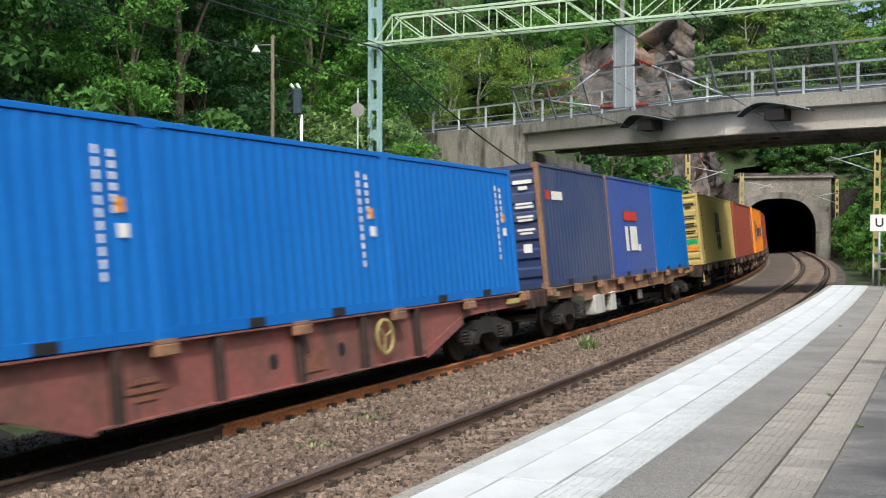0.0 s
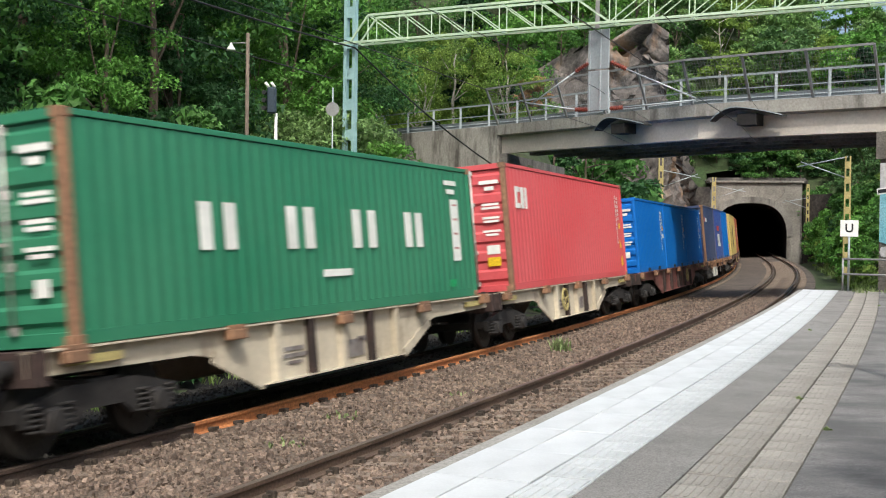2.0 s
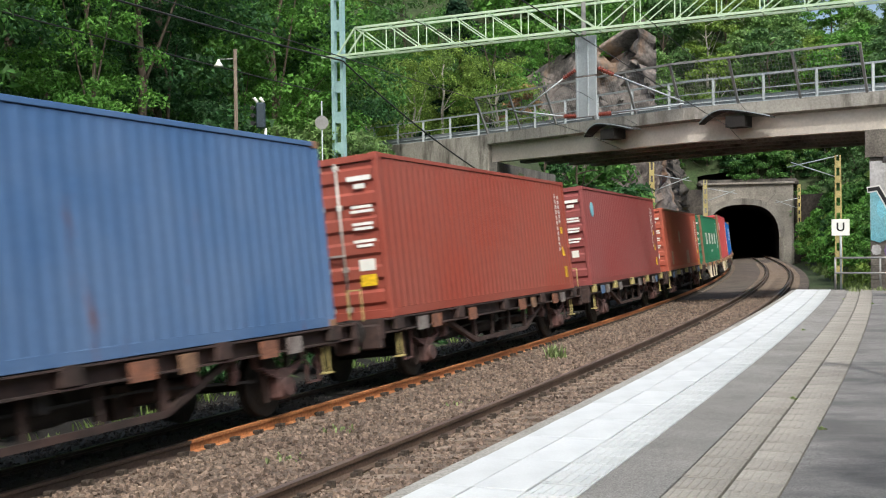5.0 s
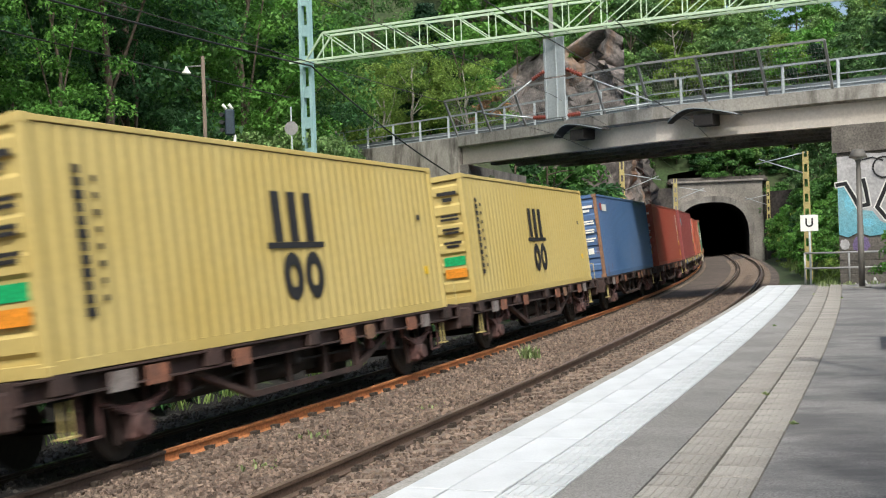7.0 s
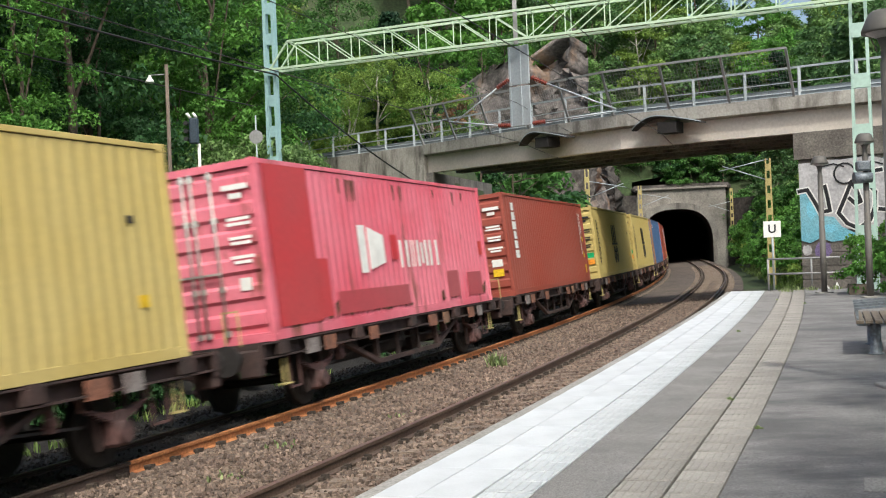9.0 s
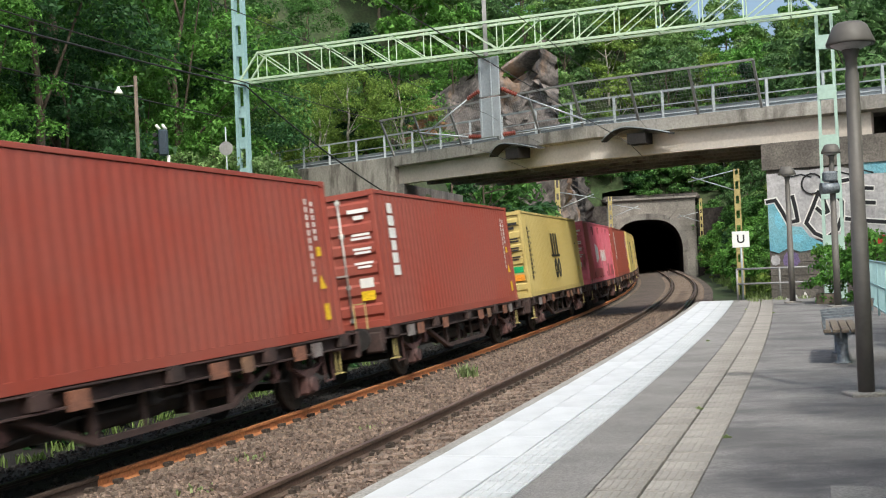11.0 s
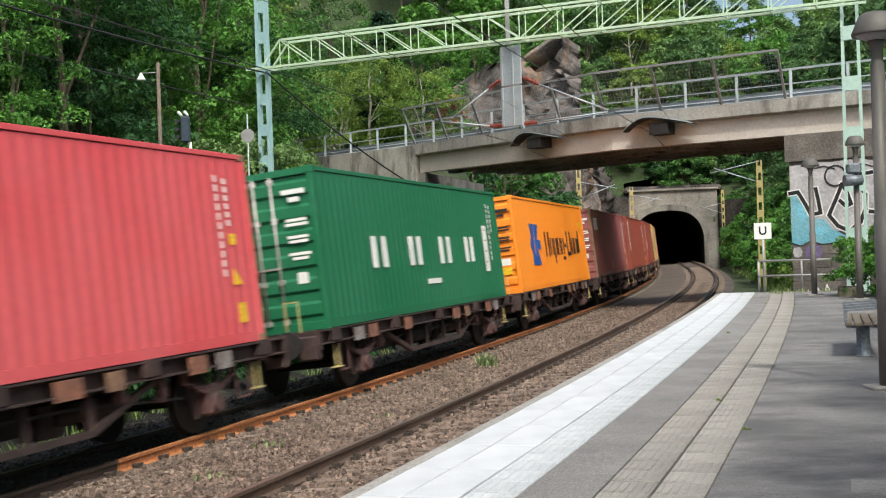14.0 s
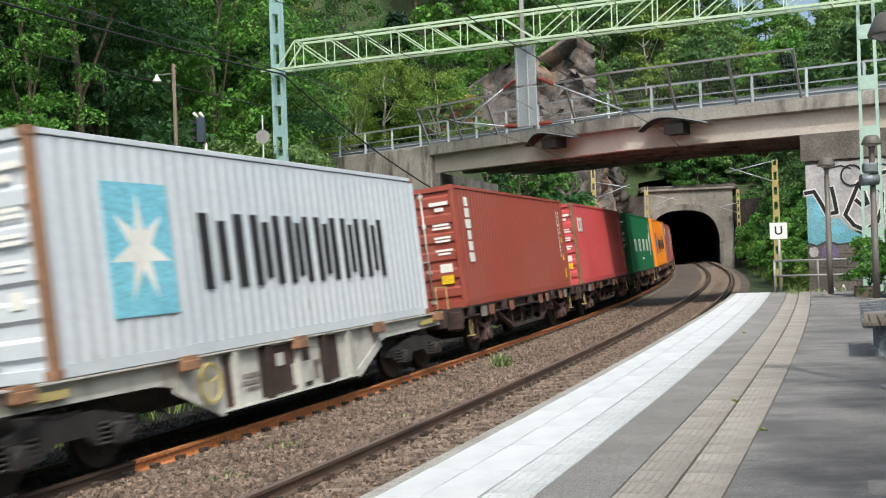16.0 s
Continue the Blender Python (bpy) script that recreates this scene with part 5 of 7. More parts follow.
# colour, label, forward end along the train, length, marks, rusty posts
LOAD = [
    ("brown", "red-brown corrugated shipping container on a flat wagon", 143.9, 12.192, [], False),
    ("maroon", "dark maroon corrugated shipping container on a flat wagon", 129.6, 12.192, [], False),
    ("brown", "red-brown corrugated shipping container on a flat wagon", 115.3, 12.192, [], False),
    ("brown", "red-brown corrugated shipping container on a flat wagon", 101.0, 12.192, [], False),
    ("orange", "orange corrugated shipping container with dark blocks on its side", 86.8, 12.192, ORANGE_MARKS, False),
    ("brown", "red-brown corrugated shipping container with white marks", 72.6, 12.192, codes(), False),
    ("yellow", "yellow corrugated shipping container with a black emblem", 59.02, 12.192, YELLOW_MARKS, False),
    ("blue", "plain bright blue short shipping container", 43.28, 6.058, [], False),
    ("mid_blue", "blue short shipping container with red and white blocks", 37.16, 6.058, [("rect", 2.75, 1.77, 1.7, 0.28, "red"), ("rect", 2.1, 1.1, 0.35, 0.72, "white"), ("rect", 3.0, 1.1, 0.9, 0.72, "white"), ("rect", 3.7, 0.82, 0.3, 0.2, "white")], True),
    ("navy", "dark navy short shipping container with rusty edges", 31.03, 6.058, [("rect", 0.62, 2.15, 0.34, 0.22, "red"), ("rect", 1.35, 2.15, 0.85, 0.2, "white")], True),
    ("blue", "bright blue short shipping container with white code bars", 22.99, 6.058, codes(6.058, 2.591, "white", False) + [("rect", 5.42, 1.57, 0.16, 0.17, "orange"), ("rect", 5.45, 1.28, 0.18, 0.16, "white")], False),
    ("blue", "bright blue short shipping container with white code bars", 16.9, 6.058, codes(6.058, 2.591, "white", False) + [("rect", 5.42, 1.57, 0.16, 0.17, "orange"), ("rect", 5.45, 1.28, 0.18, 0.16, "white")], False),
    ("blue", "bright blue short shipping container with white code bars", 10.82, 6.058, codes(6.058, 2.591, "white", False) + [("rect", 5.42, 1.57, 0.16, 0.17, "orange"), ("rect", 5.45, 1.28, 0.18, 0.16, "white")], False),
    ("red", "faded red shipping container with a white emblem", 2.34, 12.192, RED_MARKS, True),
    ("faded_green", "green shipping container with large white blocks and a gauge strip", -12.26, 12.192, GREEN_MARKS, True),
    ("terracotta", "terracotta shipping container with bare scraped patches", -27.3, 12.192, TERRA, False),
    ("maroon", "maroon shipping container with a round blue sticker", -41.69, 12.192, [("ring", 1.08, 2.22, 0.44, 0.44, 0.21, "sky_blue")] + codes(), False),
    ("brown", "red-brown shipping container with yellow warning labels", -56.12, 12.192, codes(), False),
    ("faded_blue", "faded blue shipping container with rust stains", -70.55, 12.192, [("rect", 0.75, 2.45, 0.26, 0.24, "red"), ("rect", 1.4, 2.43, 0.85, 0.24, "white")], True),
    ("yellow", "yellow shipping container with a black emblem", -85.33, 12.192, YELLOW_MARKS, False),
    ("yellow", "yellow shipping container with a black emblem", -99.56, 12.192, YELLOW_MARKS, False),
    ("brown", "red-brown shipping container with an upright column of white blocks", -114.34, 12.192, TRI, False),
    ("pink", "sun-bleached pink shipping container with red patches and white blocks", -129.06, 12.192, PINK, False),
    ("yellow", "yellow shipping container with a black emblem", -143.83, 12.192, YELLOW_MARKS, False),
    ("brown", "red-brown shipping container with an upright column of white blocks", -158.27, 12.192, TRI, False),
    ("brown", "red-brown shipping container with an upright column of white blocks", -173.13, 12.192, TRI, False),
    ("dull_maroon", "maroon shipping container with a white sticker and an orange patch", -187.36, 12.192, [("rect", 0.70, 2.25, 0.12, 0.5, "white"), ("rect", 0.92, 2.25, 0.10, 0.5, "white"), ("rect", 1.10, 2.25, 0.10, 0.5, "white"), ("rect", 1.30, 2.25, 0.12, 0.5, "white"), ("rect", 1.58, 2.25, 0.3, 0.5, "white"), ("rect", 5.57, 0.42, 0.7, 0.42, PAINTS["terracotta"])] + codes(), True),
    ("orange", "bright orange shipping container with a blue emblem and dark blocks", -202.1, 12.192, ORANGE_MARKS, False),
    ("green", "green shipping container with large white blocks and a gauge strip", -216.41, 12.192, GREEN_SIDE, False),
    ("red", "faded red shipping container with a white emblem", -231.12, 12.192, RED_MARKS, False),
    ("brown", "red-brown shipping container with an upright column of white blocks", -245.4, 12.192, TRI, False),
    ("grey", "pale grey shipping container with a light blue square and dark blocks", -260.4, 12.192, GREYMARKS, True),
]
MOVING = []            # things, with their place along the train


def build_load():
    made = {}
    for colour, label, far, L, marks, post in LOAD:
        H = 2.591 if colour == "terracotta" or colour == "faded_green" or label.startswith("bright blue short") else H40
        key = (colour, label, L, H)
        if key in made:
            ob = copy_thing(made[key], Matrix())
        else:
            ob = made[key] = build_container(colour, label, L, H, marks=marks, pockets=L < 7, post=post)
        MOVING.append((ob, far - L / 2, DECK))


build_load()


def wheelset(parent, x, r=0.46):
    bm = bmesh.new()
    tube(bm, (0, -1.0, 0), (0, 1.0, 0), 0.075, n=12)
    for sy in (-1, 1):
        y = sy * 0.75
        tube(bm, (0, y - 0.065, 0), (0, y + 0.065, 0), r, n=28)
        tube(bm, (0, sy * 0.66, 0), (0, sy * 0.685, 0), r + 0.03, n=28)
        tube(bm, (0, y + sy * 0.05, 0), (0, y + sy * 0.085, 0), r * 0.72, r * 0.5 if sy > 0 else r * 0.72, n=20)
        for k in range(6):
            a = k * math.pi / 3
            box(bm, (r * 0.6 * math.cos(a), y + sy * 0.07, r * 0.6 * math.sin(a)), (0.06, 0.05, 0.06))
    ob = part("wheelset", bm, "wheel", parent)
    ob.matrix_basis = Matrix.Translation((x, 0, r))
    ob["at"] = x
    return ob


def buffers(parent, hx, z=1.02):
    for sx in (-1, 1):
        for sy in (-0.875, 0.875):
            bm = bmesh.new()
            tube(bm, (sx * hx, sy, z), (sx * (hx + 0.35), sy, z), 0.11)
            tube(bm, (sx * (hx + 0.35), sy, z), (sx * (hx + 0.40), sy, z), 0.23, n=16)
            part("buffer", bm, "bogie", parent)
        bm = bmesh.new()
        box(bm, (sx * (hx + 0.2), 0, z - 0.05), (0.4, 0.12, 0.14))
        tube(bm, (sx * (hx + 0.2), 0.25, z - 0.05), (sx * (hx + 0.3), 0.3, z - 0.6), 0.03)
        part("coupling", bm, "bogie", parent)


def plate(parent, x, z, w, h, m, y=-1.26):
    bm = bmesh.new()
    box(bm, (x, y, z), (w, 0.02, h))
    part("data_plate", bm, m, parent)


def build_axle_wagon(bright):
    """A two-axle flat wagon."""
    top = tagged(empty("container_wagon"), "brown two-axle container wagon with a trussed underframe" if not bright else "dark two-axle container wagon with yellow steps and bright plates", "wagon", "train wagons")
    hx = 6.72
    for sy in (-1, 1):
        bm = bmesh.new()
        prof = [(1.26, 1.2), (1.26, 1.176), (1.135, 1.176), (1.135, 0.98), (1.26, 0.98), (1.26, 0.955), (1.105, 0.955), (1.105, 1.2)]
        ends = [[bm.verts.new((x, sy * a, b)) for a, b in prof] for x in (-hx, hx)]
        for i in range(8):
            bm.faces.new((ends[0][i], ends[0][(i + 1) % 8], ends[1][(i + 1) % 8], ends[1][i]))
        bm.faces.new(ends[0]), bm.faces.new(ends[1][::-1])
        bmesh.ops.recalc_face_normals(bm, faces=bm.faces)
        part("sole_bar", bm, "underframe", top)
        bm = bmesh.new()
        y = sy * 1.08
        bar(bm, (-1.75, y, 0.46), (1.75, y, 0.46), 0.10, 0.08)
        for q in (-1, 1):
            bar(bm, (q * 1.75, y, 0.46), (q * 3.25, y, 0.96), 0.10, 0.08)
            bar(bm, (q * 1.75, y, 0.46), (q * 1.75, y, 0.96), 0.09)
            bar(bm, (q * 0.6, y, 0.46), (q * 0.6, y, 0.96), 0.06)
        part("truss_rod", bm, "underframe", top)
        for q in (-4.5, 4.5):
            bm = bmesh.new()
            for k in range(6):
                half = 0.62 - 0.085 * k
                xs = [half * (j / 3 - 1) for j in range(7)]
                for x1, x2 in zip(xs, xs[1:]):
                    bar(bm, (q + x1, sy * 1.10, 0.70 + 0.24 * x1 * x1 - 0.019 * k), (q + x2, sy * 1.10, 0.70 + 0.24 * x2 * x2 - 0.019 * k), 0.10, 0.017)
            box(bm, (q, sy * 1.10, 0.65), (0.12, 0.13, 0.16))
            for d in (-0.62, 0.62):
                bar(bm, (q + d, sy * 1.08, 0.79), (q + d * 1.12, sy * 1.1, 0.97), 0.05)
            part("leaf_spring", bm, "spring_brown", top, "red-brown leaf spring")
            bm = bmesh.new()
            box(bm, (q, sy * 1.06, 0.46), (0.30, 0.22, 0.34), bevel=0.04)
            tube(bm, (q, sy * 1.14, 0.46), (q, sy * 1.24, 0.46), 0.13, n=14)
            part("axle_box", bm, "spring_brown", top, "red-brown axle box")
            for d in (-0.26, 0.26):
                bm = bmesh.new()
                bar(bm, (q + d, sy * 1.0, 0.28), (q + d * 1.4, sy * 1.0, 0.97), 0.07, 0.05)
                part("axle_guard", bm, "underframe", top)
        for q in (-5.95, -2.9, 0, 2.9, 5.95):
            bm = bmesh.new()
            box(bm, (q, sy * 1.22, 1.08), (0.34, 0.12, 0.18), bevel=0.01)
            box(bm, (q, sy * 1.2, 1.19), (0.22, 0.16, 0.06))
            part("container_spigot", bm, "mast_yellow" if bright else "underframe", top)
    for sx in (-1, 1):
        bm = bmesh.new()
        box(bm, (sx * (hx - 0.06), 0, 1.05), (0.14, 2.5, 0.34))
        box(bm, (sx * (hx - 0.03), -1.05, 0.92), (0.2, 0.36, 0.42), bevel=0.03)
        part("end_beam", bm, "underframe", top)
    for x in (-5.2, -3.6, -1.75, 0, 1.75, 3.6, 5.2):
        bm = bmesh.new()
        box(bm, (x, 0, 1.08), (0.12, 2.2, 0.2))
        part("cross_member", bm, "bogie", top)
    bm = bmesh.new()
    box(bm, (0, 0, 1.05), (2 * hx - 0.4, 0.5, 0.3))
    part("centre_sill", bm, "bogie", top)
    # Dark filler block, added to close off and darken the underside.
    bm = bmesh.new()
    prism(bm, [(-3.2, 0.62), (-3.0, 0.55), (3.0, 0.55), (3.2, 0.62), (3.2, 0.9), (-3.2, 0.9)], -0.5, 0.9)
    part("brake_gear", bm, "bogie", top)
    bm = bmesh.new()
    tube(bm, (-1.2, -0.62, 0.74), (0.4, -0.62, 0.74), 0.2, n=14)
    part("air_tank", bm, "bogie", top)
    for x, z, w, h in ((-3.4, 0.82, 0.16, 0.3), (-0.3, 0.86, 0.22, 0.22), (2.45, 0.84, 0.14, 0.28), (3.35, 0.80, 0.10, 0.36)):
        bm = bmesh.new()
        box(bm, (x, -1.04, z), (w, 0.12, h), bevel=0.012)
        tube(bm, (x, -1.12, z - 0.05), (x, -1.03, z - 0.05), 0.07, n=10)
        part("valve_box", bm, "spring_brown" if h > 0.25 else "bogie", top)
    bm = bmesh.new()
    for x1, z1, x2, z2 in ((-4.0, 0.62, -1.9, 0.80), (-1.9, 0.80, 1.5, 0.78), (1.5, 0.78, 4.0, 0.60)):
        bar(bm, (x1, -0.98, z1), (x2, -0.98, z2), 0.035)
    part("brake_rod", bm, "bogie", top)
    for q in (-5.4, 5.4):
        bm = bmesh.new()
        for d in (-0.18, 0.18):
            bar(bm, (q + d, -1.12, 0.42), (q + d, -1.12, 0.98), 0.03)
        bar(bm, (q - 0.18, -1.12, 0.44), (q + 0.18, -1.12, 0.44), 0.05, 0.03)
        part("foot_step", bm, "spring_brown", top)
    bm = bmesh.new()
    box(bm, (1.6, -0.45, 0.66), (0.4, 0.35, 0.4))
    tube(bm, (1.7, -0.6, 0.7), (2.9, -0.6, 0.7), 0.13, n=12)
    part("brake_cylinder", bm, "underframe", top)
    for sy in (-0.95,):
        for x in (-5.85, 5.75):
            bm = bmesh.new()
            box(bm, (x, sy - 0.2, 0.52), (0.22, 0.16, 0.022))
            box(bm, (x - 0.09, sy - 0.22, 0.72), (0.022, 0.022, 0.4))
            box(bm, (x + 0.09, sy - 0.22, 0.72), (0.022, 0.022, 0.4))
            part("step", bm, "mast_yellow", top, "yellow shunter's step")
    hb = bmesh.new()
    bar(hb, (-hx - 0.02, -0.95, 1.2), (-hx - 0.02, -0.95, 1.75), 0.022)
    bar(hb, (-hx - 0.02, -0.7, 1.2), (-hx - 0.02, -0.7, 1.75), 0.022)
    bar(hb, (-hx - 0.02, -0.95, 1.73), (-hx - 0.02, -0.7, 1.73), 0.022)
    part("handrail", hb, "mast_yellow", top, "yellow handrail")
    p = [("white", "blue"), ("orange", "white")][0 if bright else 1]
    for x, w, m in ((-4.9, 0.5, p[1]), (-4.2, 0.45, p[0]), (-2.2, 0.42, p[0]), (1.2, 0.5, p[0]), (2.1, 0.35, "rust"), (4.0, 0.45, p[0]), (4.7, 0.4, p[1])):
        plate(top, x, 1.03, w, 0.24, PLATES[m])
    wh = [wheelset(top, -4.5), wheelset(top, 4.5)]
    buffers(top, hx)
    return top


PLATES = {"white": mat("plate_white", (0.24, 0.22, 0.21), (0.12, 0.09, 0.085), rough=0.7, big=3), "blue": mat("plate_blue", (0.04, 0.11, 0.26), (0.16, 0.2, 0.26), rough=0.6, big=3),
          "orange": mat("plate_orange", (0.24, 0.10, 0.06), (0.14, 0.07, 0.05), rough=0.8, big=3), "rust": M["rust"]}


def build_bogie(parent, x):
    bm = bmesh.new()
    for sy in (-1, 1):
        y = sy * 1.0
        prism(bm, [(-1.3, 0.42), (-1.35, 0.62), (-0.55, 0.78), (0.55, 0.78), (1.35, 0.62), (1.3, 0.42), (0.5, 0.36), (0.3, 0.5), (-0.3, 0.5), (-0.5, 0.36)], y - 0.06, y + 0.06)
        for q in (-0.9, 0.9):
            box(bm, (q, y + sy * 0.05, 0.46), (0.26, 0.2, 0.28), bevel=0.03)
            tube(bm, (q, y + sy * 0.1, 0.46), (q, y + sy * 0.2, 0.46), 0.12, n=12)
            for d in (-0.24, 0.24):
                for k in range(5):
                    tube(bm, (q + d, y + sy * 0.06, 0.36 + 0.06 * k), (q + d, y + sy * 0.06, 0.39 + 0.06 * k), 0.085, n=10)
    box(bm, (0, 0, 0.72), (0.5, 2.1, 0.2))
    for q in (-1.3, 1.3):
        box(bm, (q, 0, 0.55), (0.1, 2.0, 0.14))
    ob = part("bogie", bm, "bogie", parent, "dark greasy bogie")
    ob.matrix_basis = Matrix.Translation((x, 0, 0))
    wheelset(ob, -0.9), wheelset(ob, 0.9)


def build_deep_wagon(half, deep, slope, bogies, material, label, spigots, wheel_mark, low=0.36):
    """A bogie wagon with deep bellied side sills."""
    top = tagged(empty("container_wagon"), label, "wagon", "train wagons")
    for sy in (-1, 1):
        bm = bmesh.new()
        y = sy * 1.10
        prism(bm, [(-half, 0.93), (-half, 1.18), (half, 1.18), (half, 0.93), (slope, 0.90), (slope - 0.35, 0.84), (deep, low), (-deep, low), (-slope + 0.35, 0.84), (-slope, 0.90)], y - 0.012, y + 0.012)
        box(bm, (0, sy * 1.13, 1.19), (2 * half, 0.18, 0.025))
        box(bm, (0, sy * 1.13, low), (2 * deep, 0.16, 0.022))
        for q in (-1, 1):
            bar(bm, (q * deep, sy * 1.13, low), (q * (slope - 0.35), sy * 1.13, 0.84), 0.16, 0.022, up=(0, 1, 0))
        part("side_sill", bm, material, top)
        for k, x in enumerate(np.linspace(-deep + 0.35, deep - 0.35, 5)):
            bm = bmesh.new()
            box(bm, (x, sy * 1.16, (low + 1.18) / 2), (0.14, 0.10, 1.16 - low))
            part("rib", bm, "underframe" if material == "wagon_red" or k in (1, 3) else material, top)
        for x in np.linspace(-half + 0.6, half - 0.6, spigots):
            bm = bmesh.new()
            box(bm, (x, sy * 1.24, 1.10), (0.36, 0.14, 0.14), bevel=0.015)
            box(bm, (x, sy * 1.2, 1.2), (0.3, 0.2, 0.05))
            part("container_spigot", bm, "rust", top)
        for x in (-half + 1.0, half - 1.0):
            bm = bmesh.new()
            box(bm, (x, sy * 1.16, 1.05), (0.9, 0.05, 0.10))
            part("warning_stripe", bm, "mast_yellow", top)
    bm = bmesh.new()
    box(bm, (0, 0, 1.0), (2 * half - 0.3, 0.6, 0.36))
    for x in np.linspace(-half + 0.4, half - 0.4, 9):
        box(bm, (x, 0, 1.05), (0.14, 2.2, 0.2))
    part("centre_sill", bm, "bogie", top)
    for sx in (-1, 1):
        bm = bmesh.new()
        box(bm, (sx * (half - 0.08), 0, 1.02), (0.16, 2.5, 0.38), bevel=0.01)
        part("end_beam", bm, "underframe", top)
    if wheel_mark:
        bm = bmesh.new()
        rings = []
        for k in range(24):
            a = k / 24 * 6.2832
            rings.append([bm.verts.new((wheel_mark + (0.27 + dr) * math.cos(a), -1.20 + dy, 0.80 + (0.27 + dr) * math.sin(a))) for dr, dy in ((-0.02, -0.02), (0.02, -0.02), (0.02, 0.02), (-0.02, 0.02))])
        for k in range(24):
            p, q = rings[k], rings[(k + 1) % 24]
            for i in range(4):
                bm.faces.new((p[i], p[(i + 1) % 4], q[(i + 1) % 4], q[i]))
        for a in (0.3, 2.4, 4.5):
            bar(bm, (wheel_mark, -1.20, 0.8), (wheel_mark + 0.26 * math.cos(a), -1.20, 0.8 + 0.26 * math.sin(a)), 0.025)
        part("brake_wheel", bm, "mast_yellow", top, "yellow hand-brake wheel")
    for x, z, w, h in ((-deep + 0.9, 0.78, 0.55, 0.06), (-deep + 0.9, 0.68, 0.7, 0.06), (-deep + 0.9, 0.58, 0.4, 0.05), (0.5, 0.62, 0.6, 0.28), (deep - 1.6, 0.75, 0.3, 0.08)):
        plate(top, x, z, w, h, PLATES["orange"] if material == "wagon_red" else PLATES["white"], y=-1.118)
    # Black discs on the closed sill stand in for shaded holes.
    if material == "wagon_red":
        for x in (-0.6, 1.3):
            bm = bmesh.new()
            tube(bm, (x, -1.116, 0.72), (x, -1.10, 0.72), 0.11, n=14)
            part("sill_hole", bm, "black", top)
    for x in bogies:
        build_bogie(top, x)
    buffers(top, half)
    return top


def build_wagons():
    dull, bright = build_axle_wagon(False), build_axle_wagon(True)
    first = {False: True, True: True}
    for far in (143.9, 129.6, 115.3, 101.0, 86.8, 72.6, 59.02, -27.3, -41.69, -56.12, -70.55, -85.33, -99.56, -114.34, -129.06, -143.83, -158.27, -173.13, -187.36, -202.1, -216.41, -231.12, -245.4):
        b = far in (-27.3, -41.69)
        src = bright if b else dull
        ob = src if first[b] else copy_thing(src, Matrix())
        first[b] = False
        MOVING.append((ob, far - 6.096, -0.06))
    red = build_deep_wagon(9.75, 4.2, 6.3, (-7.3, 7.3), "wagon_red", "red-brown bogie container wagon with deep rusty side sills", 7, 2.6)
    MOVING.append((red, 13.83, -0.06))
    grey = build_deep_wagon(9.75, 4.2, 6.3, (-7.3, 7.3), "rust", "flat rusty bogie container wagon with grey lockers", 9, 0, 0.82)
    for x, w in ((-4.7, 1.0), (-3.2, 0.55)):
        bm = bmesh.new()
        box(bm, (x, -1.05, 0.6), (w, 0.3, 0.5), bevel=0.02)
        part("locker", bm, "wagon_grey", grey, "weathered grey steel locker")
    MOVING.append((grey, 34.12, -0.06))
    beige = "beige articulated container wagon with deep stained side sills"
    a = build_deep_wagon(6.85, 2.35, 3.9, (-5.85, 5.85), "wagon_beige", beige, 5, -1.3)
    MOVING.append((a, -4.15, -0.06))
    b = build_deep_wagon(6.85, 2.35, 3.9, (-5.6,), "wagon_beige", beige, 5, 0)
    MOVING.append((b, -18.24, -0.06))
    c = build_deep_wagon(7.2, 2.35, 3.9, (-5.7, 5.7), "wagon_grey", "pale grey articulated container wagon with deep side sills", 5, -2.75)
    for x, z, w, h, m, y in ((-2.1, 0.77, 0.34, 0.74, "underframe", -1.124), (-0.35, 0.77, 1.7, 0.74, "underframe", -1.124), (1.3, 0.77, 0.6, 0.74, "underframe", -1.124), (0.2, 0.64, 0.75, 0.34, "wagon_grey", -1.138), (-0.55, 0.92, 0.24, 0.2, "wagon_grey", -1.138)):
        plate(c, x, z, w, h, m, y)
    MOVING.append((c, -266.59, -0.06))


build_wagons()


def travelled(t):
    return 16.9849 * t + 0.065238 * t * t + -0.0013042 * t ** 3


# ---------------------------------------------------------------- trees and shrubs
def leaf_cloud(centres, radii, per, size, rng, droop=0.25):
    """Many small pointed leaves on clumps; vertices and faces."""
    n = len(centres) * per
    c, r = np.repeat(centres, per, 0), np.repeat(radii, per, 0)
    d = rng.normal(size=(n, 3))
    d /= np.linalg.norm(d, axis=1)[:, None]
    d[:, 2] = np.where(d[:, 2] < -0.35, -d[:, 2], d[:, 2])
    pos = c + d * r * (rng.random((n, 1)) ** 0.33)
    nrm = d * 0.7 + rng.normal(size=(n, 3)) * 0.55 + np.array([0, 0, 0.45])
    nrm /= np.linalg.norm(nrm, axis=1)[:, None]
    ax = np.cross(nrm, rng.normal(size=(n, 3)))
    ax /= np.linalg.norm(ax, axis=1)[:, None]
    ay = np.cross(nrm, ax)
    s = size * rng.uniform(0.6, 1.35, (n, 1))
    v = np.stack([pos - ax * s * 0.42 - ay * s * 0.34, pos - ax * s * 0.42 + ay * s * 0.34, pos + ax * s * 0.58 - np.array([0, 0, 1]) * s * droop], 1).reshape(-1, 3)
    f = np.arange(n * 3).reshape(-1, 3)
    return v, f


def mesh_np(name, v, f):
    me = bpy.data.meshes.new(name)
    me.from_pydata(v.tolist(), [], f.tolist())
    return me


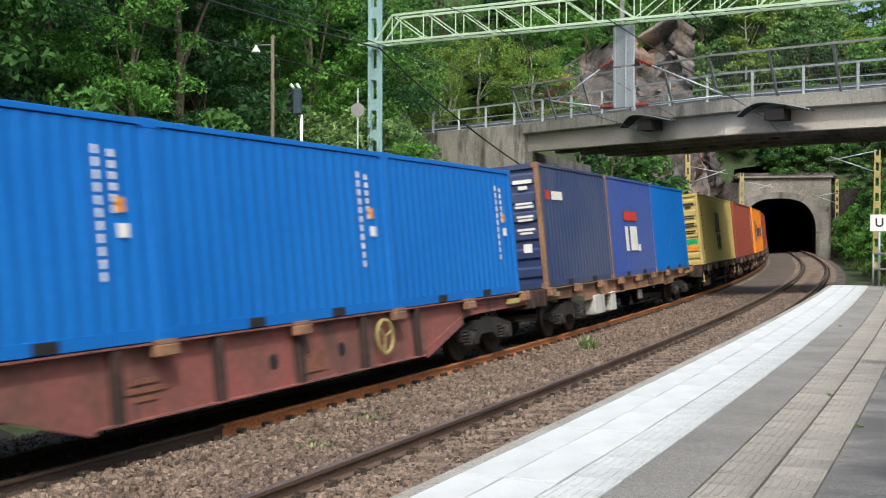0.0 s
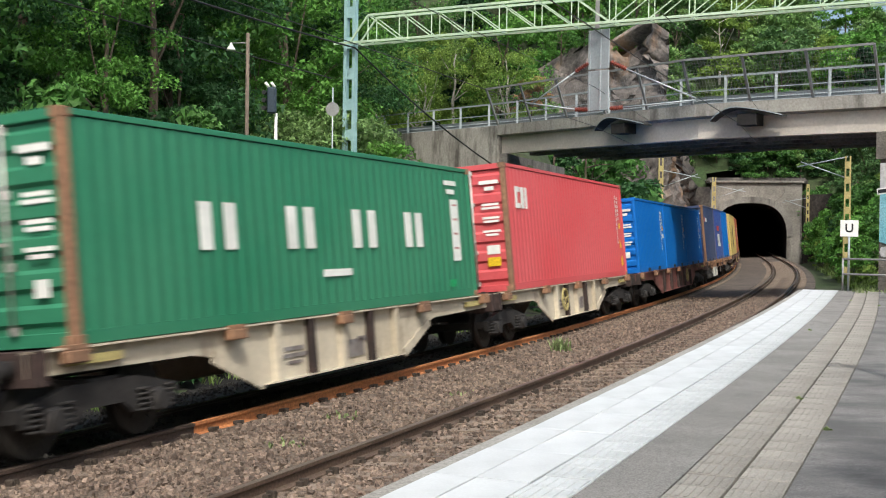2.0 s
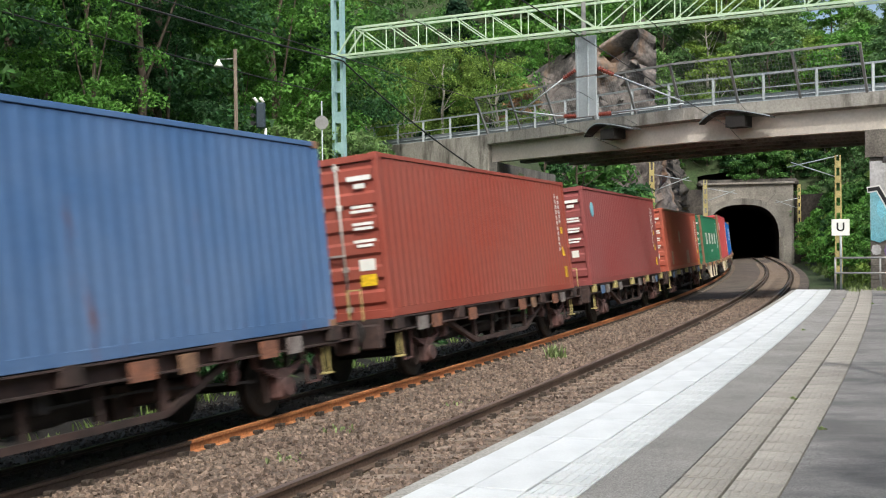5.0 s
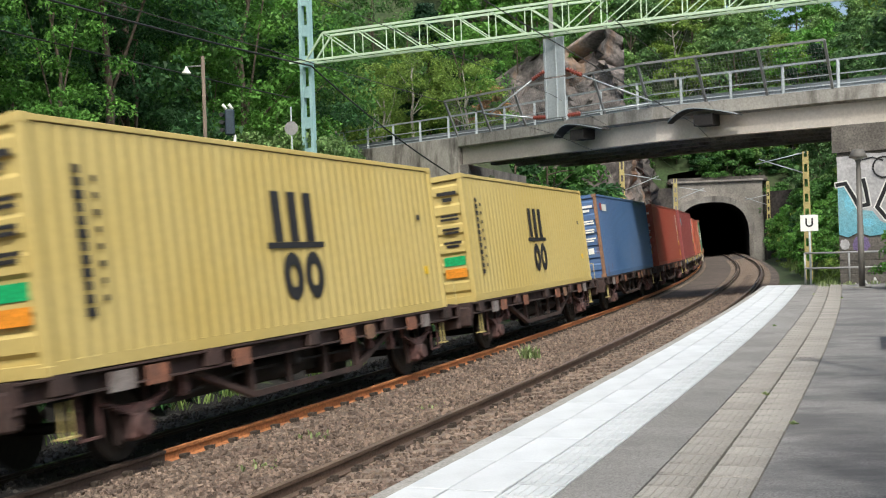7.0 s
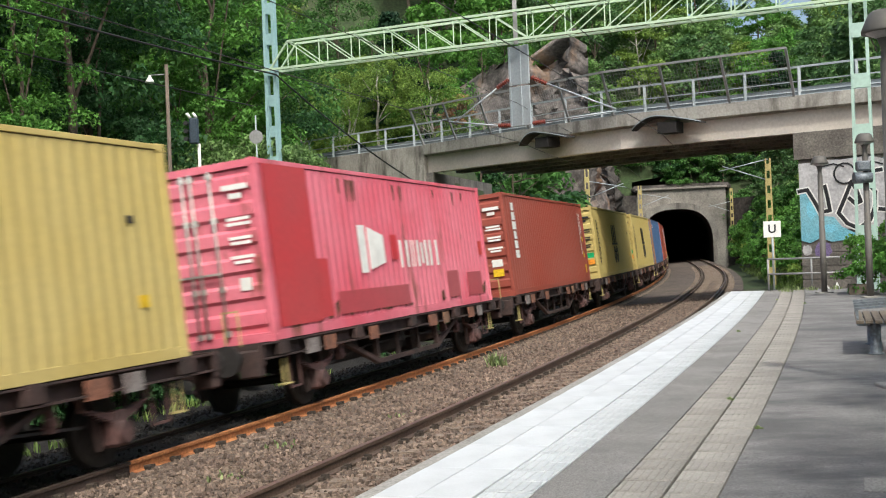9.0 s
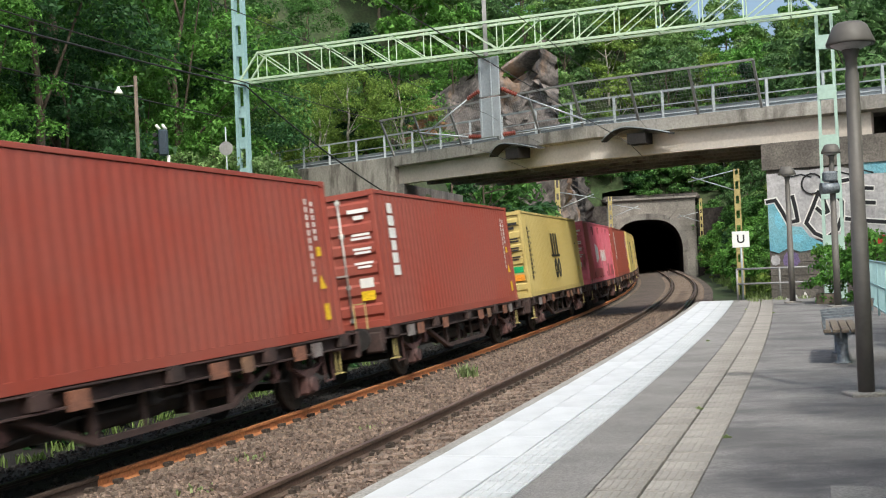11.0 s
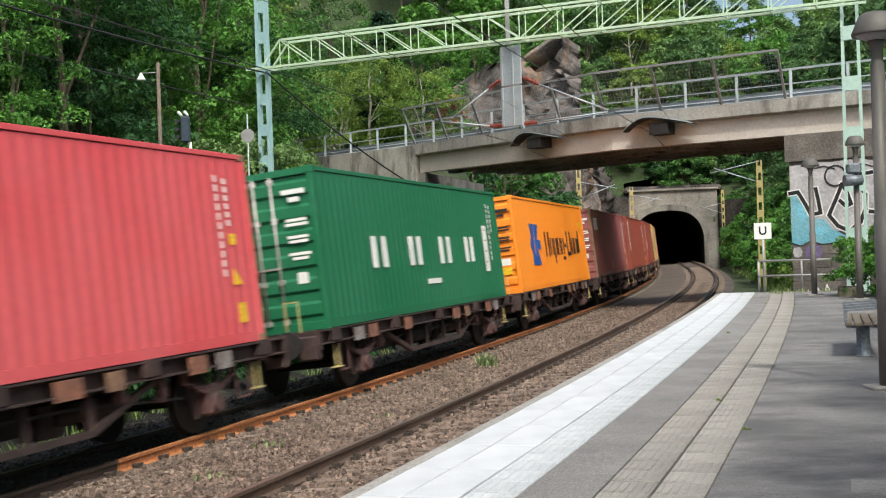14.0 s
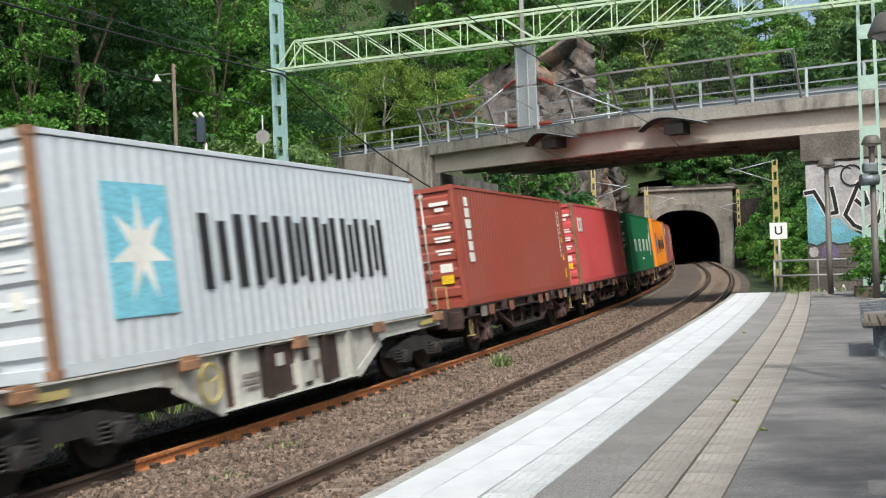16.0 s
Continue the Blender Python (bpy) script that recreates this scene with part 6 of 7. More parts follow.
def make_tree(seed, height, spread, leaf, clumps, per, size, bark="bark", label="", low=0.2, slim=1.0, name="tree"):
    rng = np.random.default_rng(seed)
    top = tagged(empty(name), label, "shrub" if name == "shrub" else "tree")
    pts, rad = [], []
    for k in range(clumps):
        h = low + (1 - low) * rng.random() ** 0.85
        w = spread * (1 - abs((h - low) / (1 - low) - 0.42) ** 1.6 * 1.25) * slim
        a = rng.uniform(0, 6.2832)
        q = max(0.1, w) * (0.35 + 0.65 * rng.random() ** 0.5)
        pts.append((q * math.cos(a), q * math.sin(a), h * height))
        rr = spread * rng.uniform(0.20, 0.38)
        rad.append((rr, rr, rr * rng.uniform(0.5, 0.8)))
    v, f = leaf_cloud(np.array(pts), np.array(rad), per, size, rng)
    from_me("crown", mesh_np("crown", v, f), leaf, top)
    bm = bmesh.new()
    th = 0.012 * height + 0.04
    p = Vector((0, 0, -0.6))
    n = 6
    for k in range(n):
        q = Vector((rng.uniform(-.03, .03) * height * (k + 1) / n, rng.uniform(-.03, .03) * height * (k + 1) / n, height * 0.9 * (k + 1) / n))
        tube(bm, p, q, th * (1 - 0.13 * k), th * (1 - 0.13 * (k + 1)), n=7, caps=False)
        if k:
            for b in range(2):
                e = pts[int(rng.integers(0, clumps))]
                if e[2] > q.z:
                    mid = q.lerp(Vector(e), 0.5) + Vector((0, 0, 0.15 * rng.random() * height * 0.1))
                    tube(bm, q, mid, th * 0.34, th * 0.22, n=5, caps=False)
                    tube(bm, mid, Vector(e), th * 0.22, th * 0.08, n=5, caps=False)
        p = q
    part("trunk" if name == "tree" else "stem", bm, bark, top)
    return top


def make_conifer(seed, height, spread, label):
    rng = np.random.default_rng(seed)
    top = tagged(empty("tree"), label, "tree")
    pts, rad = [], []
    for k in range(60):
        h = 0.25 + 0.75 * rng.random()
        w = spread * (1.1 - h) * (0.5 + 0.5 * rng.random())
        a = rng.uniform(0, 6.2832)
        pts.append((w * math.cos(a), w * math.sin(a), h * height))
        rad.append((0.7, 0.7, 0.28))
    v, f = leaf_cloud(np.array(pts), np.array(rad), 130, 0.26, rng, 0.1)
    from_me("crown", mesh_np("crown", v, f), "needle", top)
    bm = bmesh.new()
    tube(bm, (0, 0, -0.5), (0, 0, height), 0.2, 0.03, n=8, caps=False)
    for q in pts[::3]:
        tube(bm, (0, 0, q[2] - 0.2), q, 0.05, 0.02, n=5, caps=False)
    part("trunk", bm, "bark", top)
    return top


def build_woods():
    near = [make_tree(11, 13.0, 4.0, "leaf", 74, 175, 0.21, low=0.05, label="tall broad-leaved tree in full green leaf on the slope"),
            make_tree(12, 11.0, 3.6, "leaf_dark", 66, 175, 0.20, low=0.05, label="dark green broad-leaved tree on the wooded slope"),
            make_tree(13, 12.0, 3.4, "leaf_bright", 66, 175, 0.20, low=0.05, label="fresh green maple-like tree on the wooded slope"),
            make_tree(14, 9.5, 3.0, "leaf_light", 52, 200, 0.165, "birch", "light yellow-green birch with thin pale stems", low=0.28),
            make_tree(15, 14.0, 4.4, "leaf", 78, 175, 0.22, label="large spreading tree in full green leaf on the slope", low=0.12)]
    far = [make_tree(21, 12.0, 4.2, "leaf_far", 42, 112, 0.42, label="broad-leaved tree in the far wood on the hill"),
           make_tree(22, 13.0, 4.2, "leaf_far_dark", 42, 112, 0.42, label="dark broad-leaved tree in the far wood on the hill"),
           make_tree(23, 10.0, 3.8, "leaf_bright", 40, 112, 0.40, label="fresh green tree in the far wood on the hill"),
           make_tree(24, 9.0, 3.2, "leaf_light", 38, 112, 0.36, "birch", "light green birch in the far wood on the hill")]
    pines = [make_conifer(31, 13.0, 3.2, "dark green conifer among the broad-leaved trees")]
    shrubs = [make_tree(41, 2.6, 1.7, "leaf_bright", 22, 84, 0.20, label="bushy fresh green shrub on the railway bank", low=0.05, name="shrub"),
              make_tree(42, 3.2, 1.9, "leaf", 24, 84, 0.21, label="dense green shrub on the railway bank", low=0.05, name="shrub"),
              make_tree(43, 2.0, 1.5, "leaf_light", 18, 84, 0.185, label="light green low shrub on the railway bank", low=0.05, name="shrub"),
              make_tree(44, 3.0, 1.6, "leaf_dark", 22, 84, 0.21, label="dark green shrub on the railway bank", low=0.05, name="shrub")]
    used = set()
    rnd = random.Random(5)

    def put(ob, x, y, scale=1.0, z=None):
        z = float(ground_z([x], [y])[0]) if z is None else z
        m = Matrix.Translation((x, y, z - 0.15)) @ Matrix.Rotation(rnd.uniform(0, 6.28), 4, "Z") @ Matrix.Diagonal((scale, scale, scale * rnd.uniform(0.9, 1.1), 1))
        if ob.name in used:
            o = copy_thing(ob, m)
        else:
            used.add(ob.name)
            o = ob
        o.matrix_basis = m
        return o

    def zone(kinds, s_range, l_range, count, gap, scale=(0.8, 1.2), group="", wedge=(-33, 26), ok=None):
        placed = []
        for _ in range(count * 30):
            if len(placed) >= count:
                break
            s, l = rnd.uniform(*s_range), rnd.uniform(*l_range)
            p = P(s, l)
            az = math.degrees(math.atan2(p.x, p.y))
            if not wedge[0] < az < wedge[1] or any((p.x - a) ** 2 + (p.y - b) ** 2 < gap * gap for a, b in placed) or (ok and not ok(p.x, p.y, az)):
                continue
            placed.append((p.x, p.y))
            o = put(rnd.choice(kinds), p.x, p.y, rnd.uniform(*scale))
            if group:
                o["group"] = group
    def thicket(kinds, s_range, l_range, count, gap, scale, label, wedge, ok=None):
        """Dense undergrowth in one mesh for each kind of leaf."""
        placed, parts_ = [], {k.name: [] for k in kinds}
        for _ in range(count * 30):
            if len(placed) >= count:
                break
            p = P(rnd.uniform(*s_range), rnd.uniform(*l_range))
            az = math.degrees(math.atan2(p.x, p.y))
            if not wedge[0] < az < wedge[1] or any((p.x - a) ** 2 + (p.y - b) ** 2 < gap * gap for a, b in placed) or (ok and not ok(p.x, p.y, az)):
                continue
            placed.append((p.x, p.y))
            parts_[rnd.choice(kinds).name].append((p.x, p.y, float(ground_z([p.x], [p.y])[0]) - 0.15, rnd.uniform(*scale), rnd.uniform(0, 6.28)))
        for kind in kinds:
            crown = [c for c in kind.children if c.name.startswith("crown")][0].data
            n = len(crown.vertices)
            v = np.empty(n * 3)
            crown.vertices.foreach_get("co", v)
            v = v.reshape(-1, 3)
            f = np.arange(n).reshape(-1, 3)
            vs, fs = [], []
            for i, (x, y, z, k, a) in enumerate(parts_.pop(kind.name, [])):
                c_, s_ = math.cos(a), math.sin(a)
                vs.append(np.stack([v[:, 0] * c_ - v[:, 1] * s_, v[:, 0] * s_ + v[:, 1] * c_, v[:, 2]], 1) * k + np.array([x, y, z]))
                fs.append(f + i * n)
            if vs:
                tagged(from_me("undergrowth", mesh_np("undergrowth", np.concatenate(vs), np.concatenate(fs)), crown.materials[0].name), label, "undergrowth", kind="stuff")


    def off_road(x, y, az):
        return float(seg_dist(np.array([x]), np.array([y]), [(a + 2.6, b + 2.4) for a, b in ROAD])[0]) > 5.5

    T = near

    def clear_left(x, y, az):
        d = math.hypot(x, y)
        return off_road(x, y, az) and not (-17.5 < az < -8.5 and d < 46) and not (az > -9 and d < 63)

    zone([T[0], T[1], T[2], T[4]], (2, 60), (18, 34), 30, 4.0, (0.8, 1.1), "trees on the wooded slope", (-34, -3), clear_left)
    zone([T[0], T[1], T[2]], (5, 55), (16.5, 22), 12, 3.4, (0.5, 0.75), "trees on the wooded slope", (-34, -10), clear_left)
    zone(far, (8, 70), (34, 70), 22, 4.6, (0.95, 1.3), "trees on the wooded slope", (-34, -3), clear_left)
    zone([T[3], T[3], T[2], T[0]], (58, 92), (13, 34), 20, 3.2, (0.75, 1.0), "trees on the wooded slope", (-12, -0.8), clear_left)
    zone(far, (75, 130), (32, 90), 14, 5.0, (0.9, 1.3), "trees of the far wood", (-30, 3), clear_left)
    zone(far, (96, 148), (17, 44), 30, 4.0, (0.7, 1.05), "trees of the far wood", (-4, 12))
    zone(far, (153, 200), (-45, 50), 60, 4.8, (0.95, 1.35), "trees of the far wood", (-2, 24))
    zone(far, (200, 270), (-60, 60), 36, 6.0, (1.0, 1.5), "trees of the far wood", (-2, 24))
    zone(far, (56, 146), (-46, -9), 58, 4.2, (0.6, 0.95), "trees of the far wood", (11, 30), off_road)
    zone(far, (152, 160), (-20, 17), 18, 2.8, (0.4, 0.65), "trees of the far wood", (4, 20))
    for x, y, k in ((-4.5, 74.0, 1.0), (-2.2, 79.0, 0.9), (40.5, 150.0, 1.25), (38.0, 153.0, 0.9)):
        put(pines[0], x, y, k)["group"] = "conifers"
    zone([shrubs[0], shrubs[0], shrubs[1], shrubs[2]], (8, 62), (10.2, 16.5), 64, 1.45, (0.75, 1.2), "shrubs on the left bank", (-36, -7.5), off_road)
    # Row added in dark leaves to deepen the shade seen under the train.
    thicket([shrubs[3]], (2, 52), (9.3, 11.2), 64, 0.9, (0.4, 0.62), "low undergrowth beyond the train, in dark leaves for the shade there", (-45, 0), off_road)
    zone([shrubs[2], shrubs[0]], (30, 62), (10.2, 16), 12, 1.5, (0.5, 0.7), "shrubs on the left bank", (-7.5, 2), off_road)
    zone(shrubs, (63, 96), (7.4, 13), 20, 1.6, (0.9, 1.5), "shrubs on the left bank", (-4, 12))
    zone(shrubs, (46, 146), (-14, -5.4), 30, 1.6, (0.7, 1.3), "shrubs on the right bank", (8, 24))
    thicket([shrubs[0], shrubs[2], shrubs[1]], (58, 146), (-11, -4.7), 44, 1.5, (0.45, 0.95), "fresh green undergrowth on the bank", (8, 24))
    zone([shrubs[0], shrubs[0], shrubs[2]], (70, 146), (-10, -5.0), 34, 1.3, (0.9, 1.5), "shrubs on the right bank", (11.5, 15.5))
    zone([shrubs[3], shrubs[1]], (86, 124), (7.4, 8.8), 16, 1.6, (0.7, 1.1), "shrubs on the left bank", (-4, 14))
    thicket([shrubs[3], shrubs[1]], (150.2, 162), (-22, 20), 64, 1.5, (1.0, 1.7), "dense dark undergrowth over the tunnel", (2, 20))
    thicket([shrubs[0], shrubs[1]], (70, 145), (-14, -5.8), 36, 1.7, (1.0, 1.6), "dense green undergrowth on the bank", (8, 24))
    for s, l, k in ((33.4, -5.75, 0.55), (32.6, -6.8, 0.7), (34.2, -6.6, 0.6), (31.2, -7.4, 0.6)):
        p = P(s, l)
        put(shrubs[0], p.x, p.y, k, 0.75)["group"] = "shrubs by the platform"
    for s, l, k in ((-9.0, -8.8, 0.88), (-4.5, -8.7, 0.86), (0.0, -8.9, 0.88), (4.6, -8.7, 0.84), (9.0, -8.9, 0.84), (13.4, -9.0, 0.80), (18.0, -9.2, 0.76), (27, -13, 0.95), (33, -16, 0.9)):
        p = P(s, l)
        put(T[0 if k > 0.9 else 3], p.x, p.y, k)["group"] = "trees behind the platform"
    for x, y, k in ((-6.9, 49.5, 1.2), (-5.6, 51.0, 1.1), (-8.2, 50.5, 1.4), (-9.6, 48.5, 1.3), (-4.6, 52.0, 0.9), (-10.8, 50.0, 1.3)):
        put(shrubs[0], x, y, k)["group"] = "shrubs on the left bank"
    bushes = [make_tree(45, 4.6, 2.1, "leaf_bush", 34, 110, 0.17, label="tall pale green bush on the railway bank", low=0.03, name="shrub"),
              make_tree(46, 4.0, 2.2, "leaf_bright", 32, 110, 0.17, label="tall fresh green bush on the railway bank", low=0.03, name="shrub")]
    for k in range(26):
        az = math.radians(-14.4 + 6.2 * (k % 13 + rnd.uniform(0, 0.8)) / 13)
        d = (46 if k < 13 else 51) + rnd.uniform(-1.5, 1.5)
        x, y = d * math.sin(az), d * math.cos(az)
        g = float(ground_z([x], [y])[0])
        if off_road(x, y, 0) and to_line(x, y)[1][0] > 9.8:
            put(bushes[0 if k % 3 else 1], x, y, max(0.5, (6.9 - g - rnd.uniform(0, 0.9)) / 4.4))["group"] = "shrubs on the left bank"
    for s, l, k in ((68, 10.0, 2.0), (72, 9.6, 2.1), (76, 9.8, 2.0), (80, 10.6, 1.9), (71, 12.0, 2.3), (77, 12.4, 2.3)):
        p = P(s, l)
        put(shrubs[1] if s % 2 else shrubs[3], p.x, p.y, k)["group"] = "shrubs on the left bank"
    for u in np.arange(-14, 24, 1.9):
        s, l = (89.0, 8.6 - u) if u < 0 else (89.0 + u, 8.6)
        p = P(s + 2.6 + rnd.uniform(0, 1), l + (3.0 if u >= 0 else 0.6))
        put(rnd.choice([bushes[1], shrubs[0], shrubs[1]]), p.x, p.y, rnd.uniform(0.6, 1.0), -1.9 + rock_height(u, 20.0, 2.0))["group"] = "shrubs on the rock"
    # the dry shrub on the rock
    dry = make_tree(51, 3.0, 1.3, "leaf_dry", 14, 60, 0.26, label="dry brown-leaved shrub on the rock", low=0.2, name="shrub")
    put(dry, -0.6, 70.5, 1.0, 8.6)
    for ob in near + far + pines + shrubs:
        if ob.name not in used:
            put(ob, 60 + rnd.random() * 20, 120)


build_woods()


def tufts(name, places, label, h=0.3, n=60, spread=0.2, leaf="grass"):
    rng = np.random.default_rng(len(places))
    vs, fs = [], []
    for x, y, z in places:
        for _ in range(n):
            a, b = rng.uniform(0, 6.28), rng.uniform(0, 6.28)
            q = spread * rng.random() ** 0.7
            base = np.array([x + q * math.cos(a), y + q * math.sin(a), z])
            tip = base + np.array([math.cos(b) * h * 0.45, math.sin(b) * h * 0.45, h * rng.uniform(0.4, 1.0)])
            w = np.array([-math.sin(b), math.cos(b), 0]) * 0.012
            mid = base * 0.45 + tip * 0.55 + np.array([0, 0, h * 0.12])
            k = len(vs)
            vs += [base - w, base + w, mid + w * 1.4, mid - w * 1.4, tip]
            fs += [(k, k + 1, k + 2, k + 3), (k + 3, k + 2, k + 4)]
    me = bpy.data.meshes.new(name)
    me.from_pydata([tuple(v) for v in vs], [], fs)
    return tagged(from_me(name, me, leaf), label, "weed", kind="stuff")


def build_weeds():
    p = P(24.6, 2.45)
    tufts("weed", [(p.x, p.y, -0.30)], "small leafy green weed in the ballast", 0.36, 70, 0.24, "weed")
    rnd = random.Random(8)
    for s, l in ((17.0, 1.9), (14.2, 2.6), (12.0, 2.2)):
        p = P(s, l)
        tufts("weed", [(p.x, p.y, -0.29)], "sparse grey-green weed in the ballast", 0.08, 22, 0.34, "weed")
    for s, l in ((9.9, -4.12), (11.7, -3.72), (20.5, -3.1), (29, -4.1), (31, -3.4), (35.5, -3.6), (36.2, -4.3), (36.4, -3.9), (36.1, -3.5), (36.5, -5.0)):
        p = P(s, l)
        tufts("weed", [(p.x, p.y, PLATFORM - 0.01)], "small grass tuft in a paving joint", 0.045 if s < 34 else 0.16, 12 if s < 34 else 24, 0.04 if s < 34 else 0.2, "weed")
    v = [(P(rnd.uniform(14, 45), rnd.uniform(7.8, 8.6))) for _ in range(14)]
    ob = tufts("trackside_grass", [(q.x, q.y, -0.86) for q in v], "rough trackside grass and weeds beyond the train", 0.24, 22, 0.3)
    ob["kind"] = "stuff"
    v = [(P(rnd.uniform(40, 120), rnd.uniform(-7.5, -4.2))) for _ in range(420)]
    ob = tufts("bank_grass", [(q.x, q.y, float(ground_z([q.x], [q.y])[0])) for q in v], "tall yellowish grass on the bank", 0.7, 22, 0.6)
    ob["kind"] = "stuff"


build_weeds()


# ---------------------------------------------------------------- platform furniture
def lathe(bm, prof, n=18, slot=0):
    rings = [[bm.verts.new((r * math.cos(k / n * 6.28319), r * math.sin(k / n * 6.28319), z)) for k in range(n)] for r, z in prof]
    for a, b in zip(rings, rings[1:]):
        for k in range(n):
            f = bm.faces.new((a[k], a[(k + 1) % n], b[(k + 1) % n], b[k]))
            f.smooth = True
    bm.faces.new(rings[-1])
    bm.faces.new(rings[0][::-1])


def build_lamp(x, y, post, speaker=False):
    top = tagged(empty("platform_lamp", Matrix.Translation((x, y, PLATFORM))), "dark grey platform lamp post with a hooded lantern" + (" and a loudspeaker" if speaker else ""), "lamp post", "platform lamps")
    bm = bmesh.new()
    lathe(bm, [(0.085, 0.0), (0.085, post * 0.5), (0.076, post * 0.5), (0.07, post - 0.25), (0.06, post - 0.22), (0.06, post - 0.1), (0.10, post + 0.02)])
    part("post", bm, "pole_grey", top)
    bm = bmesh.new()
    box(bm, (0, 0, 0.012), (0.42, 0.36, 0.05), bevel=0.012)
    part("base_plate", bm, "kerb", top)
    bm = bmesh.new()
    lathe(bm, [(0.22, post + 0.055), (0.245, post + 0.05), (0.25, post + 0.075), (0.175, post + 0.25), (0.13, post + 0.285)], 24)
    part("lantern_hood", bm, "pole_grey", top)
    bm = bmesh.new()
    lathe(bm, [(0.10, post + 0.0), (0.20, post + 0.05), (0.21, post + 0.06)], 20)
    part("lantern_glass", bm, "silver_paint", top, "dusty pale lantern glass")
    if speaker:
        bm = bmesh.new()
        box(bm, (-0.1, -0.12, post - 0.55), (0.34, 0.25, 0.26), bevel=0.04)
        part("speaker_box", bm, "bench_steel", top)
        bm = bmesh.new()
        tube(bm, (-0.35, -0.14, post - 0.85), (0.1, -0.14, post - 0.85), 0.15, 0.13, n=14)
        part("speaker_horn", bm, "bench_steel", top)


build_lamp(4.39, 12.1, 3.62)
build_lamp(10.14, 29.76, 3.9, True)
build_lamp(9.97, 33.04, 3.6)


def build_bench(s):
    top = tagged(empty("bench", PM(s, -5.2, PLATFORM)), "slatted wooden platform bench on round steel legs", "bench", "platform benches")
    for x in (-0.75, 0.75):
        bm = bmesh.new()
        lathe(bm, [(0.11, 0.0), (0.11, 0.015), (0.072, 0.02), (0.072, 0.40)])
        bm.transform(Matrix.Translation((x, 0, 0)))
        part("leg", bm, "bench_steel", top)
        bm = bmesh.new()
        box(bm, (x, -0.05, 0.40), (0.08, 0.55, 0.04))
        bar(bm, (x, -0.28, 0.38), (x, -0.40, 0.86), 0.04, 0.06)
        part("bracket", bm, "bench_steel", top)
    for k in range(4):
        bm = bmesh.new()
        box(bm, (0, 0.19 - k * 0.115, 0.445), (2.05, 0.095, 0.045), bevel=0.006)
        part("seat_slat", bm, "bench_wood", top)
    for k in range(3):
        bm = bmesh.new()
        box(bm, (0, -0.31 - 0.03 * k, 0.56 + 0.125 * k), (2.05, 0.04, 0.105), bevel=0.006)
        part("back_slat", bm, "bench_wood", top)
    for x in (-0.95, -0.3, 0.3, 0.95):
        bm = bmesh.new()
        bar(bm, (x, 0.25, 0.62), (x, -0.33, 0.66), 0.055, 0.03)
        bar(bm, (x, 0.22, 0.46), (x, 0.22, 0.62), 0.03)
        part("armrest", bm, "bench_steel", top)


build_bench(17.0)


def build_sign():
    x, y = 9.33, 36.0
    top = tagged(empty("stop_board", Matrix.Translation((x, y, PLATFORM)) @ Matrix.Rotation(-0.24, 4, "Z")), "square white board with a black letter U on a grey post", "sign")
    bm = bmesh.new()
    tube(bm, (0, 0.04, -0.1), (0, 0.04, 2.15), 0.035)
    part("post", bm, "galv", top)
    bm = bmesh.new()
    box(bm, (0, 0, 1.89), (0.52, 0.02, 0.5), bevel=0.006)
    part("board", bm, "white", top)
    cu = bpy.data.curves.new("letter", "FONT")
    cu.body, cu.size, cu.align_x, cu.align_y, cu.extrude, cu.offset = "U", 0.36, "CENTER", "CENTER", 0.002, 0.008
    tmp = bpy.data.objects.new("letter_tmp", cu)
    scene.collection.objects.link(tmp)
    me = bpy.data.meshes.new_from_object(tmp.evaluated_get(bpy.context.evaluated_depsgraph_get()))
    bpy.data.objects.remove(tmp)
    o = from_me("letter", me, "black", top)
    o.matrix_basis = Matrix.Translation((0, -0.013, 1.89)) @ Matrix.Rotation(math.pi / 2, 4, "X")


build_sign()


def build_end_rail():
    top = tagged(empty("barrier"), "bent grey tube barrier at the end of the platform", "railing")
    a, b = P(36.8, -3.05), P(36.5, -5.6)
    for z in (1.68, 1.22):
        bm = bmesh.new()
        tube(bm, (a.x, a.y, z), (b.x, b.y, z), 0.03)
        part("rail", bm, "grey_steel", top)
    for w in (0.0, 0.5, 1.0):
        p = a.lerp(b, w)
        bm = bmesh.new()
        tube(bm, (p.x, p.y, PLATFORM - 0.05), (p.x, p.y, 1.69), 0.03)
        part("post", bm, "grey_steel", top)


build_end_rail()


def build_fence():
    top = tagged(empty("fence"), "grey-green steel mesh fence along the back of the platform", "fence")
    ss = np.arange(7.0, 35.6, 2.2)
    for s in ss:
        p = P(s, -6.35)
        bm = bmesh.new()
        tube(bm, (p.x, p.y, PLATFORM - 0.05), (p.x, p.y, PLATFORM + 1.2), 0.028, n=8)
        part("post", bm, "mast_blue", top)
    for z in (0.15, 0.65, 1.18):
        bm = bmesh.new()
        for s0, s1 in zip(ss, ss[1:]):
            a, b = P(s0, -6.35), P(s1, -6.35)
            tube(bm, (a.x, a.y, PLATFORM + z), (b.x, b.y, PLATFORM + z), 0.02, n=7, caps=False)
        part("rail", bm, "mast_blue", top)
    bm = bmesh.new()
    for s in np.arange(7.0, 34, 0.11):
        p = P(s, -6.35)
        bar(bm, (p.x, p.y, PLATFORM + 0.15), (p.x, p.y, PLATFORM + 1.18), 0.007)
    tagged(part("mesh_infill", bm, "mast_blue", top), kind="stuff")


build_fence()


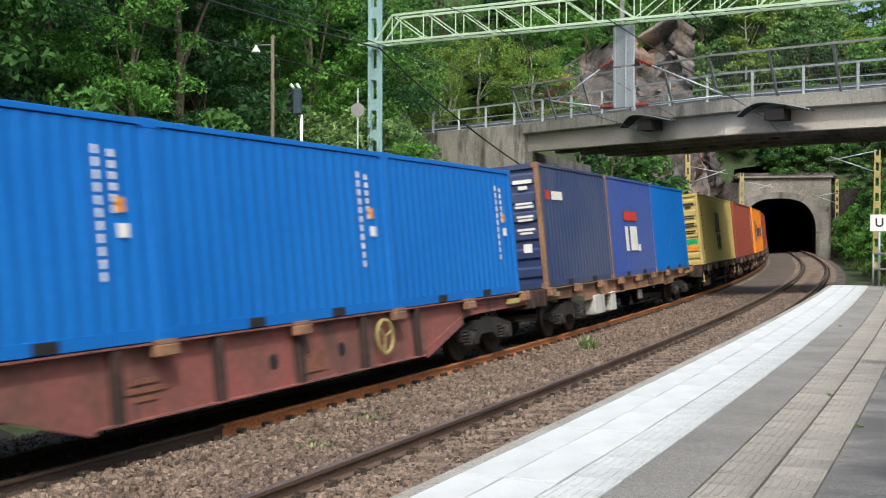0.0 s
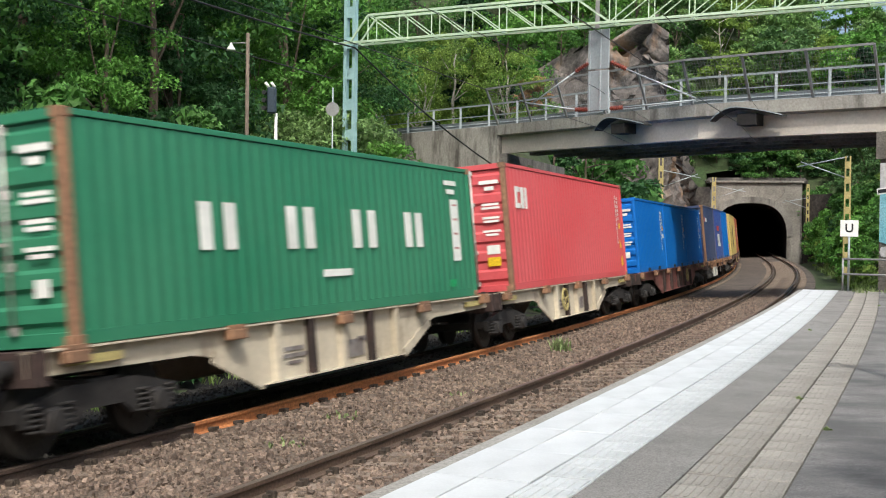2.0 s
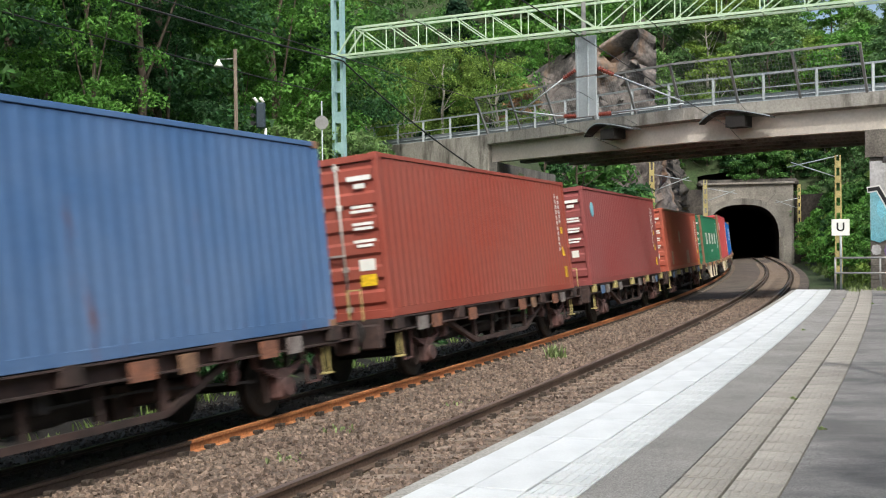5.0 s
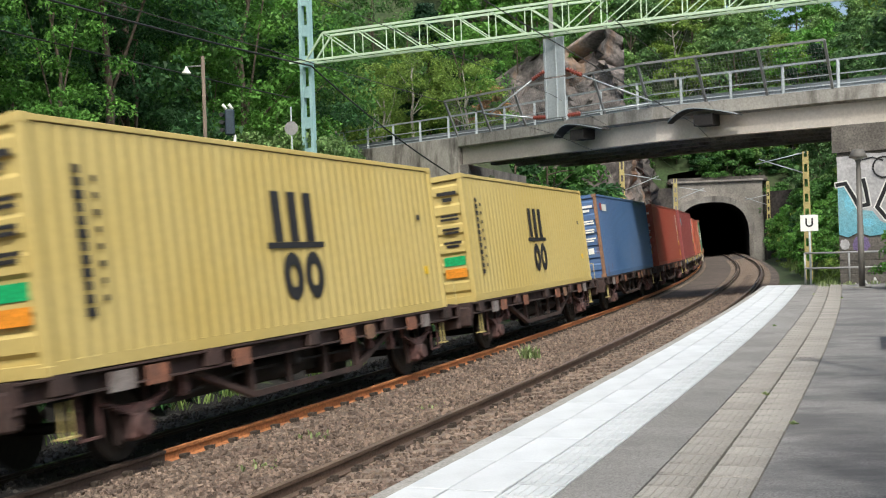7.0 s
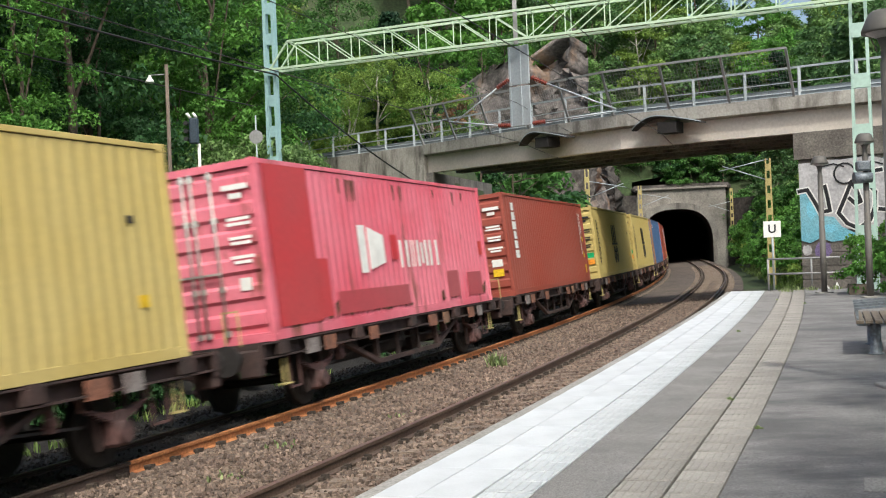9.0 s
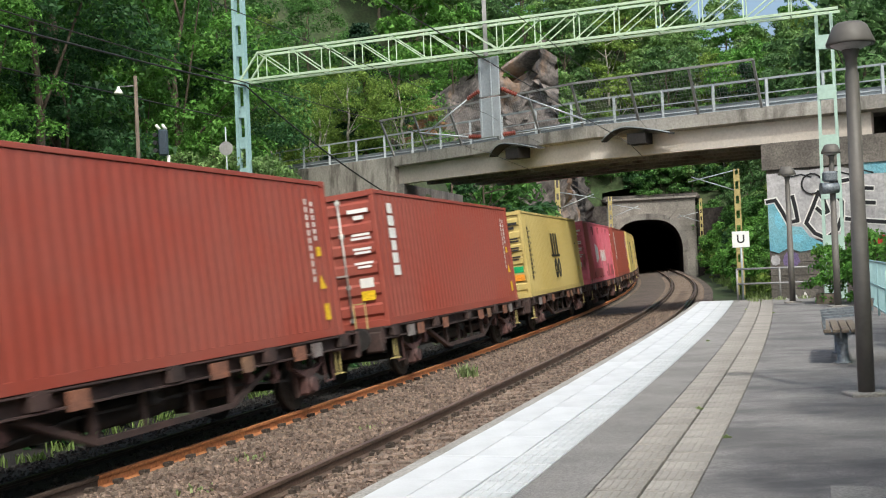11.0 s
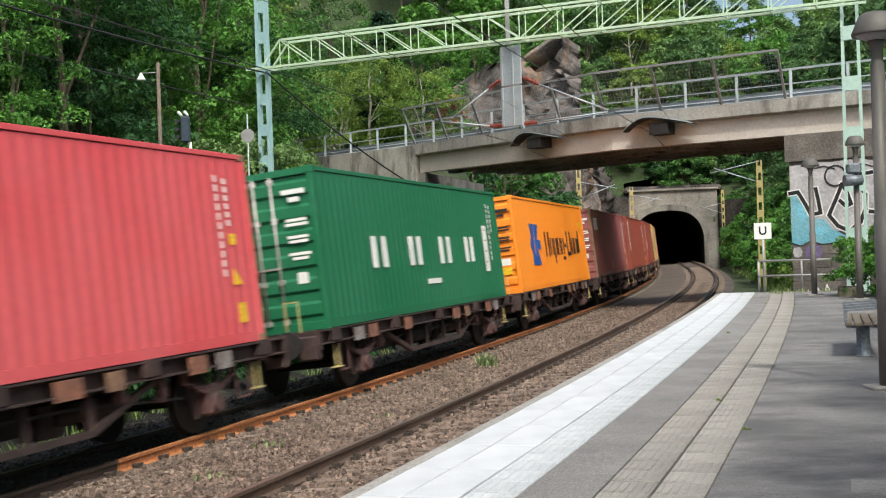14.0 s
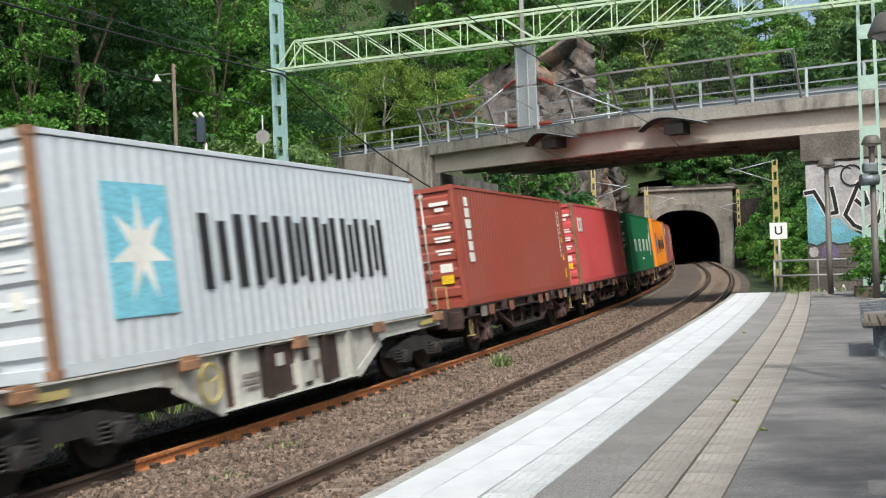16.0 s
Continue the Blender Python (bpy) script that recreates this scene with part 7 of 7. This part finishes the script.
def build_shelter():
    m = PM(0, -5.62, PLATFORM)
    far = 5.55
    top = tagged(empty("platform_shelter", m), "dark steel platform shelter with glazed fascia", "shelter")
    for x in (far - 0.04, 1.6):
        for y in (-0.04, -1.5):
            bm = bmesh.new()
            box(bm, (x, y, 1.05), (0.08, 0.08, 2.1))
            part("post", bm, "bench_steel", top)
    bm = bmesh.new()
    box(bm, ((far + 1.6) / 2, -0.77, 2.72), (far - 1.6 + 0.1, 1.55, 0.05))
    part("roof", bm, "pole_grey", top)
    for y in (0.0, -1.54):
        bm = bmesh.new()
        box(bm, ((far + 1.6) / 2, y, 2.4), (far - 1.6 + 0.12, 0.04, 0.64), bevel=0.008)
        f = part("fascia", bm, "pole_grey", top)
        bm = bmesh.new()
        box(bm, ((far + 1.6) / 2, y + (0.024 if y == 0 else -0.024), 2.4), (far - 1.6 - 0.1, 0.008, 0.5))
        part("fascia_pane", bm, GLOSS, f, "glossy dark pane")
    bm = bmesh.new()
    box(bm, (far + 0.02, -0.77, 2.4), (0.04, 1.5, 0.64))
    part("end_fascia", bm, "pole_grey", top)
    bm = bmesh.new()
    box(bm, ((far + 1.6) / 2, -1.5, 1.1), (far - 1.75, 0.012, 1.8))
    part("rear_pane", bm, GLASS, top, "clear glass pane")


GLOSS = mat("gloss_dark", (0.02, 0.022, 0.022), rough=0.15, bump=0, spec=0.6)
GLASS = bpy.data.materials.new("clear_glass")
GLASS.use_nodes = True
GLASS.node_tree.nodes["Principled BSDF"].inputs["Transmission Weight"].default_value = 1.0
GLASS.node_tree.nodes["Principled BSDF"].inputs["Roughness"].default_value = 0.02
build_shelter()


def build_details():
    p = P(7.7, -5.14)
    bm = bmesh.new()
    box(bm, (0, 0, -0.012), (0.42, 0.42, 0.035), bevel=0.006)
    ob = tagged(from_bm("access_cover", bm, "asphalt"), "square grey concrete access cover set in the asphalt", "cover")
    ob.matrix_basis = PM(7.7, -5.14, PLATFORM + 0.004)
    top = tagged(empty("planter", PM(33.2, -5.55, PLATFORM)), "low weathered wooden planter box at the platform end", "planter")
    for y in (-0.3, 0.3):
        bm = bmesh.new()
        box(bm, (0, y, 0.13), (0.9, 0.04, 0.26), bevel=0.005)
        part("side_board", bm, "bench_wood", top)
    for x in (-0.43, 0.43):
        bm = bmesh.new()
        box(bm, (x, 0, 0.13), (0.04, 0.56, 0.26), bevel=0.005)
        part("end_board", bm, "bench_wood", top)
    bm = bmesh.new()
    box(bm, (0, 0, 0.1), (0.82, 0.56, 0.2))
    part("earth", bm, "soil", top)
    # wooden pole with a lamp, beyond the tracks
    x, y = -9.02, 34.88
    z0 = float(ground_z([x], [y])[0])
    top = tagged(empty("lamp_pole", Matrix.Translation((x, y, 0))), "weathered wooden pole with a small white lamp on a bracket", "lamp post")
    bm = bmesh.new()
    tube(bm, (0, 0, z0 - 0.4), (0, 0, 8.31), 0.07, 0.055, n=12)
    part("pole", bm, "wood_pole", top)
    bm = bmesh.new()
    tube(bm, (0, 0, 8.01), (-0.54, 0, 8.01), 0.018)
    part("bracket", bm, "grey_steel", top)
    bm = bmesh.new()
    lathe(bm, [(0.14, 7.78), (0.13, 7.83), (0.05, 7.95), (0.035, 8.01)])
    bm.transform(Matrix.Translation((-0.52, 0, 0)))
    part("lamp_shade", bm, "white", top)
    x, y = -8.75, 37.0
    z0 = float(ground_z([x], [y])[0])
    top = tagged(empty("railway_signal", Matrix.Translation((x, y, 0))), "dark railway signal head on a white post", "signal")
    bm = bmesh.new()
    tube(bm, (0.12, 0.1, z0 - 0.3), (0.12, 0.1, 6.1), 0.05)
    part("post", bm, "white", top)
    bm = bmesh.new()
    box(bm, (0, 0, 6.5), (0.30, 0.18, 0.85), bevel=0.05)
    head = part("signal_head", bm, "signal_grey", top)
    for k in range(3):
        bm = bmesh.new()
        tube(bm, (-0.24, -0.14, 6.25 + 0.25 * k), (-0.24, 0.1, 6.25 + 0.25 * k), 0.07, n=10)
        part("lamp_hood", bm, "black", head)
    bm = bmesh.new()
    tube(bm, (-0.1, 0, 6.92), (-0.22, 0, 7.08), 0.05)
    tube(bm, (0.1, 0, 6.92), (-0.02, 0, 7.08), 0.05)
    part("cap", bm, "white", head)
    x, y = -7.3, 40.0
    z0 = float(ground_z([x], [y])[0])
    top = tagged(empty("distance_board", Matrix.Translation((x, y, 0))), "round grey back of a trackside board on a thin post", "sign")
    bm = bmesh.new()
    tube(bm, (0, 0.03, z0 - 0.3), (0, 0.03, 7.3), 0.025)
    part("post", bm, "galv", top)
    for z, r in ((6.55, 0.24),):
        bm = bmesh.new()
        tube(bm, (0, -0.01, z), (0, 0.01, z), r, n=22)
        part("disc", bm, "grey_steel", top)


build_details()


# ---------------------------------------------------------------- motion
def motions():
    zc = RAIL_A + 0.025 - 0.75 * math.sin(TRAIN_LEAN)
    times = [k * 0.5 for k in range(33)]
    beats = [(k / 30, 1.0 * travelled(k / 30) / 0.46) for k in range(481)]
    for ob, place, up in MOVING:
        rows = []
        for t in times:
            s = place + travelled(t)
            rows.append((t, PM(s, TRAIN_L, zc, TRAIN_LEAN) @ Matrix.Translation((0, 0, up))))
        walk(ob, rows)
        for wheel in ob.children_recursive:
            if wheel.name.startswith("wheelset"):
                hub = Matrix.Translation((wheel["at"], 0, 0.52))
                walk(wheel, [(t, hub @ Matrix.Rotation(a % (2 * math.pi), 4, "Y")) for t, a in beats])


motions()
